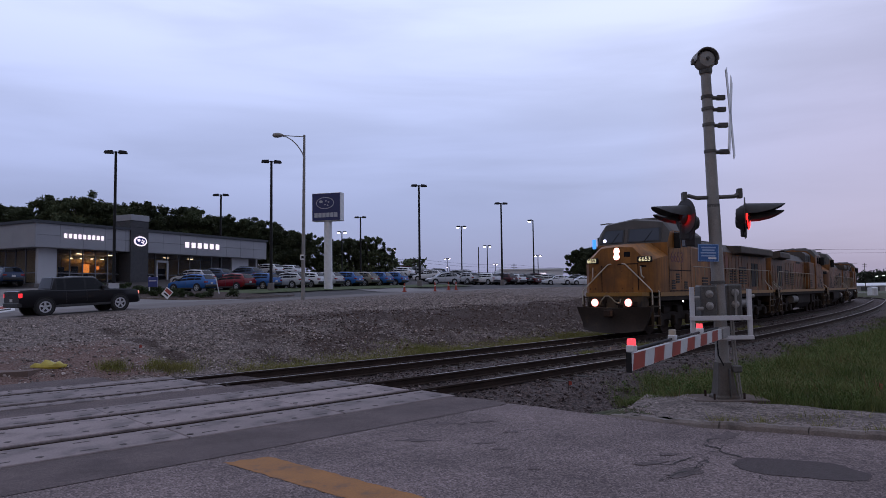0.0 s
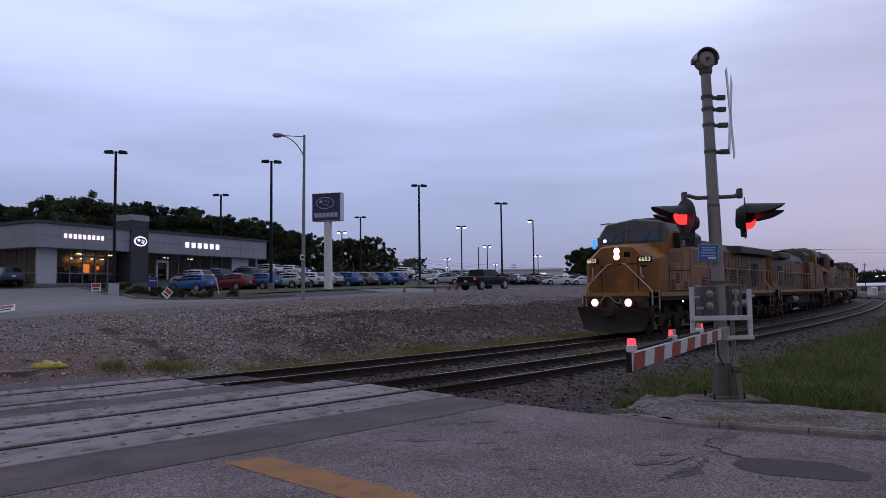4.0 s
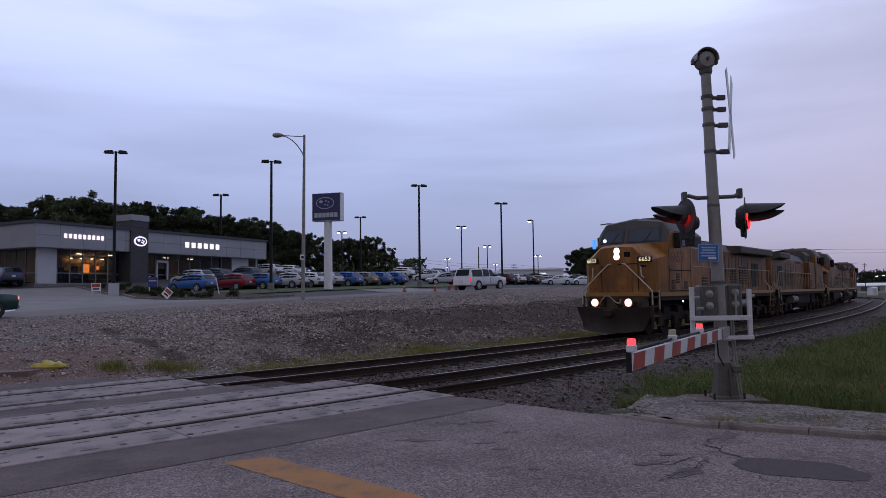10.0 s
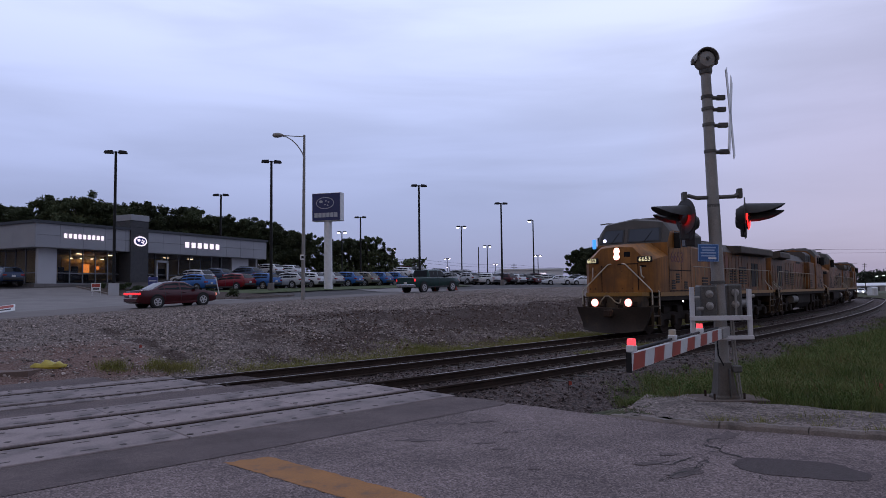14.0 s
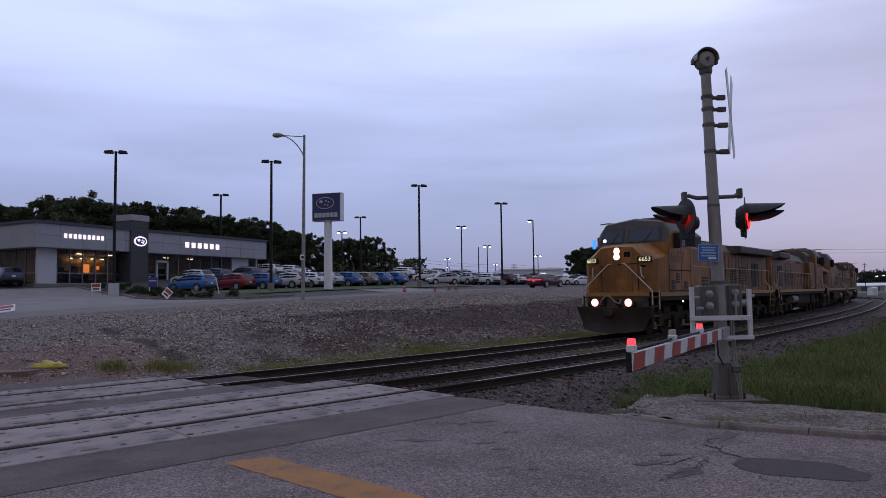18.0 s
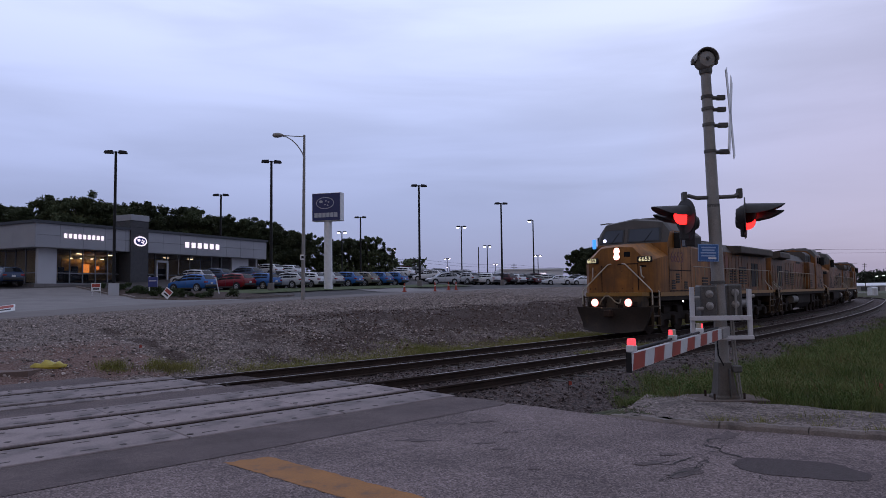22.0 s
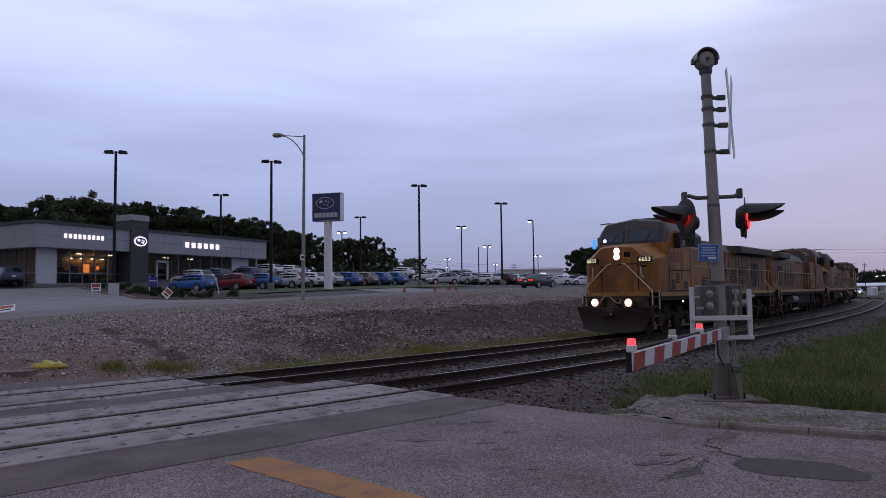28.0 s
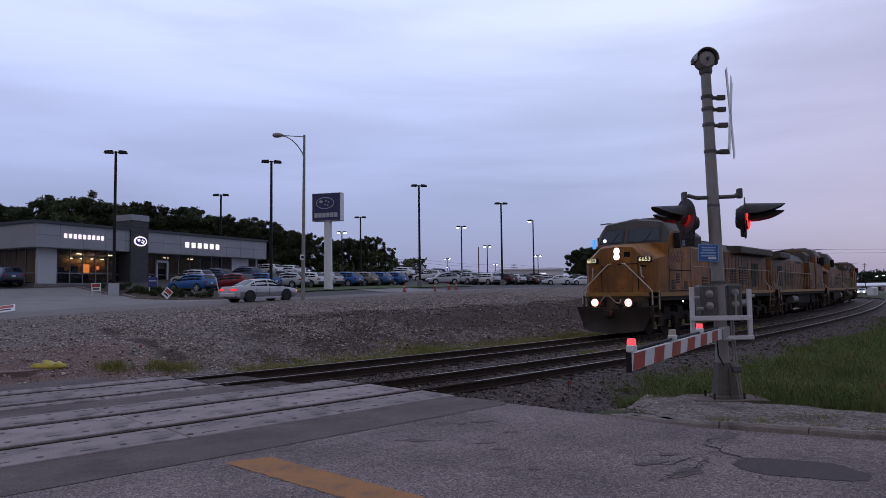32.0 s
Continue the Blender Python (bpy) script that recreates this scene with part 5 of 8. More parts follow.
def locomotive(m, lead):
    wing = -15.4 if lead else -19.2
    coat_ = M_YELLOW if lead else M_SOOTY
    lo = thing("locomotive", "dirty yellow diesel locomotive with grey roof, standing on the far track", "locomotive", m, "coupled locomotives")
    P = lambda name, bm, mat, label="", parent=None, sm=False: part(name, bm, mat, parent or lo, label, None, sm)
    bm = B()
    box(bm, -LL + 1.3, -2.05, -1.48, 1.48, 1.32, 1.66, 0.02)
    box(bm, -LL + 0.7, -0.8, -1.10, 1.10, 1.32, 1.655, 0.02)
    frame_ = P("underframe", bm, M_UNDER, "grimy dark underframe")
    for sy in (-1, 1):
        bm = B()
        box(bm, -LL + 1.35, -2.06, sy * 1.485, sy * 1.50, 1.50, 1.655)
        P("sill_stripe", bm, M_SILL, "yellow stripe along the walkway edge", frame_)
    # front and rear pilots
    for end, nm in ((0, "snow_plow"), (1, "rear_pilot")):
        bm = B()
        X = (lambda x: x) if not end else (lambda x: -LL - x)
        k = 1 if not end else 0.25
        # plow: a blade hollow in section, drawn back and narrower towards its foot
        ys = [-1.0, -0.72, -0.4, -0.12, 0.12, 0.4, 0.72, 1.0]
        rings = []
        for z, half, nose_x, back in ((0.13, 1.20, -0.12, -0.52), (0.30, 1.26, -0.26, -0.68), (0.52, 1.34, -0.36, -0.76), (0.78, 1.44, -0.38, -0.76), (1.00, 1.52, -0.34, -0.68), (1.06, 1.53, -0.34, -0.67)):
            front_ = [(X(back + (nose_x - back) * k * (1 - abs(y)) ** 0.8), y * half, z + 0.10 * abs(y) ** 2 * (z < 0.3) + (0.06 * abs(y) if z > 0.9 else 0)) for y in ys]
            rings.append(front_ + [(X(-0.92), y * half, z + 0.10 * abs(y) ** 2 * (z < 0.3)) for y in reversed(ys)])
        loft(bm, rings)
        plow = P(nm, bm, M_PLOW, "dark brown scuffed plow blade", None, True)
        for sy in (-0.78, -0.30, 0.30, 0.78):
            bm = B()
            box(bm, min(X(-0.95), X(-0.55)), max(X(-0.95), X(-0.55)), sy - 0.03, sy + 0.03, 0.95, 1.30, 0.008)
            P("plow_bracket", bm, M_UNDER, "", plow)
        bm = B()
        slab(bm, [(X(-1.35), -1.24, 0.95), (X(-0.80), -1.12, 0.95), (X(-0.66), -0.98, 0.95), (X(-0.66), 0.98, 0.95), (X(-0.80), 1.12, 0.95), (X(-1.35), 1.24, 0.95)], (0, 0, 0.56))
        pil = P("pilot_plate", bm, M_PILOT, "brown grimy pilot plate")
        for yy, zz, ww in ((-0.92, 1.22, 0.10), (0.92, 1.22, 0.10), (-0.30, 1.36, 0.08), (0.22, 1.30, 0.07), (0.36, 1.10, 0.09), (-0.42, 1.06, 0.09)):
            bm = B()
            box(bm, min(X(-0.68), X(-0.60)), max(X(-0.68), X(-0.60)), yy - ww, yy + ww, zz - 0.10, zz + 0.10, 0.02)
            P("pilot_fitting", bm, M_UNDER, "", pil)
        bm = B()
        slab(bm, [(X(-1.38), -1.26, 1.52), (X(-0.78), -1.16, 1.52), (X(-0.60), -1.02, 1.52), (X(-0.60), 1.02, 1.52), (X(-0.78), 1.16, 1.52), (X(-1.38), 1.26, 1.52)], (0, 0, 0.14))
        P("end_sill", bm, M_SILL, "worn yellow end sill")
        bm = B()
        box(bm, min(X(-0.6), X(0.02)), max(X(-0.6), X(0.02)), -0.13, 0.13, 0.74, 1.02, 0.04)
        P("coupler", bm, M_STEEL_DARK, "rusty coupler")
        for i, sy in enumerate((-1, 1)):
            bm = B()
            for st in range(4):
                box(bm, min(X(-1.98), X(-1.22)), max(X(-1.98), X(-1.22)), sy * 1.20, sy * 1.47, 0.38 + st * 0.36, 0.42 + st * 0.36)
            for xx in (-2.02, -1.18):
                box(bm, min(X(xx - 0.03), X(xx + 0.03)), max(X(xx - 0.03), X(xx + 0.03)), sy * 1.38, sy * 1.48, 0.36, 1.55)
            P("steps", bm, M_PILOT, "grimy brown corner steps")
            bm = B()
            pipe(bm, [(X(-1.20), sy * 1.00, 2.66), (X(-1.22), sy * 1.02, 2.30), (X(-1.80), sy * 1.40, 1.80), (X(-1.98), sy * 1.46, 1.68), (X(-1.98), sy * 1.46, 1.02)], 0.026)
            P("corner_rail", bm, M_RAILING, "pale corner handrail", None, True)
            bm = B()
            pipe(bm, [(X(-1.28), sy * 0.22, 2.78), (X(-1.24), sy * 0.36, 2.76), (X(-1.12), sy * 1.34, 1.84), (X(-1.15), sy * 1.45, 1.70), (X(-1.15), sy * 1.45, 1.20)], 0.026)
            P("corner_rail", bm, M_RAILING, "pale corner handrail", None, True)
        bm = B()
        pipe(bm, [(X(-0.6), -0.50, 1.22), (X(-0.52), -0.40, 1.36), (X(-0.48), -0.24, 1.52), (X(-0.48), -0.10, 1.54), (X(-0.48), 0.04, 1.46), (X(-0.5), 0.16, 1.32), (X(-0.54), 0.30, 1.25), (X(-0.58), 0.36, 1.30), (X(-0.60), 0.37, 1.42)], 0.026)
        P("air_hose", bm, M_RAIL_DIRTY, "pale brown air hose looped across the pilot")
    # nose and cab
    bm = B()
    loft(bm, [ring_of([(1.22, 1.66), (1.22, 2.86), (0.66, 3.40), (0, 3.44)], -1.50), ring_of([(1.44, 1.66), (1.44, 2.92), (0.72, 3.50), (0, 3.54)], -1.80), ring_of([(1.50, 1.66), (1.50, 3.10), (0.80, 3.62), (0, 3.64)], -3.30)])
    nose = P("nose", bm, coat_, "broad yellow nose with chipped paint", None, True)
    bm = B()
    box(bm, -1.512, -1.49, -0.42, 0.42, 1.72, 2.72, 0.0)
    P("nose_door", bm, coat_, "", nose)
    for y, z1 in ((-0.66, 2.72), (0.03, 2.78), (0.37, 2.74)):
        bm = B()
        box(bm, -1.522, -1.50, y - 0.022, y + 0.022, 1.70, z1)
        P("door_seam", bm, M_UNDER, "", nose)
    # dark panel edges; the last bar paints the shade below the number board
    bm = B()
    for x0, x1, z0, z1 in ((0.03, 0.88, 2.74, 2.78), (0.84, 0.88, 1.74, 2.74), (-0.62, 0.03, 2.66, 2.69), (0.95, 1.20, 2.62, 2.70)):
        box(bm, -1.52, -1.495, x0, x1, z0, z1)
    P("panel_edge", bm, M_UNDER, "", nose)
    bm = B()
    box(bm, -1.56, -1.49, 0.28, 0.58, 3.02, 3.26, 0.03)
    P("nose_window", bm, M_CARGLASS, "small dark nose window", nose)
    for y0 in (-1.16, -0.94, 0.20, 0.62):
        bm = B()
        pipe(bm, [(-1.49, y0, 1.8), (-1.53, y0, 1.85), (-1.53, y0, 2.45), (-1.49, y0, 2.5)], 0.022)
        P("grab_iron", bm, M_UNDER, "", nose)
    bm = B()
    loft(bm, [ring_of([(1.50, 1.66), (1.50, 3.60), (1.48, 3.62), (0, 3.62)], -3.28), ring_of([(1.52, 1.66), (1.52, 4.06), (1.22, 4.46), (0.0, 4.62)], -3.62), ring_of([(1.53, 1.66), (1.53, 4.12), (1.22, 4.54), (0.0, 4.70)], -3.95),
              ring_of([(1.53, 1.66), (1.53, 4.12), (1.22, 4.54), (0.0, 4.70)], -6.6), ring_of([(1.50, 1.66), (1.50, 3.9), (0.98, 4.45), (0.0, 4.55)], -6.75)])
    for f in bm.faces:
        c = f.calc_center_median()
        f.material_index = 1 if c.z > 3.95 or (c.z > 3.4 and c.x > -3.8) else 0
    cab = part("cab", bm, [coat_, M_LGREY], lo, "cab with yellow sides and a sooty grey roof", None, False)
    for y0, y1 in ((-1.38, -0.34), (-0.18, 1.26)):
        bm = B()
        def wp(y, z):
            t = (z - 3.62) / 0.90
            return (-3.30 - 0.34 * t - 0.015, y, z)
        k = 0.0
        zz = (3.66, 4.22)
        outer = [wp(y0, zz[0]), wp(y1, zz[0]), wp(y1 - (0.06 if y1 > 0.5 else 0.0), zz[1]), wp(y0 + (0.16 if y0 < -0.5 else 0.0), zz[1])]
        slab(bm, outer, (0.050, 0, 0.028))
        wd = P("windshield", bm, M_TRIM, "black rubber windshield frame")
        bm = B()
        ins = [Vector(p) * 0.88 + (sum((Vector(q) for q in outer), Vector()) / 4) * 0.12 for p in outer]
        slab(bm, [v + Vector((0.046, 0, 0.026)) for v in ins], (0.010, 0, 0.006))
        P("pane", bm, glass_cab, "dark glass reflecting the sky", wd)
        bm = B()
        pipe(bm, [(-3.26, (y0 + y1) / 2, 3.68), (-3.42, (y0 + y1) / 2 + 0.30, 4.10)], 0.012, 4)
        P("wiper", bm, M_BLACK, "", wd)
    for sy in (-1, 1):
        for x0, x1 in ((-4.95, -4.15), (-6.0, -5.15)):
            bm = B()
            box(bm, x0, x1, sy * 1.515, sy * 1.545, 3.50, 4.08, 0.02)
            P("side_window", bm, M_CARGLASS, "dark cab side window", cab)
        bm = B()
        box(bm, -4.14, -4.05, sy * 1.54, sy * 1.80, 3.40, 4.02, 0.02)
        P("mirror", bm, M_BLACK, "dark folding mirror and wind deflector", cab)
        # unit number on the cab side, under the windows
        if lead:
            lettering("cab_number", "6653", 0.62, M_RED_PAINT, cab, Matrix.Translation((-4.45, sy * 1.532, 3.03)) @ pose(0, 0, 0, 90, 0, 180 if sy > 0 else 0) @ Matrix.Diagonal((1.45, 1, 1, 1)), "faded red numerals", 0.004)
        for x, z0, z1 in ((-3.86, 1.78, 2.16), (-4.47, 2.02, 2.42), (-5.6, 1.78, 2.10)):
            bm = B()
            for k in range(4):
                box(bm, x - 0.22, x + 0.22, sy * 1.525, sy * 1.545, z0 + (z1 - z0) * k / 4, z0 + (z1 - z0) * (k + 0.7) / 4)
            P("cab_louvre", bm, M_GRILLE, "", cab)
        bm = B()
        box(bm, -6.4, -3.35, sy * 1.526, sy * 1.540, 2.50, 2.54)
        box(bm, -6.4, -3.35, sy * 1.526, sy * 1.534, 1.68, 1.72)
        for xx in (-3.34, -5.02, -6.40):
            box(bm, xx - 0.02, xx + 0.02, sy * 1.526, sy * 1.534, 1.72, 3.42)
        P("cab_seam", bm, M_UNDER, "", cab)
    for x, y in ((-4.6, 0.5), (-5.6, -0.5)):
        bm = B()
        box(bm, x - 0.5, x + 0.5, y - 0.35, y + 0.35, 4.55, 4.70, 0.04)
        P("roof_unit", bm, M_LGREY, "", cab)
    bm = B()
    pipe(bm, [(-4.3, -0.9, 4.55), (-4.25, -1.35, 4.60), (-4.25, -1.7, 4.58)], 0.03)
    P("antenna", bm, M_TANK, "", cab)
    # nose lamps and number boards
    for i, z in enumerate((3.06, 3.28)):
        bm = B()
        lathe(bm, [(0.13, -0.02), (0.14, 0.05), (0.12, 0.06)], 16, "x", (-1.50 - 0.02 * i - 0.03, 0.0, z))
        hl = P("headlight_housing", bm, M_BLACK)
        if lead:
            bm = B()
            lathe(bm, [(0.115, 0.058), (0.10, 0.075), (0.03, 0.082)], 16, "x", (-1.50 - 0.02 * i - 0.03, 0.0, z))
            P("headlight", bm, M_LOCO_LAMP, "lit headlight", hl)
            # halo of the lamp as a ring, no part of the housing
            bm = B()
            lathe(bm, [(0.140, 0.050), (0.136, 0.064), (0.112, 0.066)], 16, "x", (-1.50 - 0.02 * i - 0.03, 0.0, z))
            P("lamp_rim", bm, M_LAMP_HALO, "glowing ring standing for the pinkish halo of the lamp", hl)
    for y in (-0.69, 0.69):
        bm = B()
        lathe(bm, [(0.14, -0.02), (0.15, 0.07), (0.135, 0.08)], 16, "x", (-0.62, y, 1.28))
        dl = P("ditch_light_housing", bm, M_BLACK)
        if lead:
            bm = B()
            lathe(bm, [(0.130, 0.078), (0.11, 0.10), (0.03, 0.11)], 16, "x", (-0.62, y, 1.28))
            P("ditch_light", bm, M_LOCO_LAMP, "lit ditch light", dl)
            bm = B()
            lathe(bm, [(0.158, 0.060), (0.155, 0.082), (0.126, 0.086)], 16, "x", (-0.62, y, 1.28))
            P("lamp_rim", bm, M_LAMP_HALO, "glowing ring standing for the pinkish halo of the lamp", dl)
    for y in (-1.05, 1.14):
        bm = B()
        m2 = Matrix.Translation((-1.50, y, 2.92)) @ Matrix.Rotation(radians(14 if y > 0 else -14), 4, "Z")
        box(bm, -0.06, 0.06, -0.29, 0.29, -0.115, 0.115, 0.03)
        nb = part("number_board", bm, M_BLACK, lo, "black lit number board", m2)
        if lead:
            lettering("board_number", "6653", 0.235, M_BOARD_NUM, nb, Matrix.Translation((0.066, 0, 0)) @ pose(0, 0, 0, 90, 0, 90), "pale lit numerals", 0.003)
    if lead:
        bm = B()
        box(bm, -3.5, -3.40, -1.78, -1.64, 3.50, 3.90, 0.01)
        P("marker_light", bm, M_BLUE_FLAG, "blue glowing marker light", cab)
        bm = B()
        lathe(bm, [(0.07, 0), (0.07, 0.03), (0.04, 0.05)], 12, "x", (-3.30, -1.16, 3.80))
        P("cab_lamp", bm, M_CLASS, "lit lamp behind the windshield", cab)
        bm = B()
        lathe(bm, [(0.042, 0), (0.042, 0.04), (0.02, 0.05)], 12, "y", (-5.0, 1.49, 1.28))
        P("step_light", bm, M_CLASS, "small lit ground light", frame_)
    # long hood, doors, grilles, radiator
    bm = B()
    loft(bm, [ring_of([(1.10, 1.66), (1.10, 3.55), (0.80, 3.95), (0, 4.02)], x) for x in (-6.3, -18.6)])
    for f in bm.faces:
        if f.calc_center_median().z > 3.62:
            f.material_index = 1
    hood = part("long_hood", bm, [M_SOOTY, M_LGREY], lo, "long yellow engine hood with access doors", None, False)
    bm = B()
    box(bm, -9.4, -6.3, -1.44, 1.44, 1.66, 3.55, 0.05)
    P("equipment_cabinet", bm, coat_, "yellow equipment cabinet behind the cab", hood)
    bm = B()
    loft(bm, [ring_of([(1.20, 3.50), (1.20, 4.10), (0.95, 4.32), (0, 4.36)], x) for x in (-6.6, -9.3)])
    brake = P("brake_grid_housing", bm, M_LGREY, "sooty dynamic brake housing", hood)
    for sy in (-1, 1):
        for x0 in (-7.85, -9.15):
            bm = B()
            box(bm, x0, x0 + 1.05, sy * 1.20, sy * 1.222, 3.62, 4.02)
            P("brake_grille", bm, M_GRILLE, "dark louvred grille", hood)
    for sy in (-1, 1):
        for i in range(12):
            x = -9.9 - i * 0.72
            bm = B()
            box(bm, x - 0.31, x + 0.31, sy * 1.10, sy * 1.118, 1.80, 3.36, 0.0)
            dr = P("hood_door", bm, M_SOOTY)
            bm = B()
            box(bm, x + 0.22, x + 0.27, sy * 1.118, sy * 1.14, 2.5, 2.75)
            P("latch", bm, M_UNDER, "", dr)
        for x0, x1, z0, z1 in ((-18.4, -16.8, 1.95, 2.9), (-9.2, -8.3, 1.8, 2.3), (-13.5, -11.8, 3.40, 3.52), (-16.3, -15.7, 1.9, 2.7), (-15.3, -14.8, 1.9, 2.7)):
            bm = B()
            yy = 1.445 if x0 > -9.3 else 1.12
            n = max(2, int((z1 - z0) / 0.12))
            for k in range(n):
                zc = z0 + (z1 - z0) * (k + 0.5) / n
                box(bm, x0, x1, sy * yy, sy * (yy + 0.02), zc - 0.045, zc + 0.03)
            P("grille", bm, M_GRILLE, "dark louvred grille", hood)
        # lettering on the hood as plain shapes
        for i in range(5):
            x = -11.0 - i * 0.8
            bm = B()
            box(bm, x - 0.24, x + 0.24, sy * 1.1185, sy * 1.122, 2.75, 3.45)
            P("hood_marking", bm, M_RED_PALE, "faded red painted marking", hood)
    for x in (-10.5, -13.0, -15.2):
        bm = B()
        box(bm, x - 0.7, x + 0.7, -0.55, 0.55, 3.92, 4.08, 0.05)
        P("roof_unit", bm, M_LGREY, "", hood)
    bm = B()
    box(bm, -12.2, -11.5, -0.25, 0.25, 4.0, 4.35, 0.03)
    P("exhaust_pipe", bm, M_UNDER, "", hood)
    bm = B()
    loft(bm, [ring_of([(1.10, 1.66), (1.10, 3.50), (1.10, 3.51), (0, 3.51)], x) for x in (-18.6, -LL + 1.0)])
    rear = part("radiator_cab", bm, M_SOOTY, lo, "rear hood section below the radiator", None, False)
    bm = B()
    loft(bm, [ring_of([(1.12, 3.48), (1.58, 3.56), (1.58, 3.84), (1.52, 3.89), (0, 3.96)], x) for x in (wing, -LL + 1.4)])
    for f in bm.faces:
        if f.calc_center_median().z > 3.87:
            f.material_index = 1
    rad = part("radiator_wing", bm, [M_WING, M_GRILLE], lo, "overhanging grey radiator housing", None, False)
    for sy in (-1, 1):
        bm = B()
        slab(bm, [(wing - 0.3, sy * 1.20, 3.490), (-LL + 1.7, sy * 1.20, 3.490), (-LL + 1.7, sy * 1.52, 3.545), (wing - 0.3, sy * 1.52, 3.545)], (0, sy * 0.004, -0.014))
        P("radiator_screen", bm, M_GRILLE, "dark intake screen", rad)
        for i in range(5):
            x = -19.2 - i * 0.85
            bm = B()
            box(bm, x - 0.36, x + 0.36, sy * 1.10, sy * 1.118, 1.85, 3.1)
            P("hood_door", bm, M_SOOTY if i not in (1, 2) else M_GRILLE, "", rear)
        # walkway handrails
        bm = B()
        zr = 2.72
        pipe(bm, [(-6.9, sy * 1.44, zr), (-LL + 1.6, sy * 1.44, zr), (-LL + 1.1, sy * 1.44, 2.3), (-LL + 0.75, sy * 1.44, 1.7)], 0.022)
        hr = P("handrail", bm, M_RAIL_DIRTY, "dirty walkway handrail", None, True)
        for i in range(11):
            x = -7.2 - i * 1.52
            bm = B()
            pipe(bm, [(x, sy * 1.44, 1.6), (x, sy * 1.44, zr)], 0.02, 5)
            P("stanchion", bm, M_RAIL_DIRTY, "", hr)
        # trucks
    for xc in (-4.6, -LL + 4.6):
        bm = B()
        for sy in (-1, 1):
            box(bm, xc - 2.5, xc + 2.5, sy * 0.98, sy * 1.18, 0.52, 0.86, 0.05)
            for dx in (-1.25, 0.65):
                box(bm, xc + dx - 0.1, xc + dx + 0.7, sy * 1.0, sy * 1.22, 0.80, 1.12, 0.04)
        box(bm, xc - 1.9, xc + 1.9, -0.98, 0.98, 0.6, 1.25)
        tk = P("truck", bm, M_UNDER, "grimy three-axle truck")
        for dx in (-1.95, 0.0, 1.95):
            for sy in (-1, 1):
                bm = B()
                lathe(bm, [(0.50, -0.07), (0.53, -0.06), (0.53, 0.05), (0.46, 0.06), (0.40, 0.04), (0.15, 0.05)], 20, "y", (0, sy * 0.755, 0.53))
                part("wheel", bm, M_STEEL_DARK, tk, "", Matrix.Translation((xc + dx, 0, 0)) @ Matrix.Diagonal((SIZE * LL / LENGTH, 1, 1, 1)), True)
                bm = B()
                box(bm, xc + dx - 0.24, xc + dx + 0.24, sy * 1.16, sy * 1.34, 0.32, 0.74, 0.05)
                P("axle_box", bm, M_UNDER, "", tk)
    bm = B()
    loft(bm, [[(x, y, z) for y, z in ((-1.35, 0.75), (-1.1, 0.42), (1.1, 0.42), (1.35, 0.75), (1.35, 1.34), (-1.35, 1.34))] for x in (-9.0, -15.2)])
    P("fuel_tank", bm, M_UNDER, "dark fuel tank")
    for sy in (-1, 1):
        bm = B()
        tube(bm, (-15.5, sy * 1.22, 1.02), (-17.5, sy * 1.22, 1.02), 0.24, n=14)
        P("air_tank", bm, M_TANK, "pale air reservoir", None, True)
        bm = B()
        box(bm, -8.6, -7.6, sy * 1.0, sy * 1.4, 0.7, 1.3, 0.04)
        P("battery_box", bm, M_UNDER)
    for o in lo.children:
        if o.name.split(".")[0] in ("nose", "cab", "windshield", "headlight_housing", "number_board"):
            o.location.x += 0.19
    return lo


glass_cab = glass("cab_glass", (0.03, 0.035, 0.05), 0.04)
FRONT_S = 21.95
SIZE = 1.05
LENGTH = 19.7


def along_far(s0, s1):
    a, b = on_track(s0, SPACING), on_track(s1, SPACING)
    return Vector((a[0], a[1], 0)), Vector((b[0], b[1], 0))


def loco_pose(s, flip=False):
    """Front end at s, body reaching back along the track."""
    a, b = along_far(s, s + LENGTH)
    if flip:
        a, b = b, a
    ang = math.atan2(a.y - b.y, a.x - b.x)
    return Matrix.Translation(a) @ Matrix.Rotation(ang, 4, "Z")


GROW = Matrix.Diagonal((LENGTH / LL, SIZE, SIZE, 1))
locomotive(loco_pose(FRONT_S) @ GROW, True)
second = locomotive(loco_pose(FRONT_S + LENGTH, True) @ GROW, False)
copy_thing(second, loco_pose(FRONT_S + 2 * LENGTH))
copy_thing(second, loco_pose(FRONT_S + 3 * LENGTH, True))


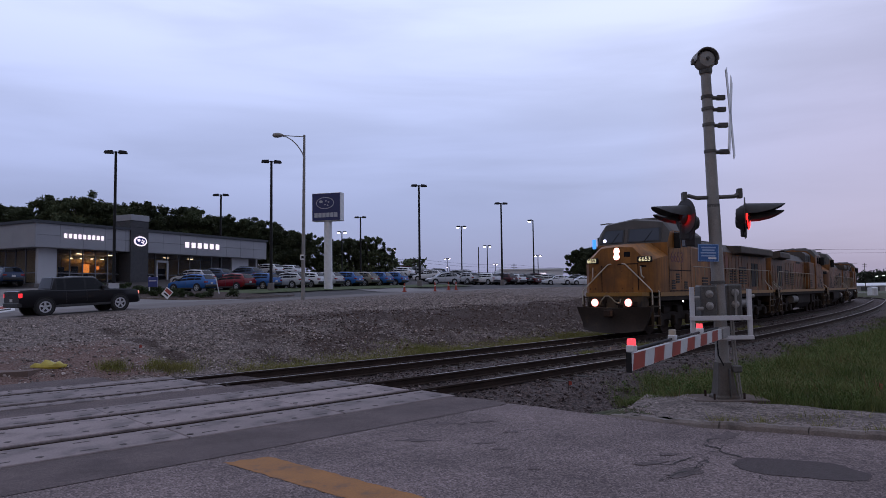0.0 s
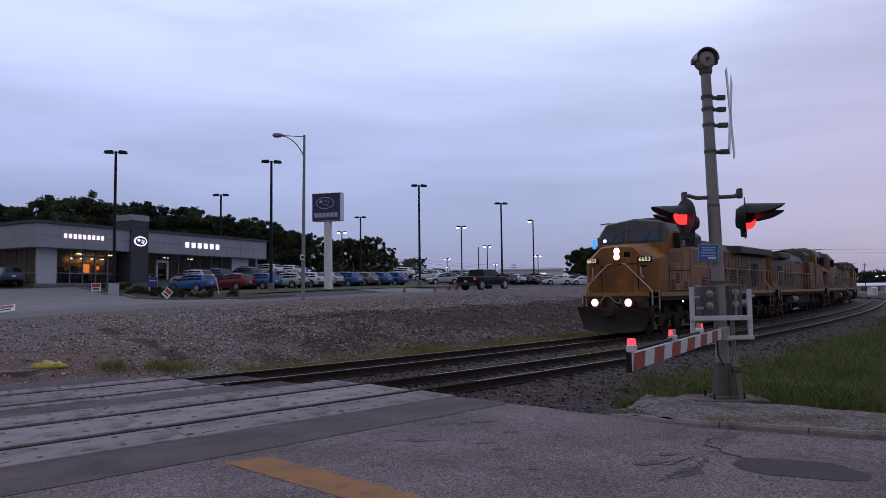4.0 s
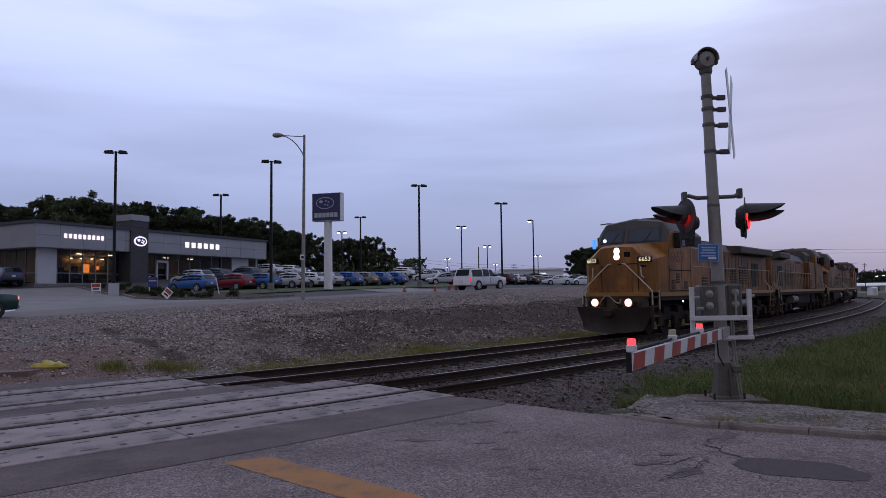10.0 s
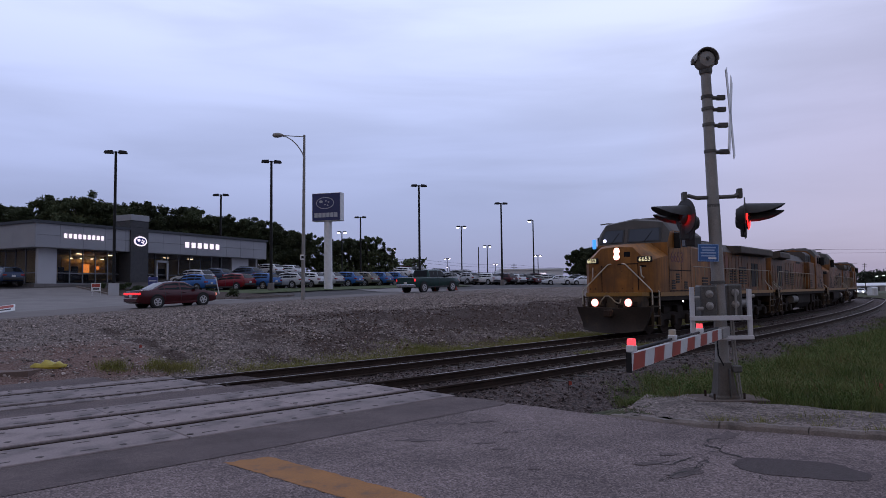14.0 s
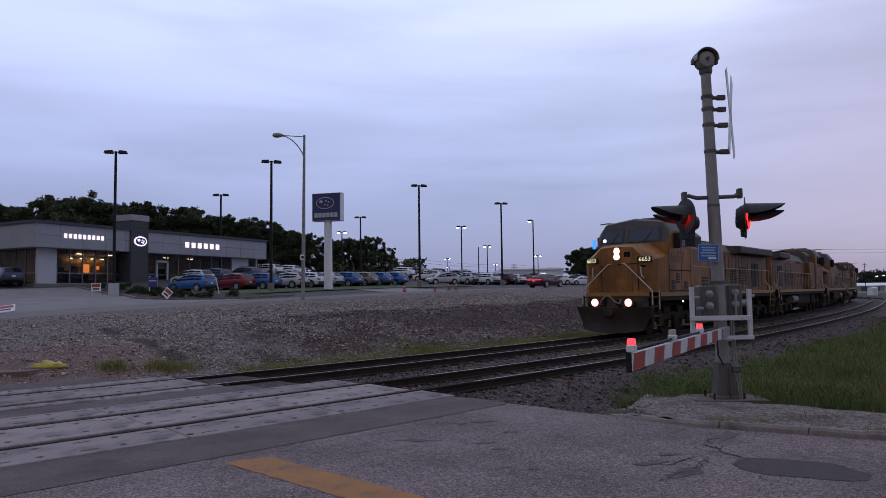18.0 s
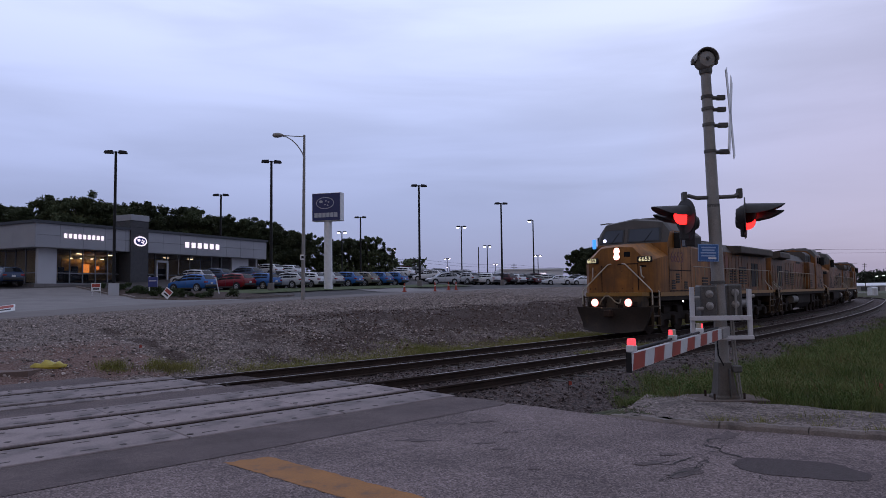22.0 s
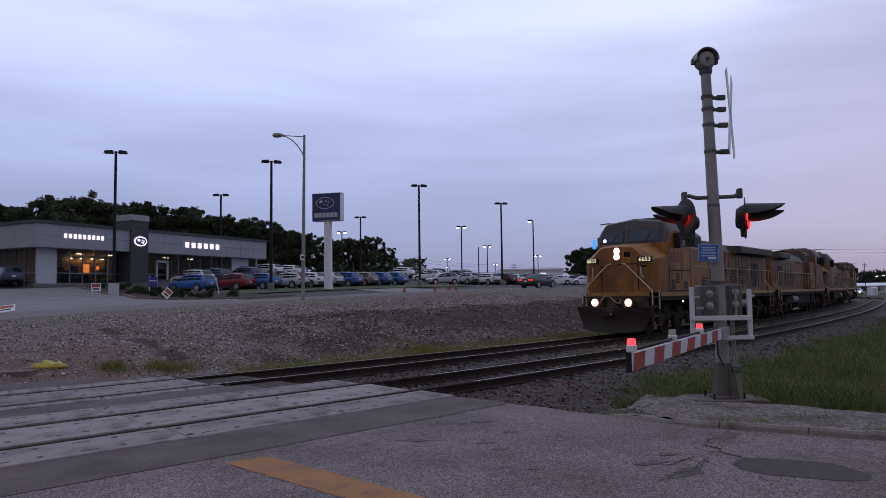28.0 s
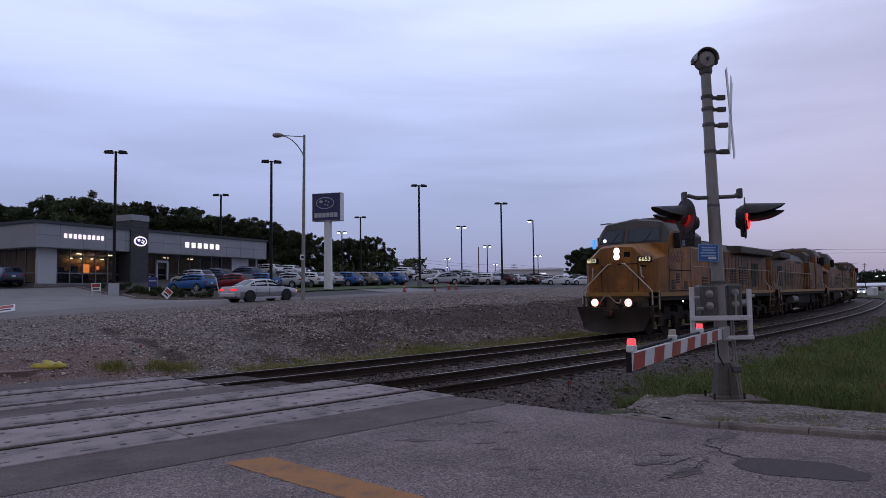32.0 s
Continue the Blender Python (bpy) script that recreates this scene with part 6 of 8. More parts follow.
# ---------- vehicles ----------
# base: stations along x (front positive): x, bottom z, waist z, half width
# green: cowl, windshield top, roof end, back glass foot; waist before and behind, roof, half widths, crown
BODIES = {
    "pickup": dict(L=5.85, W=2.0, wb=3.60, r=0.395, base=[
        (2.90, 0.48, 0.93, 0.80), (2.82, 0.40, 1.04, 0.92), (2.55, 0.38, 1.10, 0.97), (2.0, 0.38, 1.14, 0.99), (1.25, 0.38, 1.17, 1.0), (-0.75, 0.38, 1.18, 1.0), (-1.20, 0.38, 1.22, 1.0), (-2.85, 0.42, 1.22, 0.98), (-2.92, 0.50, 1.18, 0.96)],
        green=(1.30, 0.58, -1.02, -1.14, 1.16, 1.18, 1.84, 0.93, 0.77, 0.0), panes=((1.15, 0.10), (0.02, -0.42), (-0.46, -0.96)), doors=(1.10, 0.06, -0.98)),
    "suv": dict(L=5.65, W=2.02, wb=3.30, r=0.39, base=[
        (2.80, 0.46, 0.96, 0.78), (2.70, 0.38, 1.06, 0.92), (2.4, 0.36, 1.11, 0.97), (1.9, 0.36, 1.14, 0.99), (1.2, 0.36, 1.17, 1.0), (-2.45, 0.38, 1.18, 1.0), (-2.76, 0.44, 1.17, 0.97), (-2.84, 0.5, 1.02, 0.93)],
        green=(1.28, 0.50, -2.52, -2.80, 1.15, 1.16, 1.91, 0.95, 0.80, 0.01), panes=((1.12, 0.14), (0.06, -0.86), (-0.98, -2.46)), doors=(1.06, 0.10, -0.92)),
    "sedan": dict(L=4.80, W=1.80, wb=2.74, r=0.325, base=[
        (2.38, 0.36, 0.62, 0.58), (2.30, 0.24, 0.70, 0.74), (2.05, 0.20, 0.77, 0.83), (1.6, 0.19, 0.83, 0.88), (1.15, 0.19, 0.89, 0.90), (-0.4, 0.19, 0.93, 0.90), (-1.5, 0.20, 0.97, 0.89), (-2.05, 0.24, 0.98, 0.86), (-2.32, 0.32, 0.95, 0.80), (-2.40, 0.42, 0.74, 0.75)],
        green=(1.22, 0.40, -0.80, -1.58, 0.89, 0.96, 1.41, 0.84, 0.63, 0.012), panes=((1.02, 0.06), (-0.02, -0.88), (-0.93, -1.24)), doors=(1.02, 0.02, -0.92)),
    "hatch": dict(L=4.45, W=1.80, wb=2.64, r=0.345, base=[
        (2.22, 0.44, 0.66, 0.56), (2.14, 0.34, 0.78, 0.74), (1.9, 0.30, 0.85, 0.83), (1.4, 0.28, 0.94, 0.89), (1.0, 0.28, 0.98, 0.90), (-0.4, 0.28, 1.03, 0.90), (-1.55, 0.30, 1.07, 0.90), (-1.95, 0.34, 1.07, 0.87), (-2.14, 0.42, 1.02, 0.83), (-2.22, 0.5, 0.82, 0.78)],
        green=(1.18, 0.34, -1.70, -2.13, 0.98, 1.05, 1.555, 0.85, 0.66, 0.05), panes=((1.06, -0.03), (-0.08, -1.0), (-1.05, -1.74)), doors=(0.98, -0.06, -1.02)),
}


def vehicle(kind, name, label, category, colour, m=None, lit=False, group="", rim=None, two_tone=None, bar=False):
    d = BODIES[kind]
    car = thing(name, label, category, m, group)
    P = lambda nm, bm, mat, lb="", pa=None, sm=False: part(nm, bm, mat, pa or car, lb, None, sm)
    W, wb, r = d["W"] / 2, d["wb"] / 2, d["r"]
    # lower body with wheel arches cut by dark liners
    bm = B()
    rings = []
    for x, zb, zw, w in d["base"]:
        mid = zb + (zw - zb) * 0.55
        rings.append(ring_of([(w * 0.93, zb), (w * 0.99, zb + 0.08), (w, mid), (w * 0.985, zw - 0.06), (w * 0.93, zw), (0, zw + 0.02)], x))
    loft(bm, rings)
    if two_tone is not None:
        for f in bm.faces:
            if f.calc_center_median().z < 0.5:
                f.material_index = 1
    body = part("body", bm, [colour, two_tone or M_TRIM], car, "", None, True)
    # greenhouse: one shell, with the panes lying flush on it
    xc, xt, xr, xb, zwf, zwr, zroof, ww, wt, crown = d["green"]
    st = [(xc, zwf, ww * 0.97, zwf + 0.015, ww * 0.95, zwf + 0.02), (xt, zwf + 0.01, ww, zroof - 0.10, wt, zroof - 0.035), (xt * 0.6 + xr * 0.4, (zwf + zwr) / 2, ww, zroof - 0.075 + crown, wt + 0.015, zroof + crown),
          (xr, zwr, ww, zroof - 0.115, wt, zroof - 0.045), (xb, zwr, ww * 0.95, zwr + 0.03, ww * 0.90, zwr + 0.035)]
    cols = list(zip(*st))

    def shell(x):
        return [float(np.interp(-x, [-v for v in cols[0]], c)) for c in cols[1:]]
    bm = B()
    rings = []
    for x in sorted(set([round(float(v), 3) for v in np.linspace(xc, xb, 15)] + [xc, xt, xr, xb]), reverse=True):
        z0, w0, z1, w1, z2 = shell(x)
        rings.append(ring_of([(w0, z0 - 0.02), (w0 * 0.55 + w1 * 0.45 + 0.012, z0 * 0.5 + z1 * 0.5), (w1, z1), (w1 * 0.86, z2), (0, z2 + 0.015)], x))
    loft(bm, rings)
    top = part("roof", bm, colour, body, "", None, True)

    def strip(nm, rows_, push):
        bm2 = B()
        loft(bm2, [[tuple(Vector(p) + Vector(push) * k) for k in (1.0, -1.0) for p in (r if k > 0 else r[::-1])] for r in rows_])
        return part(nm, bm2, M_CARGLASS, body, "dark glass", None, True)
    for nm, xa, xe_ in (("windshield", xc, xt), ("rear_window", xb, xr)):
        rows_ = []
        for f in (0.10, 0.5, 0.93):
            z0, w0, z1, w1, z2 = shell(xa + (xe_ - xa) * f)
            e = w1 * 0.84
            rows_.append([(xa + (xe_ - xa) * f, y * e, z2 + 0.015 * (1 - abs(y))) for y in (-1, -0.5, 0, 0.5, 1)])
        sg = 1 if xa > xe_ else -1
        nx, nz = (rows_[-1][0][2] - rows_[0][0][2]), abs(rows_[-1][0][0] - rows_[0][0][0])
        ln_ = math.hypot(nx, nz)
        strip(nm, rows_, (sg * nx / ln_ * 0.012, 0, nz / ln_ * 0.012))
    for sy in (-1, 1):
        for x0, x1 in d["panes"]:
            rows_ = []
            for x in np.linspace(x0, x1, 9):
                z0, w0, z1, w1, z2 = shell(x)
                zb_, zt_ = z0 + 0.02, z1 - 0.022
                if zt_ - zb_ < 0.03:
                    continue
                row = []
                for f in (0, 0.5, 1):
                    z = zb_ + (zt_ - zb_) * f
                    g = (z - z0 + 0.02) / (z1 - z0 + 0.02)
                    row.append((float(x), sy * (w0 + (w1 - w0) * g + 0.024 * min(g, 1 - g)), z))
                rows_.append(row)
            strip("side_window", rows_, (0, sy * 0.010, 0.003))
    zwaist = zwf
    ds = d["doors"]
    for sy in (-1, 1):
        for x0, x1 in zip(ds, ds[1:]):
            bm = B()
            box(bm, x1 + 0.02, x1 + 0.035, sy * (W - 0.008), sy * (W + 0.002), d["base"][3][1] + 0.18, zwaist - 0.03)
            P("door_seam", bm, M_TRIM, "", body)
            bm = B()
            box(bm, x1 + 0.12, x1 + 0.30, sy * (W - 0.03), sy * (W + 0.022), zwaist - 0.13, zwaist - 0.09, 0.01)
            P("door_handle", bm, colour, "", body)
        bm = B()
        box(bm, ds[0] - 0.20, ds[0] - 0.02, sy * W * 0.95, sy * (W + 0.20), zwaist + 0.02, zwaist + 0.20, 0.04)
        P("mirror", bm, M_TRIM, "", body)
        bm = B()
        box(bm, -wb + r + 0.08, wb - r - 0.08, sy * (W - 0.05), sy * (W + 0.006), d["base"][3][1] - 0.02, d["base"][3][1] + 0.10, 0.01)
        P("sill", bm, M_TRIM if kind != "sedan" else colour, "", body)
        # lamps
        xe = d["base"][-1][0]
        zt = d["base"][-2][2]
        bm = B()
        if kind in ("pickup", "crew", "suv"):
            box(bm, xe - 0.01, xe + 0.16, sy * (d["base"][-1][3] - 0.055), sy * (d["base"][-2][3] + 0.010), zt - (0.36 if kind == "suv" else 0.33), zt - 0.12, 0.02)
        else:
            if bar:
                box(bm, xe - 0.02, xe + 0.16, sy * 0.0, sy * (d["base"][-2][3] + 0.012), zt - 0.20, zt - 0.09, 0.015)
            else:
                box(bm, xe - 0.02, xe + (0.32 if kind == "hatch" else 0.20), sy * (d["base"][-1][3] - (0.26 if kind == "hatch" else 0.40)), sy * (d["base"][-2][3] + 0.012), zt - 0.21, zt - 0.09, 0.015)
        P("tail_light", bm, M_TAIL_ON if lit else M_TAIL, "lit red tail light" if lit else "red tail light", body)
        xf = d["base"][0][0]
        zf = d["base"][1][2]
        bm = B()
        box(bm, xf - 0.20, xf - 0.005, sy * (d["base"][0][3] - 0.22), sy * (d["base"][1][3] - 0.02), zf - 0.20, zf - 0.03, 0.03)
        P("headlight", bm, M_AMBER_ON if lit else M_HEAD, "lit headlight and amber marker" if lit else "clear headlight", body)
    # bumpers, plate, grille
    xe, xf = d["base"][-1][0], d["base"][0][0]
    for nm, x, s in (("rear_bumper", xe, -1), ("front_bumper", xf, 1)):
        bm = B()
        w = (d["base"][-1] if s < 0 else d["base"][0])[3]
        zb = (d["base"][-1] if s < 0 else d["base"][0])[1]
        box(bm, min(x - s * 0.14, x + s * 0.06), max(x - s * 0.14, x + s * 0.06), -w * 1.02, w * 1.02, zb - 0.06, zb + 0.16, 0.035)
        P(nm, bm, M_CHROME if kind == "pickup" else M_TRIM if kind == "crew" else (M_TRIM if kind == "hatch" else colour), "", body)
    bm = B()
    zp = d["base"][-1][1] + 0.28
    box(bm, xe - 0.022, xe + 0.01, -0.155, 0.155, zp - 0.075, zp + 0.075)
    P("plate", bm, M_PLATE, "pale blank plate", body)
    bm = B()
    box(bm, xf - 0.03, xf + 0.012, -0.45, 0.45, d["base"][0][1] + 0.20, d["base"][0][2] - 0.06, 0.01)
    P("grille", bm, M_TRIM, "", body)
    if kind in ("pickup", "crew"):
        bm = B()
        box(bm, -2.80, -1.45 if kind == "crew" else -1.02, -0.80, 0.80, 1.225, 1.250, 0.008)
        P("bed_cover", bm, M_TRIM, "dark load bed", body)
    if kind in ("suv", "hatch"):
        for sy in (-1, 1):
            bm = B()
            z = zroof + crown + 0.035
            pipe(bm, [(xt - 0.25, sy * wt * 0.84, z - 0.06), (xt - 0.40, sy * wt * 0.84, z), (xr + 0.35, sy * wt * 0.84, z - 0.02), (xr + 0.2, sy * wt * 0.84, z - 0.08)], 0.02, 5)
            P("roof_rail", bm, M_TRIM, "", body)
    # wheels
    wheels = []
    for x in (wb, -wb):
        for sy in (-1, 1):
            bm = B()
            lathe(bm, [(r + 0.075, -0.20), (r + 0.075, 0.012)] if sy > 0 else [(r + 0.075, -0.012), (r + 0.075, 0.20)], 22, "y", (x, sy * W * 0.988, r + 0.02))
            P("wheel_arch", bm, M_BLACK, "", body)
            bm = B()
            t = 0.105
            lathe(bm, [(r * 0.62, -t), (r * 0.95, -t), (r, -t * 0.7), (r, t * 0.7), (r * 0.95, t), (r * 0.62, t)], 22, "y")
            ty = part("wheel", bm, M_RUBBER, car, "black tyre on an alloy rim", Matrix.Translation((x, sy * (W - 0.075), r)), True)
            bm = B()
            ring_pts = []
            for k in range(25):
                a = 2 * math.pi * k / 24
                ring_pts.append([(q * math.cos(a), sy * yy, q * math.sin(a)) for q, yy in ((r * 0.55, t - 0.01), (r * 0.55, t + 0.010), (r * 0.67, t + 0.010), (r * 0.67, t - 0.01))])
            loft(bm, ring_pts, True, False)
            for k in range(5):
                mm = Matrix.Rotation(2 * math.pi * k / 5, 4, "Y")
                box(bm, -r * 0.11, r * 0.11, min(sy * (t - 0.006), sy * (t + 0.012)), max(sy * (t - 0.006), sy * (t + 0.012)), -r * 0.05, r * 0.58, m=mm)
            part("rim", bm, rim or M_RIM, ty, "bright alloy rim")
            wheels.append((ty, Vector((x, sy * (W - 0.075), r)), r))
    return car, wheels


BODIES["crew"] = dict(BODIES["pickup"], green=(1.32, 0.60, -1.30, -1.46, 1.17, 1.19, 1.86, 0.94, 0.78, 0.0), panes=((1.16, 0.16), (0.06, -0.80), (-0.90, -1.22)), doors=(1.10, 0.12, -0.84), r=0.41)

PAINTS = {k: paint(k + "_car_paint", c) for k, c in dict(black=(0.012, 0.012, 0.014), white=(0.66, 0.67, 0.70), dark_green=(0.016, 0.045, 0.040), deep_red=(0.055, 0.007, 0.010), bottle_green=(0.014, 0.030, 0.028),
          silver=(0.46, 0.465, 0.49), blue=(0.030, 0.115, 0.34), red=(0.20, 0.012, 0.018), grey=(0.17, 0.175, 0.18), sand=(0.21, 0.195, 0.16), navy=(0.03, 0.05, 0.10), pale_blue=(0.12, 0.18, 0.26)).items()}

MOVERS = []


def mover(kind, name, label, category, colour, rows, **kw):
    car, wheels = vehicle(kind, name, label, category, PAINTS[colour], lit=True, **kw)
    MOVERS.append((car, wheels, rows, BODIES[kind]["W"] / 2))


mover("crew", "pickup_truck", "black crew-cab pickup truck driving on the road", "pickup truck", "black", [(0, -6.23), (1, 0.93), (2, 9.45), (3, 19.12), (3.5, 24.2), (5.6, 45.4), (6.0, 48.5), (9.0, 75.0), (32, 290.0)])
mover("suv", "suv", "large white sport utility vehicle driving on the road", "car", "white", [(0, -58.0), (6, -6.45), (7, 1.56), (8, 10.24), (9, 19.33), (10, 28.81), (10.8, 36.2), (12, 45.6), (14, 62.0), (32, 215.0)])
mover("pickup", "pickup_truck", "dark green extended-cab pickup truck driving on the road", "pickup truck", "dark_green", [(0, -90.0), (9.0, -18.9), (10.0, -12.0), (10.8, -6.2), (12, 2.90), (13, 11.87), (14, 21.6), (17, 51.0), (19, 70.0), (32, 190.0)])
mover("sedan", "sedan", "dark red sedan with a wide lit tail lamp on the road", "car", "deep_red", [(0, -120.0), (13, -9.8), (14, -1.02), (15, 8.5), (16, 18.9), (17, 29.51), (18, 40.1), (19, 51.0), (32, 175.0)], bar=True)
mover("sedan", "sedan", "dark green older sedan driving on the road", "car", "bottle_green", [(0, -150.0), (23, -10.4), (24, -1.76), (25, 7.54), (26, 17.4), (27, 27.8), (28, 38.53), (29, 49.0), (32, 80.0)])
mover("sedan", "sedan", "silver older sedan driving on the road", "car", "silver", [(0, -170.0), (30.5, -10.0), (31, -5.17), (32, 4.9)], rim=M_TRIM, two_tone=surface("grey_lower_paint", (0.22, 0.22, 0.23), (0.18, 0.18, 0.19), 0.5))


# a car far off that comes round the bend with its lamps lit
far_car, far_wheels = vehicle("sedan", "sedan", "distant white car with bright lit headlights", "car", PAINTS["white"])
for sy in (-1, 1):
    bm = B()
    lathe(bm, [(0.14, 0.0), (0.13, 0.04), (0.05, 0.06)], 12, "x", (2.34, sy * 0.58, 0.62))
    part("headlight", bm, M_HEAD_ON, far_car, "bright lit headlight")
FAR_ROWS = [(0, 150, 215), (10.2, 149, 214), (11.1, 114, 182), (12.0, 99.0, 162.5), (14.6, 99.8, 162), (15.6, 82, 146), (26.2, 82.4, 146.4), (27.2, 98.4, 162), (32.0, 99.2, 161)]


# ---------- parked cars in the dealer's lot ----------
def lot_pose(x, y, heading, sink=0.0):
    return Matrix.Translation((x, y, gz(x, y) + 0.02 - sink)) @ Matrix.Rotation(radians(heading), 4, "Z")


PROTO = {}


def park(kind, colour, x, y, heading, label, category="car"):
    key = (kind, colour)
    m = lot_pose(x, y, heading)
    if key not in PROTO:
        PROTO[key] = vehicle(kind, {"hatch": "crossover_car", "sedan": "sedan", "suv": "suv", "pickup": "pickup_truck"}[kind], label, category, PAINTS[colour], m, group="parked cars")[0]
        return PROTO[key]
    return tagged(copy_thing(PROTO[key], m), label)


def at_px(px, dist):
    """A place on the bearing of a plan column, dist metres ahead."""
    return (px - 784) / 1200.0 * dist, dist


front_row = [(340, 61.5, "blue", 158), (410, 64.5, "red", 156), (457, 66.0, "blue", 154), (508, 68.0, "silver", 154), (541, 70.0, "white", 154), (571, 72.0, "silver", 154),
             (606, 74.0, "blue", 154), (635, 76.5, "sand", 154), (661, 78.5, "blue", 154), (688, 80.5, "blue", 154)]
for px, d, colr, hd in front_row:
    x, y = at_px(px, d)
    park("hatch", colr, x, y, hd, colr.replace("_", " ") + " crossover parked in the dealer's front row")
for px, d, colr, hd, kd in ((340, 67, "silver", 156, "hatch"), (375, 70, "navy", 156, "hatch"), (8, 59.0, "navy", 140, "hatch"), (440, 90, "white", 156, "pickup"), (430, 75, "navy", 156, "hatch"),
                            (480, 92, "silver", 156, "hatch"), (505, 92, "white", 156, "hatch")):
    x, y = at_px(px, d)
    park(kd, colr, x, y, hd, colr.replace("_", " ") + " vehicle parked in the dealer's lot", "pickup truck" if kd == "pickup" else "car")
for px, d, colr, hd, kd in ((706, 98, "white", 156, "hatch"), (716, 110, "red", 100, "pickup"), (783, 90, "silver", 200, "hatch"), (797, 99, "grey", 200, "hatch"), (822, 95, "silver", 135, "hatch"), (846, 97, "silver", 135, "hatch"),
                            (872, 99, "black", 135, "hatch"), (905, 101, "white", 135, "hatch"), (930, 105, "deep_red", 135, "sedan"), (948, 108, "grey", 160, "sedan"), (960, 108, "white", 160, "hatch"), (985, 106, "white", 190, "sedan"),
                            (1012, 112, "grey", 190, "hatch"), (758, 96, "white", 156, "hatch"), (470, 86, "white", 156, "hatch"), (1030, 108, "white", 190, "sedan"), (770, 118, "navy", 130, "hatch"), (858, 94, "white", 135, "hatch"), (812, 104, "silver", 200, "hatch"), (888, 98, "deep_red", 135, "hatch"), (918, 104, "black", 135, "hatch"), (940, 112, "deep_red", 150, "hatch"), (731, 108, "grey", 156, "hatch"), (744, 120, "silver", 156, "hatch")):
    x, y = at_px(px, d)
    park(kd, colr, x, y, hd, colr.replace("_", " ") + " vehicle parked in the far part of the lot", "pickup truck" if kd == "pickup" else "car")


# ---------- movement ----------
def u_pose(u, half):
    p = ROAD_O + u * ROAD_D + half * ROAD_N
    z0, z1 = float(road_z(u - 1.6)), float(road_z(u + 1.6))
    return Matrix.Translation((float(p[0]), float(p[1]), (z0 + z1) / 2 + 0.018)) @ Matrix.Rotation(math.atan2(ROAD_D[1], ROAD_D[0]), 4, "Z") @ Matrix.Rotation(-math.atan2(z1 - z0, 3.2), 4, "Y")


FLASH_ON, FLASH_PERIOD = 0.555, 1.3845


def motions():
    rows = []
    for t, x, y in FAR_ROWS:
        rows.append((t, Matrix.Translation((x, y, gz(x, y) + 0.02)) @ Matrix.Rotation(math.atan2(-0.80, -0.60), 4, "Z")))
    walk(far_car, rows)
    for car, wheels, rows, half in MOVERS:
        ts, us = [r[0] for r in rows], [r[1] for r in rows]
        # even speed between the known places
        dense = sorted(set([round(t, 2) for t in np.arange(0, 32.01, 0.5)] + ts))
        slope = np.gradient(us, ts)

        def place(t):
            k = min(max(np.searchsorted(ts, t) - 1, 0), len(ts) - 2)
            h = ts[k + 1] - ts[k]
            w = (t - ts[k]) / h
            a, b = us[k], us[k + 1]
            m0, m1 = slope[k] * h, slope[k + 1] * h
            return (2 * w ** 3 - 3 * w ** 2 + 1) * a + (w ** 3 - 2 * w ** 2 + w) * m0 + (-2 * w ** 3 + 3 * w ** 2) * b + (w ** 3 - w ** 2) * m1
        walk(car, [(t, u_pose(place(t), half)) for t in dense])
        seen = [t for t in np.arange(0, 32.01, 0.0334) if -14 < place(t) < 55]
        t0, t1 = (max(0.0, seen[0]), min(32.0, seen[-1]))
        spin_t = [0.0] + [t for t in np.arange(t0, t1, 1 / 15.0) if t > 0] + [32.0]
        for wheel, at, r in wheels:
            rows_w, base = [], place(t0)
            for t in spin_t:
                u = place(min(max(t, t0), t1))
                rows_w.append((t, Matrix.Translation(at) @ Matrix.Rotation((u - base) / r, 4, "Y")))
            walk(wheel, rows_w)
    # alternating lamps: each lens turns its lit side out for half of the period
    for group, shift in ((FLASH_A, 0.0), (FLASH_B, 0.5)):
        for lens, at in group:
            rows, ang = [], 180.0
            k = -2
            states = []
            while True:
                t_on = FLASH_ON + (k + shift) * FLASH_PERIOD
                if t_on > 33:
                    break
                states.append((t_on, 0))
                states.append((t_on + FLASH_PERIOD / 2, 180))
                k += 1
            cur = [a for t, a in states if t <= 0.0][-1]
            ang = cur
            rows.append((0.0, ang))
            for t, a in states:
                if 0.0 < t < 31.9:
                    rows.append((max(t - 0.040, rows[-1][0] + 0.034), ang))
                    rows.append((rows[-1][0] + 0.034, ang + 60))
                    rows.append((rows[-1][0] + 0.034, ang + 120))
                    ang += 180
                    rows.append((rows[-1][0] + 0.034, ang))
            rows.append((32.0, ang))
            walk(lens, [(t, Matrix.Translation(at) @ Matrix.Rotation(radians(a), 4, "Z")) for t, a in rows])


# ---------- car dealer's building ----------
M_FASCIA = surface("grey_metal_panel", (0.29, 0.29, 0.31), (0.25, 0.25, 0.27), 0.5, 0.0, 0.5, 20, 0.0, 0.3)
M_PIER = surface("pale_panel_wall", (0.46, 0.46, 0.48), (0.40, 0.40, 0.42), 0.6, 0, 0.6, 20)
M_TOWER = surface("dark_split_stone", (0.070, 0.070, 0.076), (0.040, 0.040, 0.044), 0.8, 0, 4, 24, 0.03, 0.6)
M_COPING = surface("dark_coping", (0.030, 0.034, 0.045), (0.022, 0.025, 0.033), 0.5)
M_MULLION = surface("aluminium_mullion", (0.22, 0.23, 0.25), (0.18, 0.19, 0.21), 0.4, 0.6)
M_SHOPGLASS = glass("shop_glass", (0.015, 0.017, 0.02), 0.02, 0.18, 0.4)
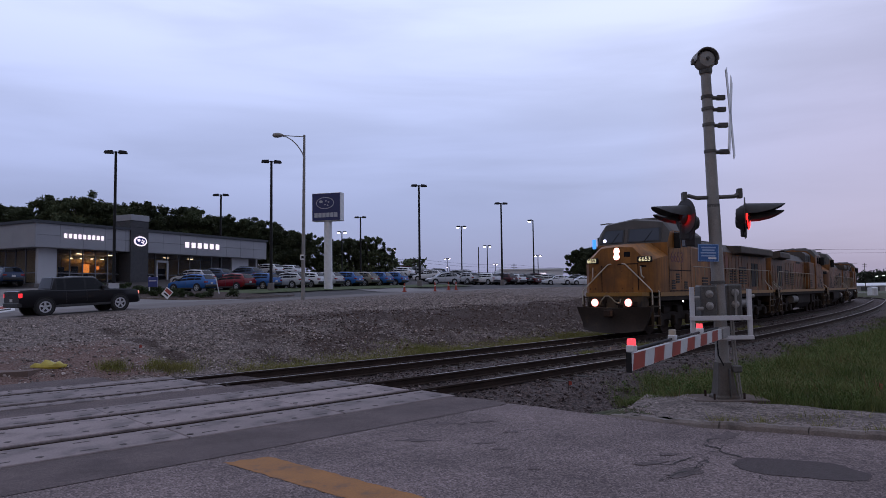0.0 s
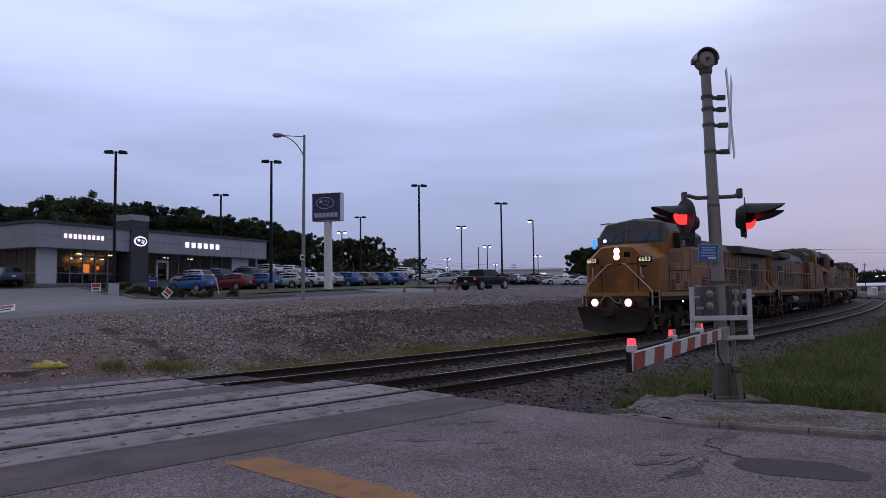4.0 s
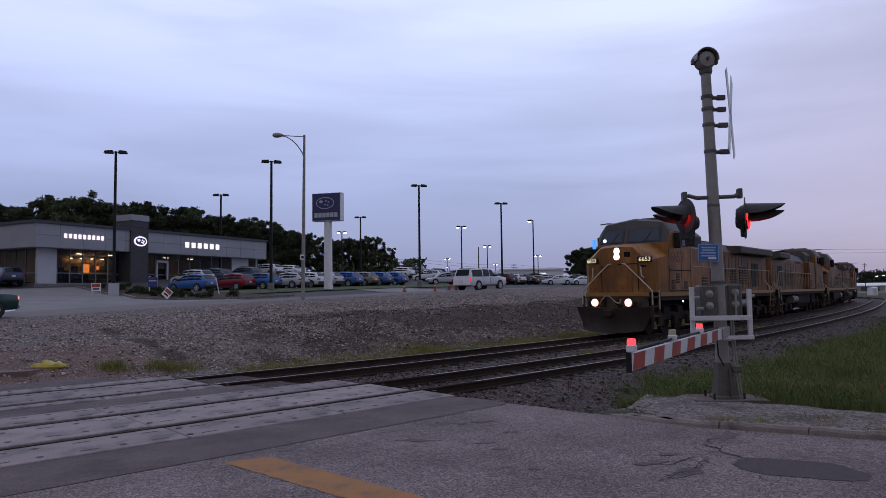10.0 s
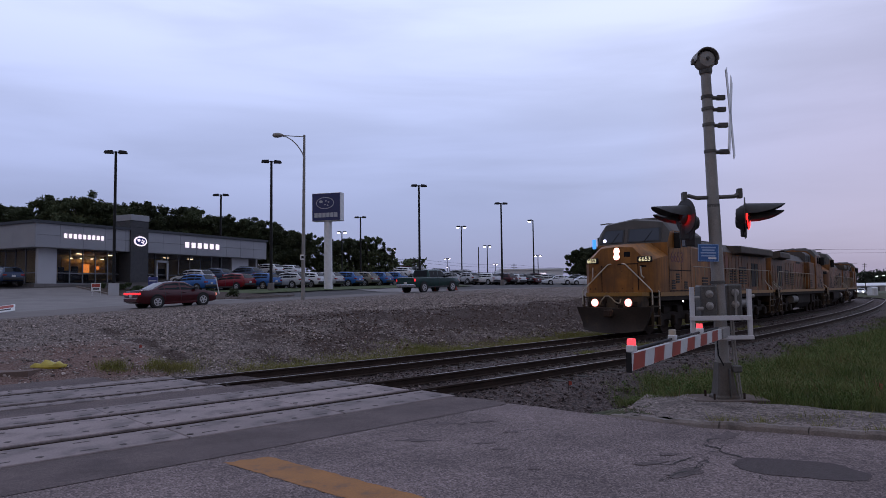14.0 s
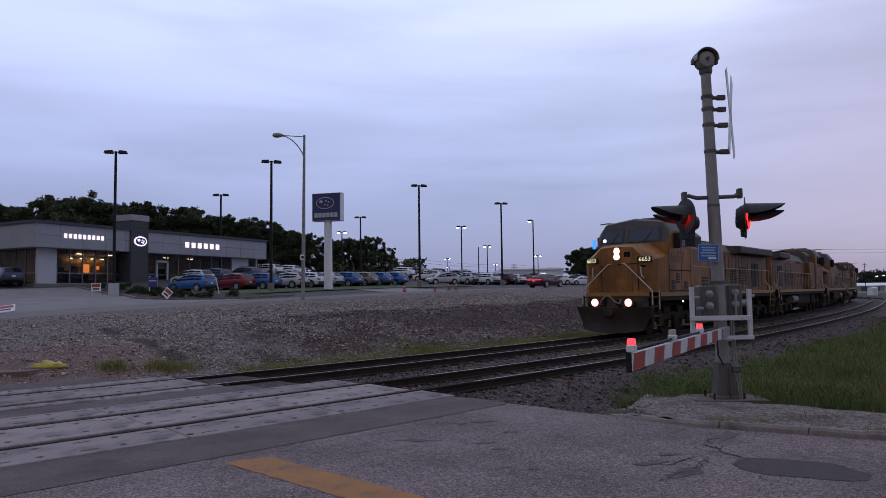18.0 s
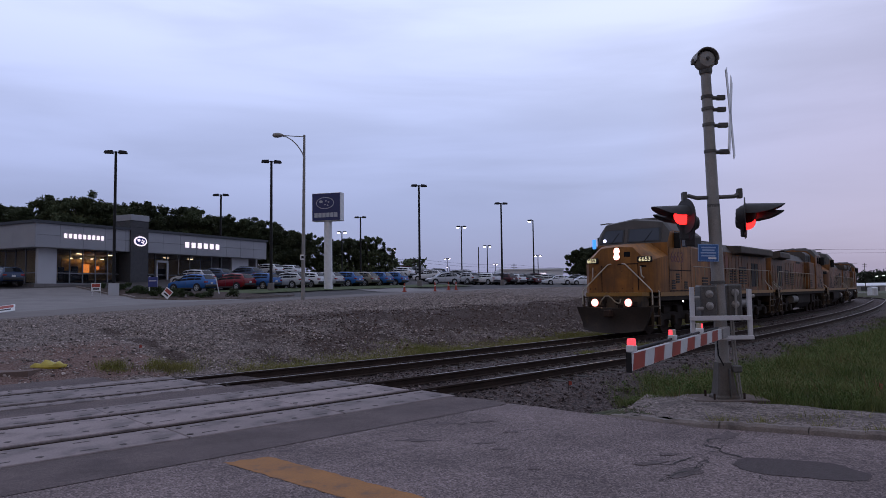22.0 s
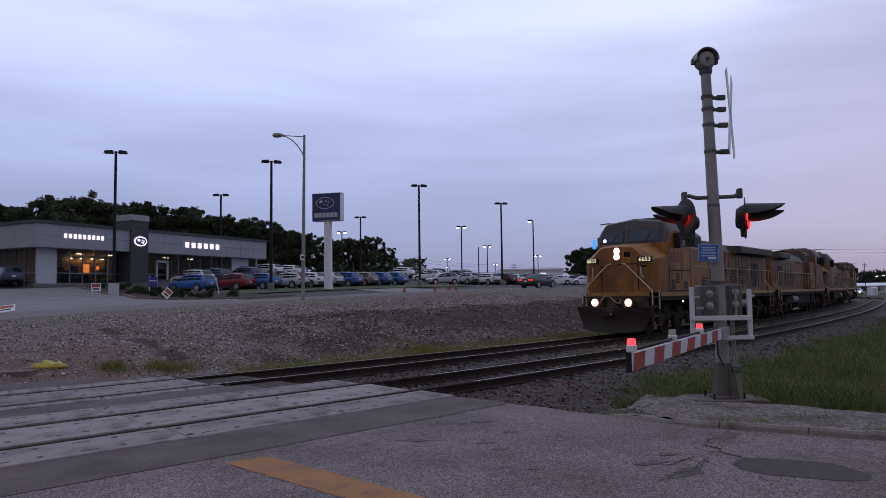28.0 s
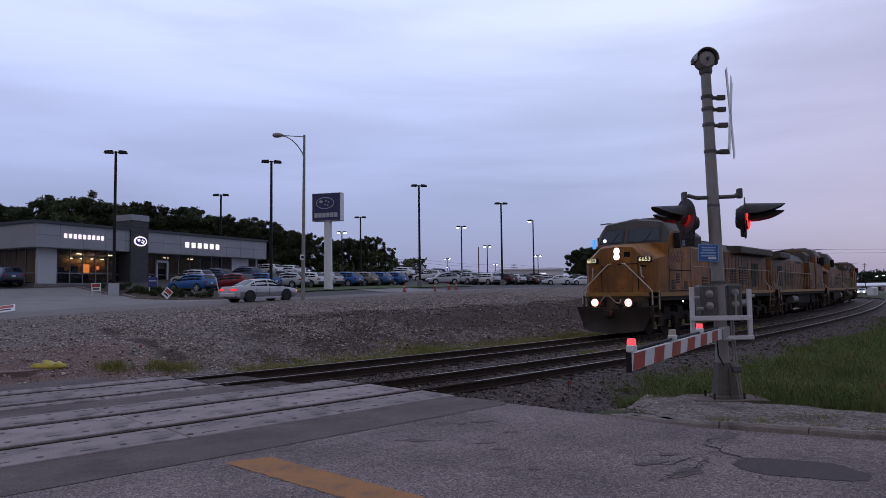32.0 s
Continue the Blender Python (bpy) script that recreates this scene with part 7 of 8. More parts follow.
M_SHOPWALL = surface("showroom_wall", (0.36, 0.28, 0.17), (0.26, 0.20, 0.12), 0.8, 0, 0.7, 9)
M_SHOPFLOOR = surface("showroom_floor", (0.12, 0.11, 0.10), (0.09, 0.085, 0.08), 0.3, 0, 0.8, 10)
M_SHOPLIGHT = glow("showroom_light", (1.0, 0.72, 0.44), 5.5)
M_SHOPSIGN = glow("amber_display", (1.0, 0.30, 0.06), 0.85)
M_LETTER = glow("lit_white_sign_shape", (1.0, 0.86, 0.98), 0.95)
M_LOGO_BLUE = surface("blue_sign_enamel", (0.030, 0.045, 0.20), (0.025, 0.038, 0.17), 0.4)
M_SIGN_NAVY = surface("navy_sign_face", (0.026, 0.034, 0.125), (0.021, 0.028, 0.105), 0.4)
M_SIGN_PALE = surface("pale_sign_shape", (0.44, 0.46, 0.50), (0.38, 0.40, 0.44), 0.5)

FLOOR_Z = 3.0
BLD_M = Matrix.Translation((-35.9, 60.0, FLOOR_Z)) @ Matrix.Rotation(math.atan2(0.893, 0.45), 4, "Z")
BLD = thing("dealership_building", "grey panel-clad car dealership with lit signs and a dark stone tower", "building", BLD_M)
HB, HT, LB, DB = 3.22, 5.47, 28.3, 16.0
BP = lambda name, bm, mat, label="", parent=None: part(name, bm, mat, parent or BLD, label)
bm = B()
box(bm, -0.8, LB + 0.4, -0.8, DB, -1.2, 0.0)
BP("plinth", bm, M_CONCRETE, "concrete base slab")
# fascia in panels round the front and the two ends
for i in range(13):
    x0, x1 = -0.8 + i * (LB + 1.2) / 13, -0.8 + (i + 1) * (LB + 1.2) / 13
    for z0, z1 in ((HB, HB + 1.08), (HB + 1.10, HT - 0.14)):
        bm = B()
        box(bm, x0 + 0.012, x1 - 0.012, -0.82, -0.62, z0, z1)
        BP("fascia_panel", bm, M_FASCIA, "grey metal fascia panel")
for side, x in ((0, -0.8), (1, LB + 0.2)):
    for i in range(5):
        y0 = -0.8 + i * 3.2
        bm = B()
        box(bm, x, x + 0.2, y0 + 0.012, y0 + 3.188, HB, HT - 0.14)
        BP("fascia_panel", bm, M_FASCIA)
bm = B()
box(bm, -0.95, LB + 0.55, -0.95, DB, HT - 0.14, HT + 0.12)
BP("roof", bm, M_COPING, "dark flat roof with coping")
bm = B()
box(bm, -0.6, LB + 0.2, -0.6, DB - 0.2, HB - 0.03, HB + 0.05)
BP("soffit", bm, M_PIER)
bm = B()
box(bm, 0.0, 1.75, 0.0, 0.35, 0.0, HB)
BP("corner_pier", bm, M_PIER, "pale panel corner pier")
bm = B()
box(bm, 23.6, 26.4, 0.0, 0.35, 0.0, HB)
BP("end_pier", bm, M_PIER, "pale panel pier")
bm = B()
box(bm, -0.4, LB, DB - 0.3, DB, 0, HT)
box(bm, LB - 0.3, LB, 0.3, DB, 0, HB)
BP("rear_wall", bm, M_PIER)
bm = B()
box(bm, 0.1, LB - 0.3, 8.0, 8.2, 0, HB)
BP("partition_wall", bm, M_SHOPWALL, "warm-lit showroom back wall")
bm = B()
box(bm, 0.1, LB - 0.3, 0.2, 8.0, 0.005, 0.03)
BP("showroom_floor", bm, M_SHOPFLOOR)
# glazing: front right and left of the tower, and the left end
def glazed(x0, x1, n, y=0.18, end=False):
    for i in range(n):
        a, b = x0 + (x1 - x0) * i / n, x0 + (x1 - x0) * (i + 1) / n
        w = B()
        if end:
            box(w, y - 0.01, y + 0.01, a + 0.04, b - 0.04, 0.08, HB - 0.05)
        else:
            box(w, a + 0.04, b - 0.04, y - 0.01, y + 0.01, 0.08, HB - 0.05)
        win = BP("window", w, M_SHOPGLASS, "tall shop window pane")
        win.visible_shadow = False
        w = B()
        if end:
            box(w, y - 0.06, y + 0.06, a - 0.035, a + 0.035, 0, HB)
            box(w, y - 0.05, y + 0.05, a + 0.035, b - 0.035, 0.95, 1.03)
            box(w, y - 0.05, y + 0.05, a + 0.035, b - 0.035, 0.0, 0.08)
        else:
            box(w, a - 0.035, a + 0.035, y - 0.06, y + 0.06, 0, HB)
            box(w, a + 0.035, b - 0.035, y - 0.05, y + 0.05, 0.95, 1.03)
            box(w, a + 0.035, b - 0.035, y - 0.05, y + 0.05, 0.0, 0.08)
        BP("window_frame", w, M_MULLION, "", win)


glazed(1.8, 8.35, 5)
glazed(11.05, 23.6, 8)
glazed(0.4, 8.0, 5, 0.12, True)
# entrance door frame
bm = B()
for x in (12.6, 14.0):
    box(bm, x, x + 0.16, -0.12, 0.1, 0, 2.5)
box(bm, 12.6, 14.16, -0.12, 0.1, 2.3, 2.5)
BP("entrance_frame", bm, M_PIER, "pale entrance door frame")
# tower
bm = B()
box(bm, 8.75, 10.85, -0.95, 1.5, -0.4, 6.35)
tw = BP("tower", bm, M_TOWER, "dark stone-clad entrance tower")
bm = B()
box(bm, 8.70, 10.90, -1.01, 1.55, 6.35, 6.95, 0.02)
BP("tower_cap", bm, M_FASCIA, "grey metal cap", tw)
for k in range(11):
    bm = B()
    z = -0.3 + k * 0.60
    box(bm, 8.76, 10.84, -0.975, -0.95, z, z + 0.56)
    BP("stone_course", bm, M_TOWER, "", tw)
# lit signs as plain shapes
def oval(bm, cx, cz, rx, rz, y0, y1, n=28):
    slab(bm, [(cx + rx * math.cos(2 * math.pi * i / n), y0, cz + rz * math.sin(2 * math.pi * i / n)) for i in range(n)], (0, y1 - y0, 0))


bm = B()
oval(bm, 9.85, 4.30, 0.76, 0.50, -1.05, -0.99)
em = BP("oval_emblem", bm, M_LETTER, "lit white oval emblem", tw)
bm = B()
oval(bm, 9.85, 4.30, 0.62, 0.37, -1.08, -1.051)
part("emblem_field", bm, M_LOGO_BLUE, BLD, "blue field of the emblem")
for dx, dz, r in ((-0.32, 0.12, 0.20), (0.2, 0.14, 0.10), (0.42, 0.02, 0.10), (0.12, -0.12, 0.10), (0.34, -0.2, 0.10)):
    bm = B()
    oval(bm, 9.85 + dx * 0.8, 4.3 + dz * 0.8, r * 0.85, r * 0.7, -1.11, -1.081, 10)
    part("emblem_mark", bm, M_LETTER, BLD)
# word signs: one plain glowing block for every character
for x0, x1, n, zc, hh in ((1.75, 5.95, 9, 4.34, 0.235), (15.6, 20.9, 6, 4.28, 0.33)):
    w = (x1 - x0) / n
    for i in range(n):
        bm = B()
        a, b = x0 + (i + 0.14) * w, x0 + (i + 0.76) * w
        box(bm, a, b, -0.90, -0.83, zc - hh * 0.88, zc + hh * 0.88, 0.04)
        BP("sign_block", bm, M_LETTER, "lit white sign character as a plain shape")
# added wall that keeps the showroom glow out of the end glazing
bm = B()
box(bm, 1.45, 1.60, 0.6, 8.0, 0.0, HB - 0.1)
BP("partition_wall", bm, M_SHOPWALL, "brown partition added to close off the end glazing")
# showroom: ceiling lights, display, counter, furniture
for x in np.arange(4.2, 23, 3.6):
    for y in (5.4,):
        bm = B()
        box(bm, x - 0.34, x + 0.34, y - 0.10, y + 0.10, HB - 0.08, HB - 0.04)
        BP("ceiling_light", bm, M_SHOPLIGHT, "warm lit ceiling light")
# amber screen, then a panel that glows in place of the yellow-lit wall
for x0, x1, z0, z1, mt, nm in ((9.75, 10.45, 1.35, 2.25, M_SHOPSIGN, "display_screen"), (11.3, 11.6, 1.7, 2.05, M_SHOPSIGN, "display_screen")):
    bm = B()
    box(bm, x0, x1, 7.60, 7.69, z0, z1)
    BP(nm, bm, mt, "warm glowing wall panel")
# warm lamplight on the back wall, put into an ochre panel
M_WARMWALL = surface("ochre_display_wall", (0.62, 0.36, 0.11), (0.52, 0.29, 0.09), 0.8, 0, 0.8, 9)
bm = B()
box(bm, 7.4, 12.4, 7.70, 7.84, 1.25, 2.75, 0.02)
BP("display_wall", bm, M_WARMWALL, "ochre panel painting the lamplit wall behind the screens")
# glowing blocks added only to brighten the wall panel below
for x in (8.2, 9.4, 10.6, 11.8):
    bm = B()
    box(bm, x - 0.12, x + 0.12, 7.30, 7.50, 2.78, 2.84)
    BP("spot_lamp", bm, M_SHOPLIGHT, "warm glowing block added to brighten the wall panel")
for x0, x1, y0, z0, z1 in ((5.4, 6.0, 5.2, 0.03, 1.75), (7.2, 7.9, 5.8, 0.03, 1.9), (3.4, 4.2, 6.5, 0.03, 2.0), (13.5, 14.2, 5.0, 0.03, 1.7), (17.5, 18.6, 5.5, 0.03, 1.9), (21.0, 21.8, 4.5, 0.03, 1.8)):
    bm = B()
    box(bm, x0, x1, y0, y0 + 0.12, z0, z1, 0.02)
    BP("display_stand", bm, M_TRIM, "dark display stand")
for x0, x1, y0, h in ((2.2, 3.6, 3.0, 1.05), (4.3, 5.0, 2.2, 1.3), (6.2, 7.8, 4.0, 1.0), (15.0, 17.5, 4.0, 1.1), (19.0, 20.2, 3.0, 1.2)):
    bm = B()
    box(bm, x0, x1, y0, y0 + 0.7, 0.03, h, 0.03)
    BP("counter", bm, M_TRIM, "dark showroom counter")


# ---------- poles ----------
def pole_base(p, z, r0=0.3, h=0.75):
    bm = B()
    lathe(bm, [(r0, -0.3), (r0, h - 0.05), (r0 - 0.05, h)], 14)
    return part("concrete_footing", bm, M_CONCRETE, p, "round concrete footing")


def lot_pole(x, y, ztop, heads, lit=False, turn=0.0, r=0.125, foot=True):
    z = gz(x, y)
    p = thing("lot_light_pole", "tall " + ("pole with glowing twin lamp heads" if lit else "black pole with unlit flat lamp heads") + " in the car lot", "street lamp", Matrix.Translation((x, y, z)) @ Matrix.Rotation(radians(turn), 4, "Z"), "lot light poles")
    h = ztop - z
    if foot:
        pole_base(p, z)
    bm = B()
    tube(bm, (0, 0, -0.6), (0, 0, h), r * 1.15, r * 0.85, 10)
    part("pole", bm, M_BLACK, p, "", None, True)
    for sx in ((-1, 1) if heads == 2 else (-1,)):
        bm = B()
        box(bm, min(0, sx * 0.35), max(0, sx * 0.35), -0.04, 0.04, h - 0.10, h - 0.03)
        part("arm", bm, M_BLACK, p)
        bm = B()
        loft(bm, [[(sx * 0.22, -0.22, h - 0.20), (sx * 0.22, 0.22, h - 0.20), (sx * 0.26, 0.18, h + 0.08), (sx * 0.26, -0.18, h + 0.08)], [(sx * 0.92, -0.24, h - 0.18), (sx * 0.92, 0.24, h - 0.18), (sx * 0.84, 0.16, h + 0.04), (sx * 0.84, -0.16, h + 0.04)]])
        hd = part("lamp_head", bm, M_BLACK, p, "flat lamp head")
        if lit:
            bm = B()
            lathe(bm, [(0.02, -0.44), (0.17, -0.40), (0.26, -0.30), (0.24, -0.19), (0.16, -0.15)], 12, "z", (sx * 0.62, 0, h))
            part("lamp_glass", bm, M_LOTLAMP, hd, "glowing pale lamp glass")
    return p


M_LOTLAMP = glow("lit_lot_lamp", (1.0, 0.86, 0.96), 6.0)
for x, y, zt, turn in ((-27.7, 57.0, 14.1, 10), (-26.3, 80.0, 13.7, 4), (-15.75, 62.0, 14.1, 20), (-12.66, 104.0, 13.5, 0), (-2.64, 76.0, 13.9, 15), (7.9, 91.0, 13.7, 10)):
    lot_pole(x, y, zt, 2, False, turn)
for x, y, zt, hd in ((-34.6, 150, 11.9, 2), (-19.4, 130, 13.6, 2), (-11.3, 150, 11.5, 2), (1.2, 200, 11.6, 2), (2.03, 230, 10.2, 1), (3.3, 120, 13.4, 2), (9.8, 150, 11.9, 2), (18.5, 240, 11.4, 2), (14.7, 110, 13.3, 1), (23.8, 170, 10.7, 2)):
    lot_pole(x, y, zt, hd, True, 8, 0.11, False)

# street lamp by the gravel shoulder
x, y = -9.1, 44.0
z = gz(x, y)
SL = thing("street_lamp", "tall galvanized street lamp with a curved arm, unlit", "street lamp", Matrix.Translation((x, y, z)))
H = 12.25 - z
bm = B()
tube(bm, (0, 0, -0.2), (0.08, 0, H), 0.135, 0.075, 14)
part("pole", bm, M_GALV, SL, "grey galvanized pole", None, True)
bm = B()
pts = [(0.07 - 1.55 * t, 0.0, H - 1.55 + 1.52 * math.sin(t * math.pi / 2) ** 0.7) for t in (0, 0.06, 0.15, 0.3, 0.5, 0.75, 1.0)]
pipe(bm, pts, 0.035, 8)
part("arm", bm, M_GALV, SL, "", None, True)
bm = B()
pipe(bm, [(0.07, 0, H - 0.12), (-0.55, 0, H - 0.08), (-1.5, 0, H + 0.0)], 0.03, 8)
part("arm_brace", bm, M_GALV, SL)
bm = B()
lathe(bm, [(0.05, 0.15), (0.12, 0.02), (0.17, -0.25), (0.14, -0.48), (0.04, -0.56)], 14, "x", (-1.45, 0, H + 0.0))
part("lamp_head", bm, M_GALV, SL, "oval cobra lamp head", None, True)
for zz, h in ((2.75, 0.36),):
    bm = B()
    box(bm, -0.16, 0.10, -0.16, -0.14, zz - 0.17, zz + 0.17, 0.01)
    pl = part("notice_plate", bm, M_WHITE, SL, "small square plate on the pole")
    bm = B()
    box(bm, -0.09, 0.09, -0.165, -0.161, zz - 0.08, zz + 0.08)
    part("dark_mark", bm, M_BLACK, pl)

# dealer's pylon sign
x, y = -11.2, 66.0
z = gz(x, y)
PY = thing("pylon_sign", "tall navy dealer sign on a thick white post", "sign", Matrix.Translation((x, y, z)) @ Matrix.Rotation(radians(-16), 4, "Z"))
bm = B()
tube(bm, (0, 0, -0.3), (0, 0, 11.0 - z), 0.42, 0.36, 18)
part("post", bm, M_WHITE, PY, "round white post", None, True)
zb, zt = 8.85 - z, 11.6 - z
bm = B()
box(bm, -1.52, 1.52, -0.42, 0.42, zb, zt, 0.03)
cabn = part("sign_cabinet", bm, M_WHITE, PY, "deep white-edged sign box")
bm = B()
box(bm, -1.46, 1.46, -0.455, -0.421, zb + 0.06, zt - 0.06)
part("sign_face", bm, M_SIGN_NAVY, PY, "dark navy sign face")
bm = B()
oval(bm, -0.1, zb + 1.75, 0.95, 0.58, -0.475, -0.456)
part("oval_ring", bm, M_SIGN_PALE, PY, "pale oval ring")
bm = B()
oval(bm, -0.1, zb + 1.75, 0.88, 0.51, -0.49, -0.476)
part("oval_field", bm, M_SIGN_NAVY, PY)
for dx, dz, r in ((-0.42, 0.14, 0.20), (0.10, 0.20, 0.10), (0.38, 0.08, 0.10), (0.02, -0.16, 0.09), (0.30, -0.22, 0.09)):
    bm = B()
    oval(bm, -0.1 + dx, zb + 1.75 + dz, r, r * 0.7, -0.505, -0.491, 8)
    part("oval_mark", bm, M_SIGN_PALE, PY)
for i in range(6):
    bm = B()
    a = -1.26 + i * 0.42
    box(bm, a + 0.03, a + 0.37, -0.475, -0.456, zb + 0.36, zb + 0.80)
    part("sign_block", bm, M_SIGN_PALE, PY, "pale sign character as a plain block")


# ---------- strips of lawn, driveway, planting bed ----------
BED_B = (7.6, 8.5, 11.0, 13.6, 17.0, 21.6, 27.6)
BED_L = (8.6, 7.1, 4.3, 3.1, 3.9, 4.6, 4.8)
bed_l = lambda b: float(np.interp(b, BED_B, BED_L))
bed_r = lambda b: float(np.interp(b, (8.5, 15.0, 22.0, 27.6), (13.4, 12.0, 9.6, 5.4)))
ribbon("driveway", np.linspace(0, 1, 26), np.arange(7.2, 28.1, 0.8), lambda t, b: road_at(-16.0 + (bed_l(b) + 15.9) * t, b), M_CONCRETE, "pale concrete driveway into the car lot", "driveway", 0.040, 0.035)
ribbon("planting_bed", np.linspace(0, 1, 16), np.arange(8.5, 27.7, 0.6), lambda t, b: road_at(bed_l(b) + (bed_r(b) - bed_l(b)) * t, b), M_MULCH, "dark mulch planting bed", "planting bed", 0.11)
ribbon("lawn_strip", np.arange(0, 1.001, 0.02), np.arange(13.2, 19.3, 0.6), lambda t, b: road_at(bed_r(b) + 0.1 + (44.0 - bed_r(b)) * t, b), M_LAWN, "green mown lawn strip before the parked cars", "lawn", 0.09)


def kerb_line(name, pts, label):
    k = thing(name, label, "kerb", kind="structure")
    for (u0, b0), (u1, b1) in zip(pts, pts[1:]):
        bm = B()
        rings = []
        for t in (0, 0.5, 1):
            x, y = road_at(u0 + (u1 - u0) * t, b0 + (b1 - b0) * t)
            d = np.array(road_at(u1, b1)) - np.array(road_at(u0, b0))
            n = np.array((-d[1], d[0])) / np.hypot(*d) * 0.1
            zz = gz(x, y)
            rings.append([(x - n[0], y - n[1], zz - 0.1), (x - n[0], y - n[1], zz + 0.16), (x + n[0], y + n[1], zz + 0.16), (x + n[0], y + n[1], zz - 0.1)])
        loft(bm, rings)
        part("kerb_stone", bm, M_KERB, k)


kerb_line("bed_kerb", [(4.8, 27.8), (4.6, 21.6), (3.9, 17.0), (3.1, 13.6), (4.3, 11.0), (7.1, 8.4), (10.0, 8.1), (13.4, 8.4)], "pale concrete kerb round the planting bed")


# ---------- trees and shrubs ----------
def leaf_cloud(centres, rnd, per, size):
    verts, faces = [], []
    for (cx, cy, cz), r in centres:
        for _ in range(per):
            d = Vector((rnd.gauss(0, 1), rnd.gauss(0, 1), rnd.gauss(0, 0.8)))
            d = d.normalized() * r * rnd.uniform(0.30, 1.06)
            p = Vector((cx, cy, cz)) + d
            a = Vector((rnd.gauss(0, 1), rnd.gauss(0, 1), rnd.gauss(0, 1))).normalized() * size * rnd.uniform(0.6, 1.5)
            b = a.cross(Vector((rnd.gauss(0, 1), rnd.gauss(0, 1), rnd.gauss(0, 1)))).normalized() * size * rnd.uniform(0.5, 1.0)
            n = len(verts)
            verts += [tuple(p - a), tuple(p + b), tuple(p + a), tuple(p - b)]
            faces.append((n, n + 1, n + 2, n + 3))
    return verts, faces


def tree(seed, h, spread_, label, m, per=85, leaf=0.20, dense=1.0):
    rnd = random.Random(seed)
    t = thing("tree", label, "tree", m, "trees")
    bm = B()
    rings, x, y = [], 0.0, 0.0
    for k in range(7):
        zz = h * 0.72 * k / 6
        r = (0.26 + 0.012 * h) * (1 - 0.13 * k)
        x, y = x + rnd.uniform(-0.15, 0.15), y + rnd.uniform(-0.15, 0.15)
        rings.append([(x + r * math.cos(a * math.pi / 4), y + r * math.sin(a * math.pi / 4), zz - 0.3) for a in range(8)])
    loft(bm, rings)
    part("trunk", bm, M_BARK, t, "dark trunk", None, True)
    centres = []
    for k in range(int(30 * dense)):
        a = k * 2.4 + rnd.uniform(-0.5, 0.5)
        f = rnd.uniform(0.30, 0.95)
        zz = h * f
        w = spread_ * (1 - ((f - 0.58) / 0.50) ** 2) ** 0.5 * rnd.uniform(0.30, 1.05)
        c = Vector((x + w * math.cos(a), y + w * math.sin(a), zz))
        r = h * rnd.uniform(0.055, 0.095)
        # every bough carries a few pads of leaves of its own
        for j in range(4):
            d = Vector((rnd.gauss(0, 0.75), rnd.gauss(0, 0.75), rnd.gauss(0.1, 0.42))) * r * (j > 0)
            centres.append((tuple(c + d), r * (0.9 if j == 0 else rnd.uniform(0.35, 0.62))))
        if k % 4 == 0:
            bm = B()
            tube(bm, (x * 0.5, y * 0.5, max(zz - h * 0.2, h * 0.2)), c, 0.09, 0.03, 5)
            part("limb", bm, M_BARK, t)
    verts, faces = leaf_cloud(centres, rnd, per, leaf)
    me = bpy.data.meshes.new("crown")
    me.from_pydata(verts, [], faces)
    me.materials.append(M_LEAF)
    o = new("crown", me)
    o.parent = t
    o["label"] = "dark uneven leafy crown"
    return t


# leafy weeds low in the grass by the signal
rnd = random.Random(61)
pts = field_points(rnd, 2600)
P_ = np.array([q[:2] for q in pts])
Z_ = lie_z(P_[:, 0], P_[:, 1])
cents = []
for (x, y, k), z in zip(pts, Z_.tolist()):
    big = noise.noise(Vector((x * 0.8, y * 0.8, 21)))
    r = rnd.uniform(0.07, 0.15) * k * (1.0 + 0.9 * max(0.0, big))
    cents.append(((x, y, z + r * rnd.uniform(0.6, 1.6) * (1 + max(0.0, big))), r))
v_, f_ = leaf_cloud(cents, rnd, 50, 0.014)
me = bpy.data.meshes.new("leafy_weeds")
me.from_pydata(v_, [], f_)
me.materials.append(M_WEED)
tagged(new("leafy_weeds", me), "soft low clumps of small-leaved green weeds", "weeds", "", "stuff")


def seed_points(rnd2, n):
    return [q for q in field_points(rnd2, n * 3) if noise.noise(Vector((q[0] * 0.45, q[1] * 0.45, 11))) > 0.08]


grass_tufts("seed_heads", 600, seed_points, 0.40, M_SEED, "thin reddish-brown dry seed stalks among the grass", 63, 9, 0.2)

LABEL_T = "dark leafy tree in the wood behind the dealership"
protos = [tree(100 + i, 14.0, 4.0 + 0.25 * (i % 3), LABEL_T, pose(-300 - 10 * i, -300, -3), 230, 0.145) for i in range(6)]
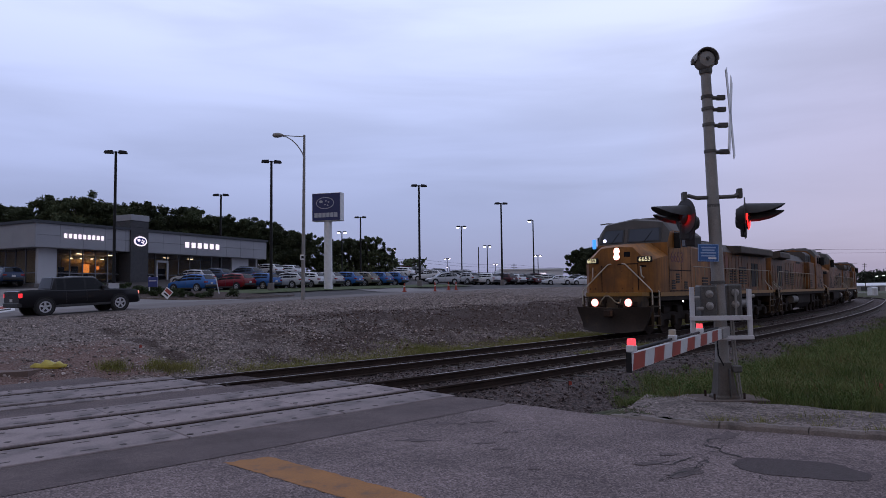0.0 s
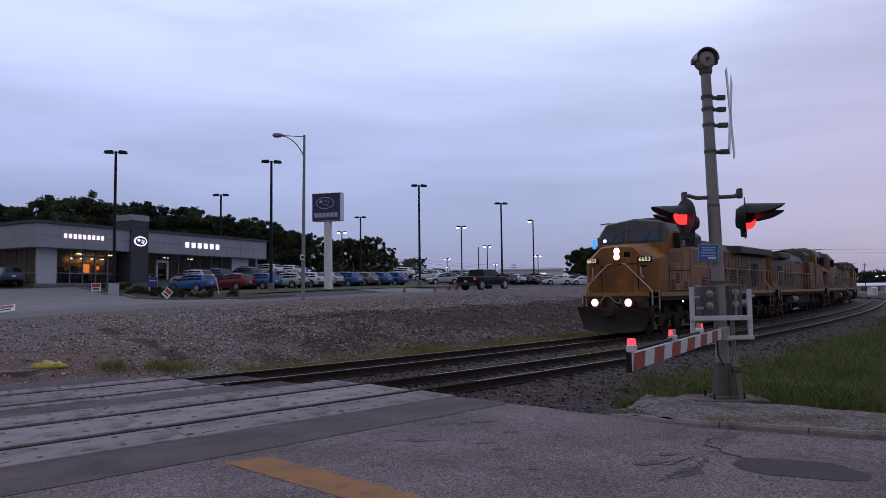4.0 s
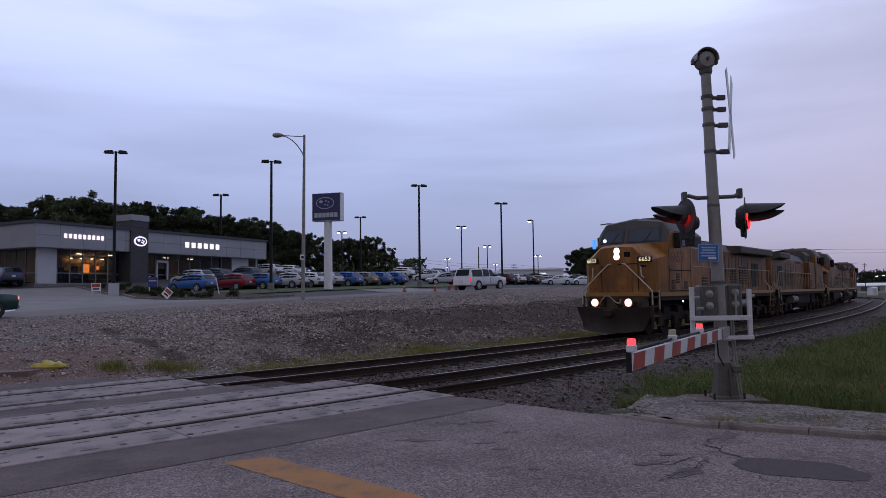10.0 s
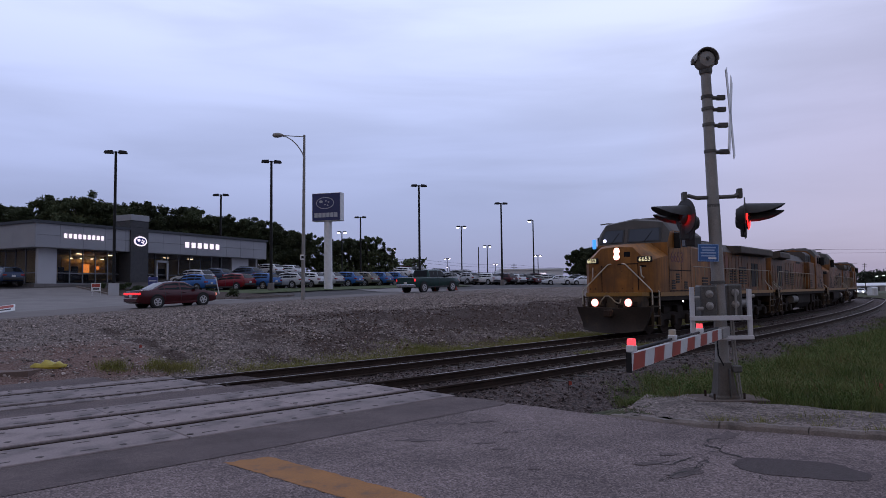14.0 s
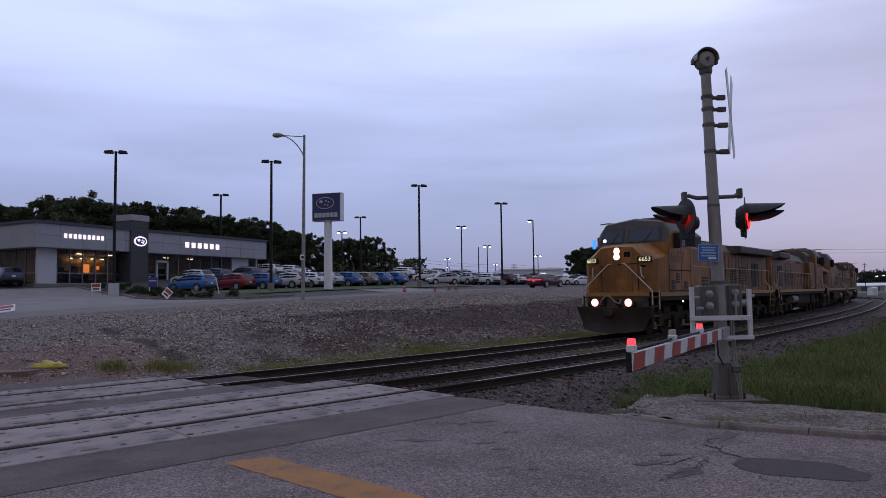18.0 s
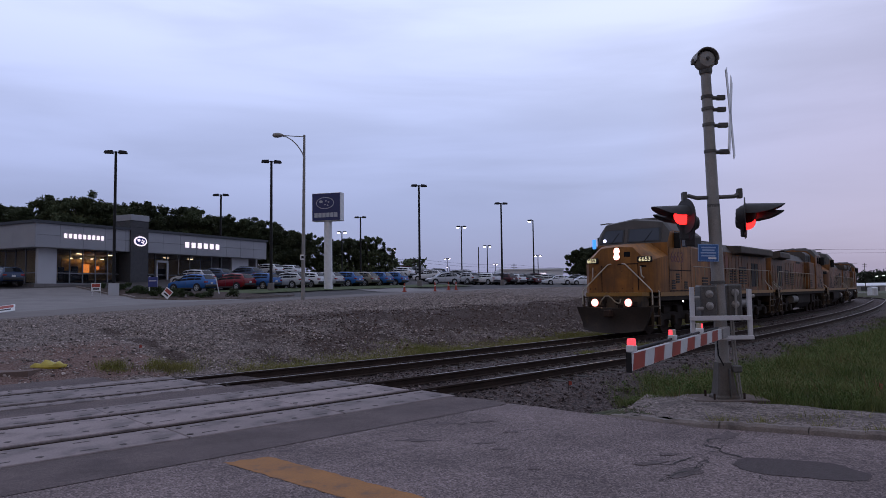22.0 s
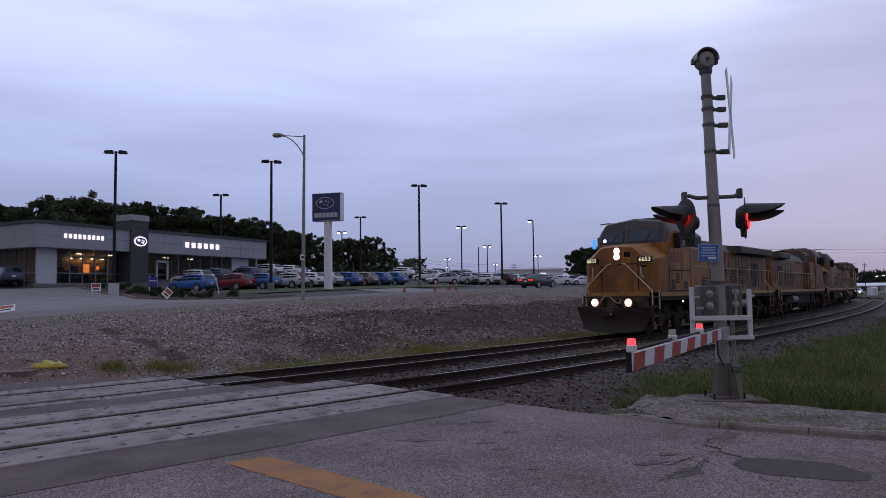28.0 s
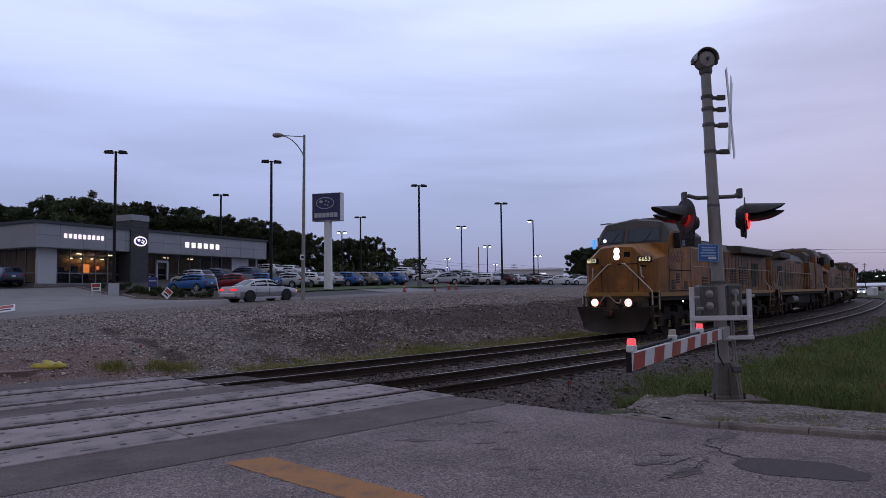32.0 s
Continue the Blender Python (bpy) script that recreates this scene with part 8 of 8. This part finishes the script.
# skyline of the wood: bearing, distance, top height
wood = ((-84, 118, 18.2), (-79, 122, 19.0), (-75, 116, 18.0), (-72, 126, 20.0), (-69, 118, 19.6), (-65.5, 124, 19.2), (-63, 116, 19.6), (-60, 126, 20.2), (-57.5, 120, 18.2), (-55, 128, 19.5), (-52.5, 122, 18.8), (-50.5, 130, 18.9),
        (-47.5, 126, 17.4), (-45.5, 134, 17.9), (-43, 128, 17.2), (-40.8, 136, 17.4), (-38.5, 132, 16.9), (-36.4, 140, 17.2), (-34.2, 134, 16.0), (-31.5, 142, 15.6), (-29.0, 138, 14.6), (-26.6, 146, 14.4), (-24.0, 142, 13.4),
        (-22.2, 150, 14.0), (-20.2, 144, 13.6), (-18.4, 150, 13.8), (-16.4, 146, 14.4), (-14.6, 154, 13.8), (-12.8, 150, 12.4), (-88, 128, 19), (-67, 134, 19.8), (-54, 138, 19), (-42, 144, 17.6), (-33, 150, 16.2), (-94, 122, 18.5))
rnd = random.Random(77)
for i, (x, y, zt) in enumerate(wood):
    z = gz(x, y)
    k = (zt - z - 0.6) / 13.6
    m = Matrix.Translation((x, y, z)) @ Matrix.Rotation(rnd.uniform(0, 6.28), 4, "Z") @ Matrix.Diagonal((k * rnd.uniform(0.9, 1.15), k * rnd.uniform(0.9, 1.15), k, 1))
    if i < 6:
        protos[i].matrix_basis = m
    else:
        src = protos[i % 6]
        keep = src.scale.copy()
        src.scale = (1, 1, 1)
        copy_thing(src, m)
        src.scale = keep
# underwood that closes the view through the trunks
rnd = random.Random(31)
cents = []
for i in range(150):
    t = rnd.random()
    x, y = -98 + 88 * t, 112 + 36 * t + rnd.uniform(-3, 6)
    cents.append(((x, y, gz(x, y) + rnd.uniform(0.5, 5.5)), rnd.uniform(1.5, 2.6)))
v_, f_ = leaf_cloud(cents, rnd, 70, 0.36)
me = bpy.data.meshes.new("underwood")
me.from_pydata(v_, [], f_)
me.materials.append(M_LEAF)
tagged(new("underwood", me), "dense dark underwood below the trees", "woods", "", "stuff")
# single tree behind the lot
tree(140, 8.4, 4.3, "dark rounded tree beyond the car lot", Matrix.Translation((28.0, 130.0, gz(28.0, 130.0) - 0.2)) @ Matrix.Diagonal((1.0, 1.0, 0.86, 1)), 200, 0.11, 4.0)

# shrubs in the planting bed
def shrub(u, b, h, seed):
    rnd2 = random.Random(seed)
    x, y = road_at(u, b)
    t = thing("shrub", "low green shrub in the mulch bed", "shrub", Matrix.Translation((x, y, gz(x, y) + 0.04)), "shrubs in the bed")
    bm = B()
    for k in range(3):
        tube(bm, (0, 0, -0.05), (rnd2.uniform(-0.3, 0.3) * h, rnd2.uniform(-0.3, 0.3) * h, 0.6 * h), 0.025, 0.01, 5)
    part("stem", bm, M_BARK, t)
    cs = [((rnd2.uniform(-0.5, 0.5) * h, rnd2.uniform(-0.5, 0.5) * h, rnd2.uniform(0.3, 0.8) * h), 0.34 * h) for _ in range(7)]
    v2, f2 = leaf_cloud(cs, rnd2, 110, 0.045)
    me2 = bpy.data.meshes.new("foliage")
    me2.from_pydata(v2, [], f2)
    me2.materials.append(M_SHRUB)
    o = new("foliage", me2)
    o.parent = t


for i in range(30):
    bb = 25.5 - i * 0.54
    shrub(bed_l(bb) + 1.1 + 2.2 * abs(math.sin(i * 1.9)), bb, 0.55 + 0.2 * math.sin(i * 3.1), 50 + i)


# ---------- far distance ----------
# low white commercial building behind the lot
bm = B()
WB = thing("warehouse", "long low white commercial building beyond the lot", "building", Matrix.Translation((14.5, 170, gz(14.5, 170))))
zb = gz(14.5, 170)
box(bm, 0, 15.5, 0, 20, -0.3, 6.9 - zb)
part("wall", bm, M_WHITE, WB, "pale metal wall")
bm = B()
box(bm, -0.3, 15.8, -0.3, 20.3, 6.9 - zb, 7.3 - zb)
part("roof", bm, M_WHITE, WB, "pale flat roof edge")
bm = B()
loft(bm, [[(x, -0.2, -0.3), (x, 18, -0.3), (x, 18, z1), (x, -0.2, z1)] for x, z1 in ((-13.0, 4.3 - zb), (0.0, 5.6 - zb))])
part("wing", bm, M_WHITE, WB, "pale lower wing")
bm = B()
box(bm, 9.4, 11.2, -0.10, -0.02, 1.6, 2.6)
part("lit_window", bm, M_LETTER, WB, "bright lit window")
bm = B()
box(bm, 15.9, 19.6, 2, 12, -0.3, 5.4 - zb)
part("annex", bm, M_TOWER, WB, "dark annex")


def far_trees(name, x0, y0, x1, y1, n, hmin, hmax, seed, label, leaf=0.7, per=26, material=None):
    rnd3 = random.Random(seed)
    cs = []
    for i in range(n):
        t = rnd3.random()
        x, y = x0 + (x1 - x0) * t + rnd3.uniform(-4, 4), y0 + (y1 - y0) * t + rnd3.uniform(-4, 4)
        top = hmin + (hmax - hmin) * (0.5 + 0.5 * noise.noise(Vector((t * 9, seed, 0))))
        z = gz(x, y)
        for k in range(3):
            cs.append(((x, y, z + top * (0.25 + 0.32 * k) * rnd3.uniform(0.8, 1.05)), top * rnd3.uniform(0.16, 0.26)))
    v3, f3 = leaf_cloud(cs, rnd3, per, leaf)
    me3 = bpy.data.meshes.new(name)
    me3.from_pydata(v3, [], f3)
    me3.materials.append(material or M_LEAF)
    return tagged(new(name, me3), label, "woods", "", "stuff")


far_trees("far_woods", -30, 210, 60, 290, 90, 4.5, 8.5, 3, "low dark line of distant trees behind the lot", 0.6)
# the ridge wears the leaf tone with haze painted in
far_trees("far_woods", 225, 470, 480, 470, 420, 10.5, 14.5, 4, "dark distant wooded ridge beyond the railway curve", 0.8, 34, M_LEAF_HAZE)
far_trees("far_woods", -14, 190, -6, 196, 12, 7, 9.5, 8, "dark clump of distant trees", 0.5, 40)

# utility poles with wires
def utility_pole(x, y, h, arms):
    p = thing("utility_pole", "thin wooden utility pole with cross arms", "utility pole", Matrix.Translation((x, y, gz(x, y))), "utility poles")
    bm = B()
    tube(bm, (0, 0, -0.3), (0, 0, h), 0.16, 0.11, 8)
    part("pole", bm, M_BARK, p)
    for k in range(arms):
        bm = B()
        box(bm, -1.1, 1.1, -0.06, 0.06, h - 0.6 - k * 0.9, h - 0.45 - k * 0.9)
        part("cross_arm", bm, M_BARK, p)


for x, y, zt, arms in ((-7.8, 180, 11.0, 2), (8.9, 170, 12.9, 0), (24, 230, 11.0, 2), (205, 330, 13, 2)):
    utility_pole(x, y, zt - gz(x, y), arms)
for zz in (10.6, 9.8, 8.6):
    for (xa, ya), (xb, yb) in (((-60, 172), (-7.8, 180)), ((-7.8, 180), (24, 230)), ((24, 230), (80, 300))):
        rings = []
        for k in range(9):
            t = k / 8
            c = Vector((xa + (xb - xa) * t, ya + (yb - ya) * t, zz - 2.2 * t * (1 - t)))
            rings.append([tuple(c + Vector((0, 0.03 * math.cos(a), 0.03 * math.sin(a)))) for a in (0, 2.1, 4.2)])
        bm = B()
        loft(bm, rings)
        tagged(new("overhead_wire", finish(bm, "overhead_wire", M_BLACK)), "thin black overhead wire between utility poles", "wire", "overhead wires")

# low pale sheds and a lit window far beyond the curve
x, y = 226.0, 384.0
SH = thing("warehouse", "long low pale shed beyond the railway curve", "building", Matrix.Translation((x, y, gz(x, y))) @ Matrix.Rotation(radians(-6), 4, "Z"))
bm = B()
box(bm, 0, 60, 0, 14, -0.5, 3.0)
part("wall", bm, M_PIER_FAR, SH, "grey metal wall")
bm = B()
loft(bm, [[(xx, -0.6, 3.0), (xx, 7.0, 4.6), (xx, 14.6, 3.0)] for xx in (-0.6, 60.6)])
part("roof", bm, M_WHITE, SH, "pale shallow gable roof")
for k in range(9):
    bm = B()
    box(bm, 3.0 + k * 6.4, 6.4 + k * 6.4, -0.08, -0.01, 0.0, 2.3)
    part("door", bm, M_TOWER_FAR if k % 3 else M_WHITE, SH)

# relay cabinet beside the railway curve
x, y = 89.0, 141.0
RC = thing("relay_cabinet", "small white trackside equipment cabinet", "cabinet", Matrix.Translation((x, y, gz(x, y))) @ Matrix.Rotation(radians(20), 4, "Z"))
bm = B()
box(bm, -0.8, 0.8, -0.6, 0.6, -0.2, 1.55, 0.05)
part("body", bm, M_WHITE, RC, "pale metal body")
bm = B()
loft(bm, [[(xx, -0.65, 1.55), (xx, 0, 1.8), (xx, 0.65, 1.55)] for xx in (-0.85, 0.85)])
part("roof", bm, M_SILVER, RC)
bm = B()
box(bm, -0.4, 0.4, -0.63, -0.6, 0.1, 1.4)
part("door", bm, M_SILVER, RC)


# ---------- small things ----------
def placard(name, x, y, z, w, h, tilt, turn, label, bars, spin=0.0):
    p = thing(name, label, "sign", Matrix.Translation((x, y, z)) @ Matrix.Rotation(radians(turn), 4, "Z") @ Matrix.Rotation(radians(tilt), 4, "X") @ Matrix.Rotation(radians(spin), 4, "Y"))
    bm = B()
    box(bm, -w / 2, w / 2, -0.015, 0.015, -h / 2, h / 2, 0.005)
    part("board", bm, M_WHITE, p, "white board")
    for a, b, c, d, mt in bars:
        bm = B()
        box(bm, a * w, b * w, -0.022, -0.0155, c * h, d * h)
        part("printed_bar", bm, mt, p)
    for sx in ((-1, 1) if not spin else ()):
        bm = B()
        tube(bm, (sx * w * 0.42, 0.02, -h / 2 - 0.35), (sx * w * 0.42, 0.02, h / 2), 0.02, n=6)
        part("leg", bm, M_SILVER, p)
    return p


RB = [(-0.42, 0.42, 0.02, 0.40, M_GATE_RED), (-0.30, 0.30, -0.30, -0.12, M_TRIM)]
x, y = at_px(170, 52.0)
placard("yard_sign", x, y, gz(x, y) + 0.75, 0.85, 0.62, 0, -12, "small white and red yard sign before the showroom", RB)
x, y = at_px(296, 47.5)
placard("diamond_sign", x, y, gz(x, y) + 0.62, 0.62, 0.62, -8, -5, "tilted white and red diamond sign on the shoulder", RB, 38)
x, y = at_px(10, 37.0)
placard("fallen_sign", x, y, gz(x, y) + 0.28, 0.95, 0.60, -55, 15, "white and red road sign lying on the driveway", RB, -14)

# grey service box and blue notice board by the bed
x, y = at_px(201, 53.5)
SB = thing("service_box", "plain grey metal service box by the planting bed", "cabinet", Matrix.Translation((x, y, gz(x, y))) @ Matrix.Rotation(radians(30), 4, "Z"))
bm = B()
box(bm, -0.38, 0.38, -0.3, 0.3, -0.1, 0.95, 0.03)
part("body", bm, M_PIER, SB)
bm = B()
box(bm, -0.40, 0.40, -0.32, 0.32, 0.95, 1.0, 0.01)
part("lid", bm, M_PIER, SB)
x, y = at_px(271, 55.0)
NB = thing("notice_board", "small blue notice board on white posts", "sign", Matrix.Translation((x, y, gz(x, y))) @ Matrix.Rotation(radians(-10), 4, "Z"))
for sx in (-0.34, 0.34):
    bm = B()
    box(bm, sx - 0.04, sx + 0.04, -0.04, 0.04, -0.2, 1.55)
    part("post", bm, M_WHITE, NB)
bm = B()
box(bm, -0.42, 0.42, -0.07, -0.041, 0.65, 1.45, 0.01)
nbp = part("board", bm, M_LOGO_BLUE, NB, "blue board")
bm = B()
box(bm, -0.32, 0.32, -0.075, -0.0705, 1.1, 1.2)
part("printed_bar", bm, M_SIGN_PALE, nbp)
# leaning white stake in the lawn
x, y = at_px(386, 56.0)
ST = thing("stake", "thin white leaning stake in the lawn", "stake", Matrix.Translation((x, y, gz(x, y))))
bm = B()
tube(bm, (0.12, 0, -0.1), (-0.22, 0, 1.45), 0.035, n=6)
part("rod", bm, M_WHITE, ST)


def traffic_cone(px, dist, seed):
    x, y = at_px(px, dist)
    c = thing("traffic_barrel", "orange and white traffic channelizer on the lot entrance", "traffic cone", Matrix.Translation((x, y, gz(x, y) + 0.03)), "orange channelizers")
    bm = B()
    c.scale = (0.74, 0.74, 0.70)
    box(bm, -0.28, 0.28, -0.28, 0.28, 0, 0.07, 0.01)
    part("base", bm, M_ORANGE, c)
    bm = B()
    lathe(bm, [(0.16, 0.07), (0.10, 0.6), (0.07, 1.05), (0.02, 1.1)], 10)
    part("cone", bm, M_ORANGE, c, "orange plastic cone")
    for z0 in (0.62, 0.86):
        bm = B()
        lathe(bm, [(0.112 - 0.03 * (z0 > 0.7), z0), (0.098 - 0.03 * (z0 > 0.7), z0 + 0.1)], 10)
        part("white_band", bm, M_WHITE, c)


M_ORANGE = surface("faded_orange_plastic", (0.34, 0.045, 0.025), (0.27, 0.04, 0.022), 0.6)
for px, d in ((715, 58.0), (769, 57.5), (793, 62.0), (806, 61.0)):
    traffic_cone(px, d, 0)
ribbon("lot_entrance", np.arange(23.0, 32.0, 1.0), np.arange(4.7, 15.5, 0.9), lambda u, b: road_at(u + 0.3 * (b - 7), b), M_CONCRETE, "pale concrete lot entrance", "driveway", 0.035, 0.03)

M_SLAB = surface("stained_reddish_slab", (0.165, 0.112, 0.092), (0.105, 0.074, 0.062), 0.95, 0, 1.6, 40, 0.06, 0.5, stain=(0.10, 0.088, 0.080), stain_scale=1.2)
# yellow sandbag and slab at the road corner
x, y = -10.4, 18.0
z = gz(x, y)
YB = thing("sandbag", "crumpled bright yellow bag lying on the gravel", "bag", Matrix.Translation((x, y, z + 0.08)) @ Matrix.Rotation(0.2, 4, "Z"))
bm = B()
rings = []
for k in range(9):
    t = k / 8
    w = 0.20 * math.sin(math.pi * (0.12 + 0.76 * t)) ** 0.6
    hh = 0.13 * math.sin(math.pi * (0.10 + 0.8 * t)) ** 0.7 * (1 + 0.35 * math.sin(k * 2.3))
    rings.append([(-0.42 + 0.84 * t, w * math.cos(a), 0.02 + hh * max(math.sin(a), -0.5) * (1 + 0.2 * math.sin(3 * a + k))) for a in [2 * math.pi * j / 12 for j in range(12)]])
loft(bm, rings)
part("bag", bm, surface("yellow_woven_plastic", (0.42, 0.33, 0.04), (0.32, 0.25, 0.03), 0.6, 0, 6, 60, 0.03), YB, "", None, True)
bm = B()
slab(bm, [(-17.0, 17.2, -0.36), (-12.6, 16.75, -0.36), (-11.2, 16.95, -0.36), (-10.5, 17.25, -0.36), (-10.45, 17.75, -0.36), (-11.3, 18.15, -0.36), (-17.0, 18.9, -0.36)], (0, 0, 0.36))
setting("corner_slab", bm, M_SLAB, "broken reddish concrete slab at the road corner", "slab")

# little red survey flags
for x, y in ((2.55, 14.1), (7.35, 11.6), (-9.2, 20.6)):
    z = gz(x, y)
    fl = thing("survey_flag", "tiny red survey flag on a wire stake", "flag", Matrix.Translation((x, y, z)), "survey flags")
    bm = B()
    tube(bm, (0, 0, -0.05), (0, 0, 0.26), 0.005, n=5)
    part("wire", bm, M_STEEL_DARK, fl)
    bm = B()
    slab(bm, [(0, 0, 0.16), (0.07, 0.02, 0.165), (0.075, 0.02, 0.24), (0, 0, 0.26)], (0, 0.004, 0))
    part("cloth", bm, M_GATE_RED, fl)


# street lights on the road beyond the railway curve
for x, y, zt in ((281, 440, 8.6), (292, 450, 9.0)):
    lot_pole(x, y, zt, 2, True, 20, 0.12, False)
for x, y in ((120, 330), (380, 320)):
    utility_pole(x, y, 21.5 - gz(x, y), 2)
for zz, sag in ((21.0, 1.5), (19.0, 1.2)):
    rings = []
    for k in range(9):
        t = k / 8
        c = Vector((120 + 260 * t, 330 - 10 * t, zz - 4 * sag * t * (1 - t)))
        rings.append([tuple(c + Vector((0, 0.06 * math.cos(a), 0.06 * math.sin(a)))) for a in (0, 2.1, 4.2)])
    bm = B()
    loft(bm, rings)
    tagged(new("overhead_wire", finish(bm, "overhead_wire", M_BLACK)), "thin black overhead wire high over the railway curve", "wire", "overhead wires")


motions()
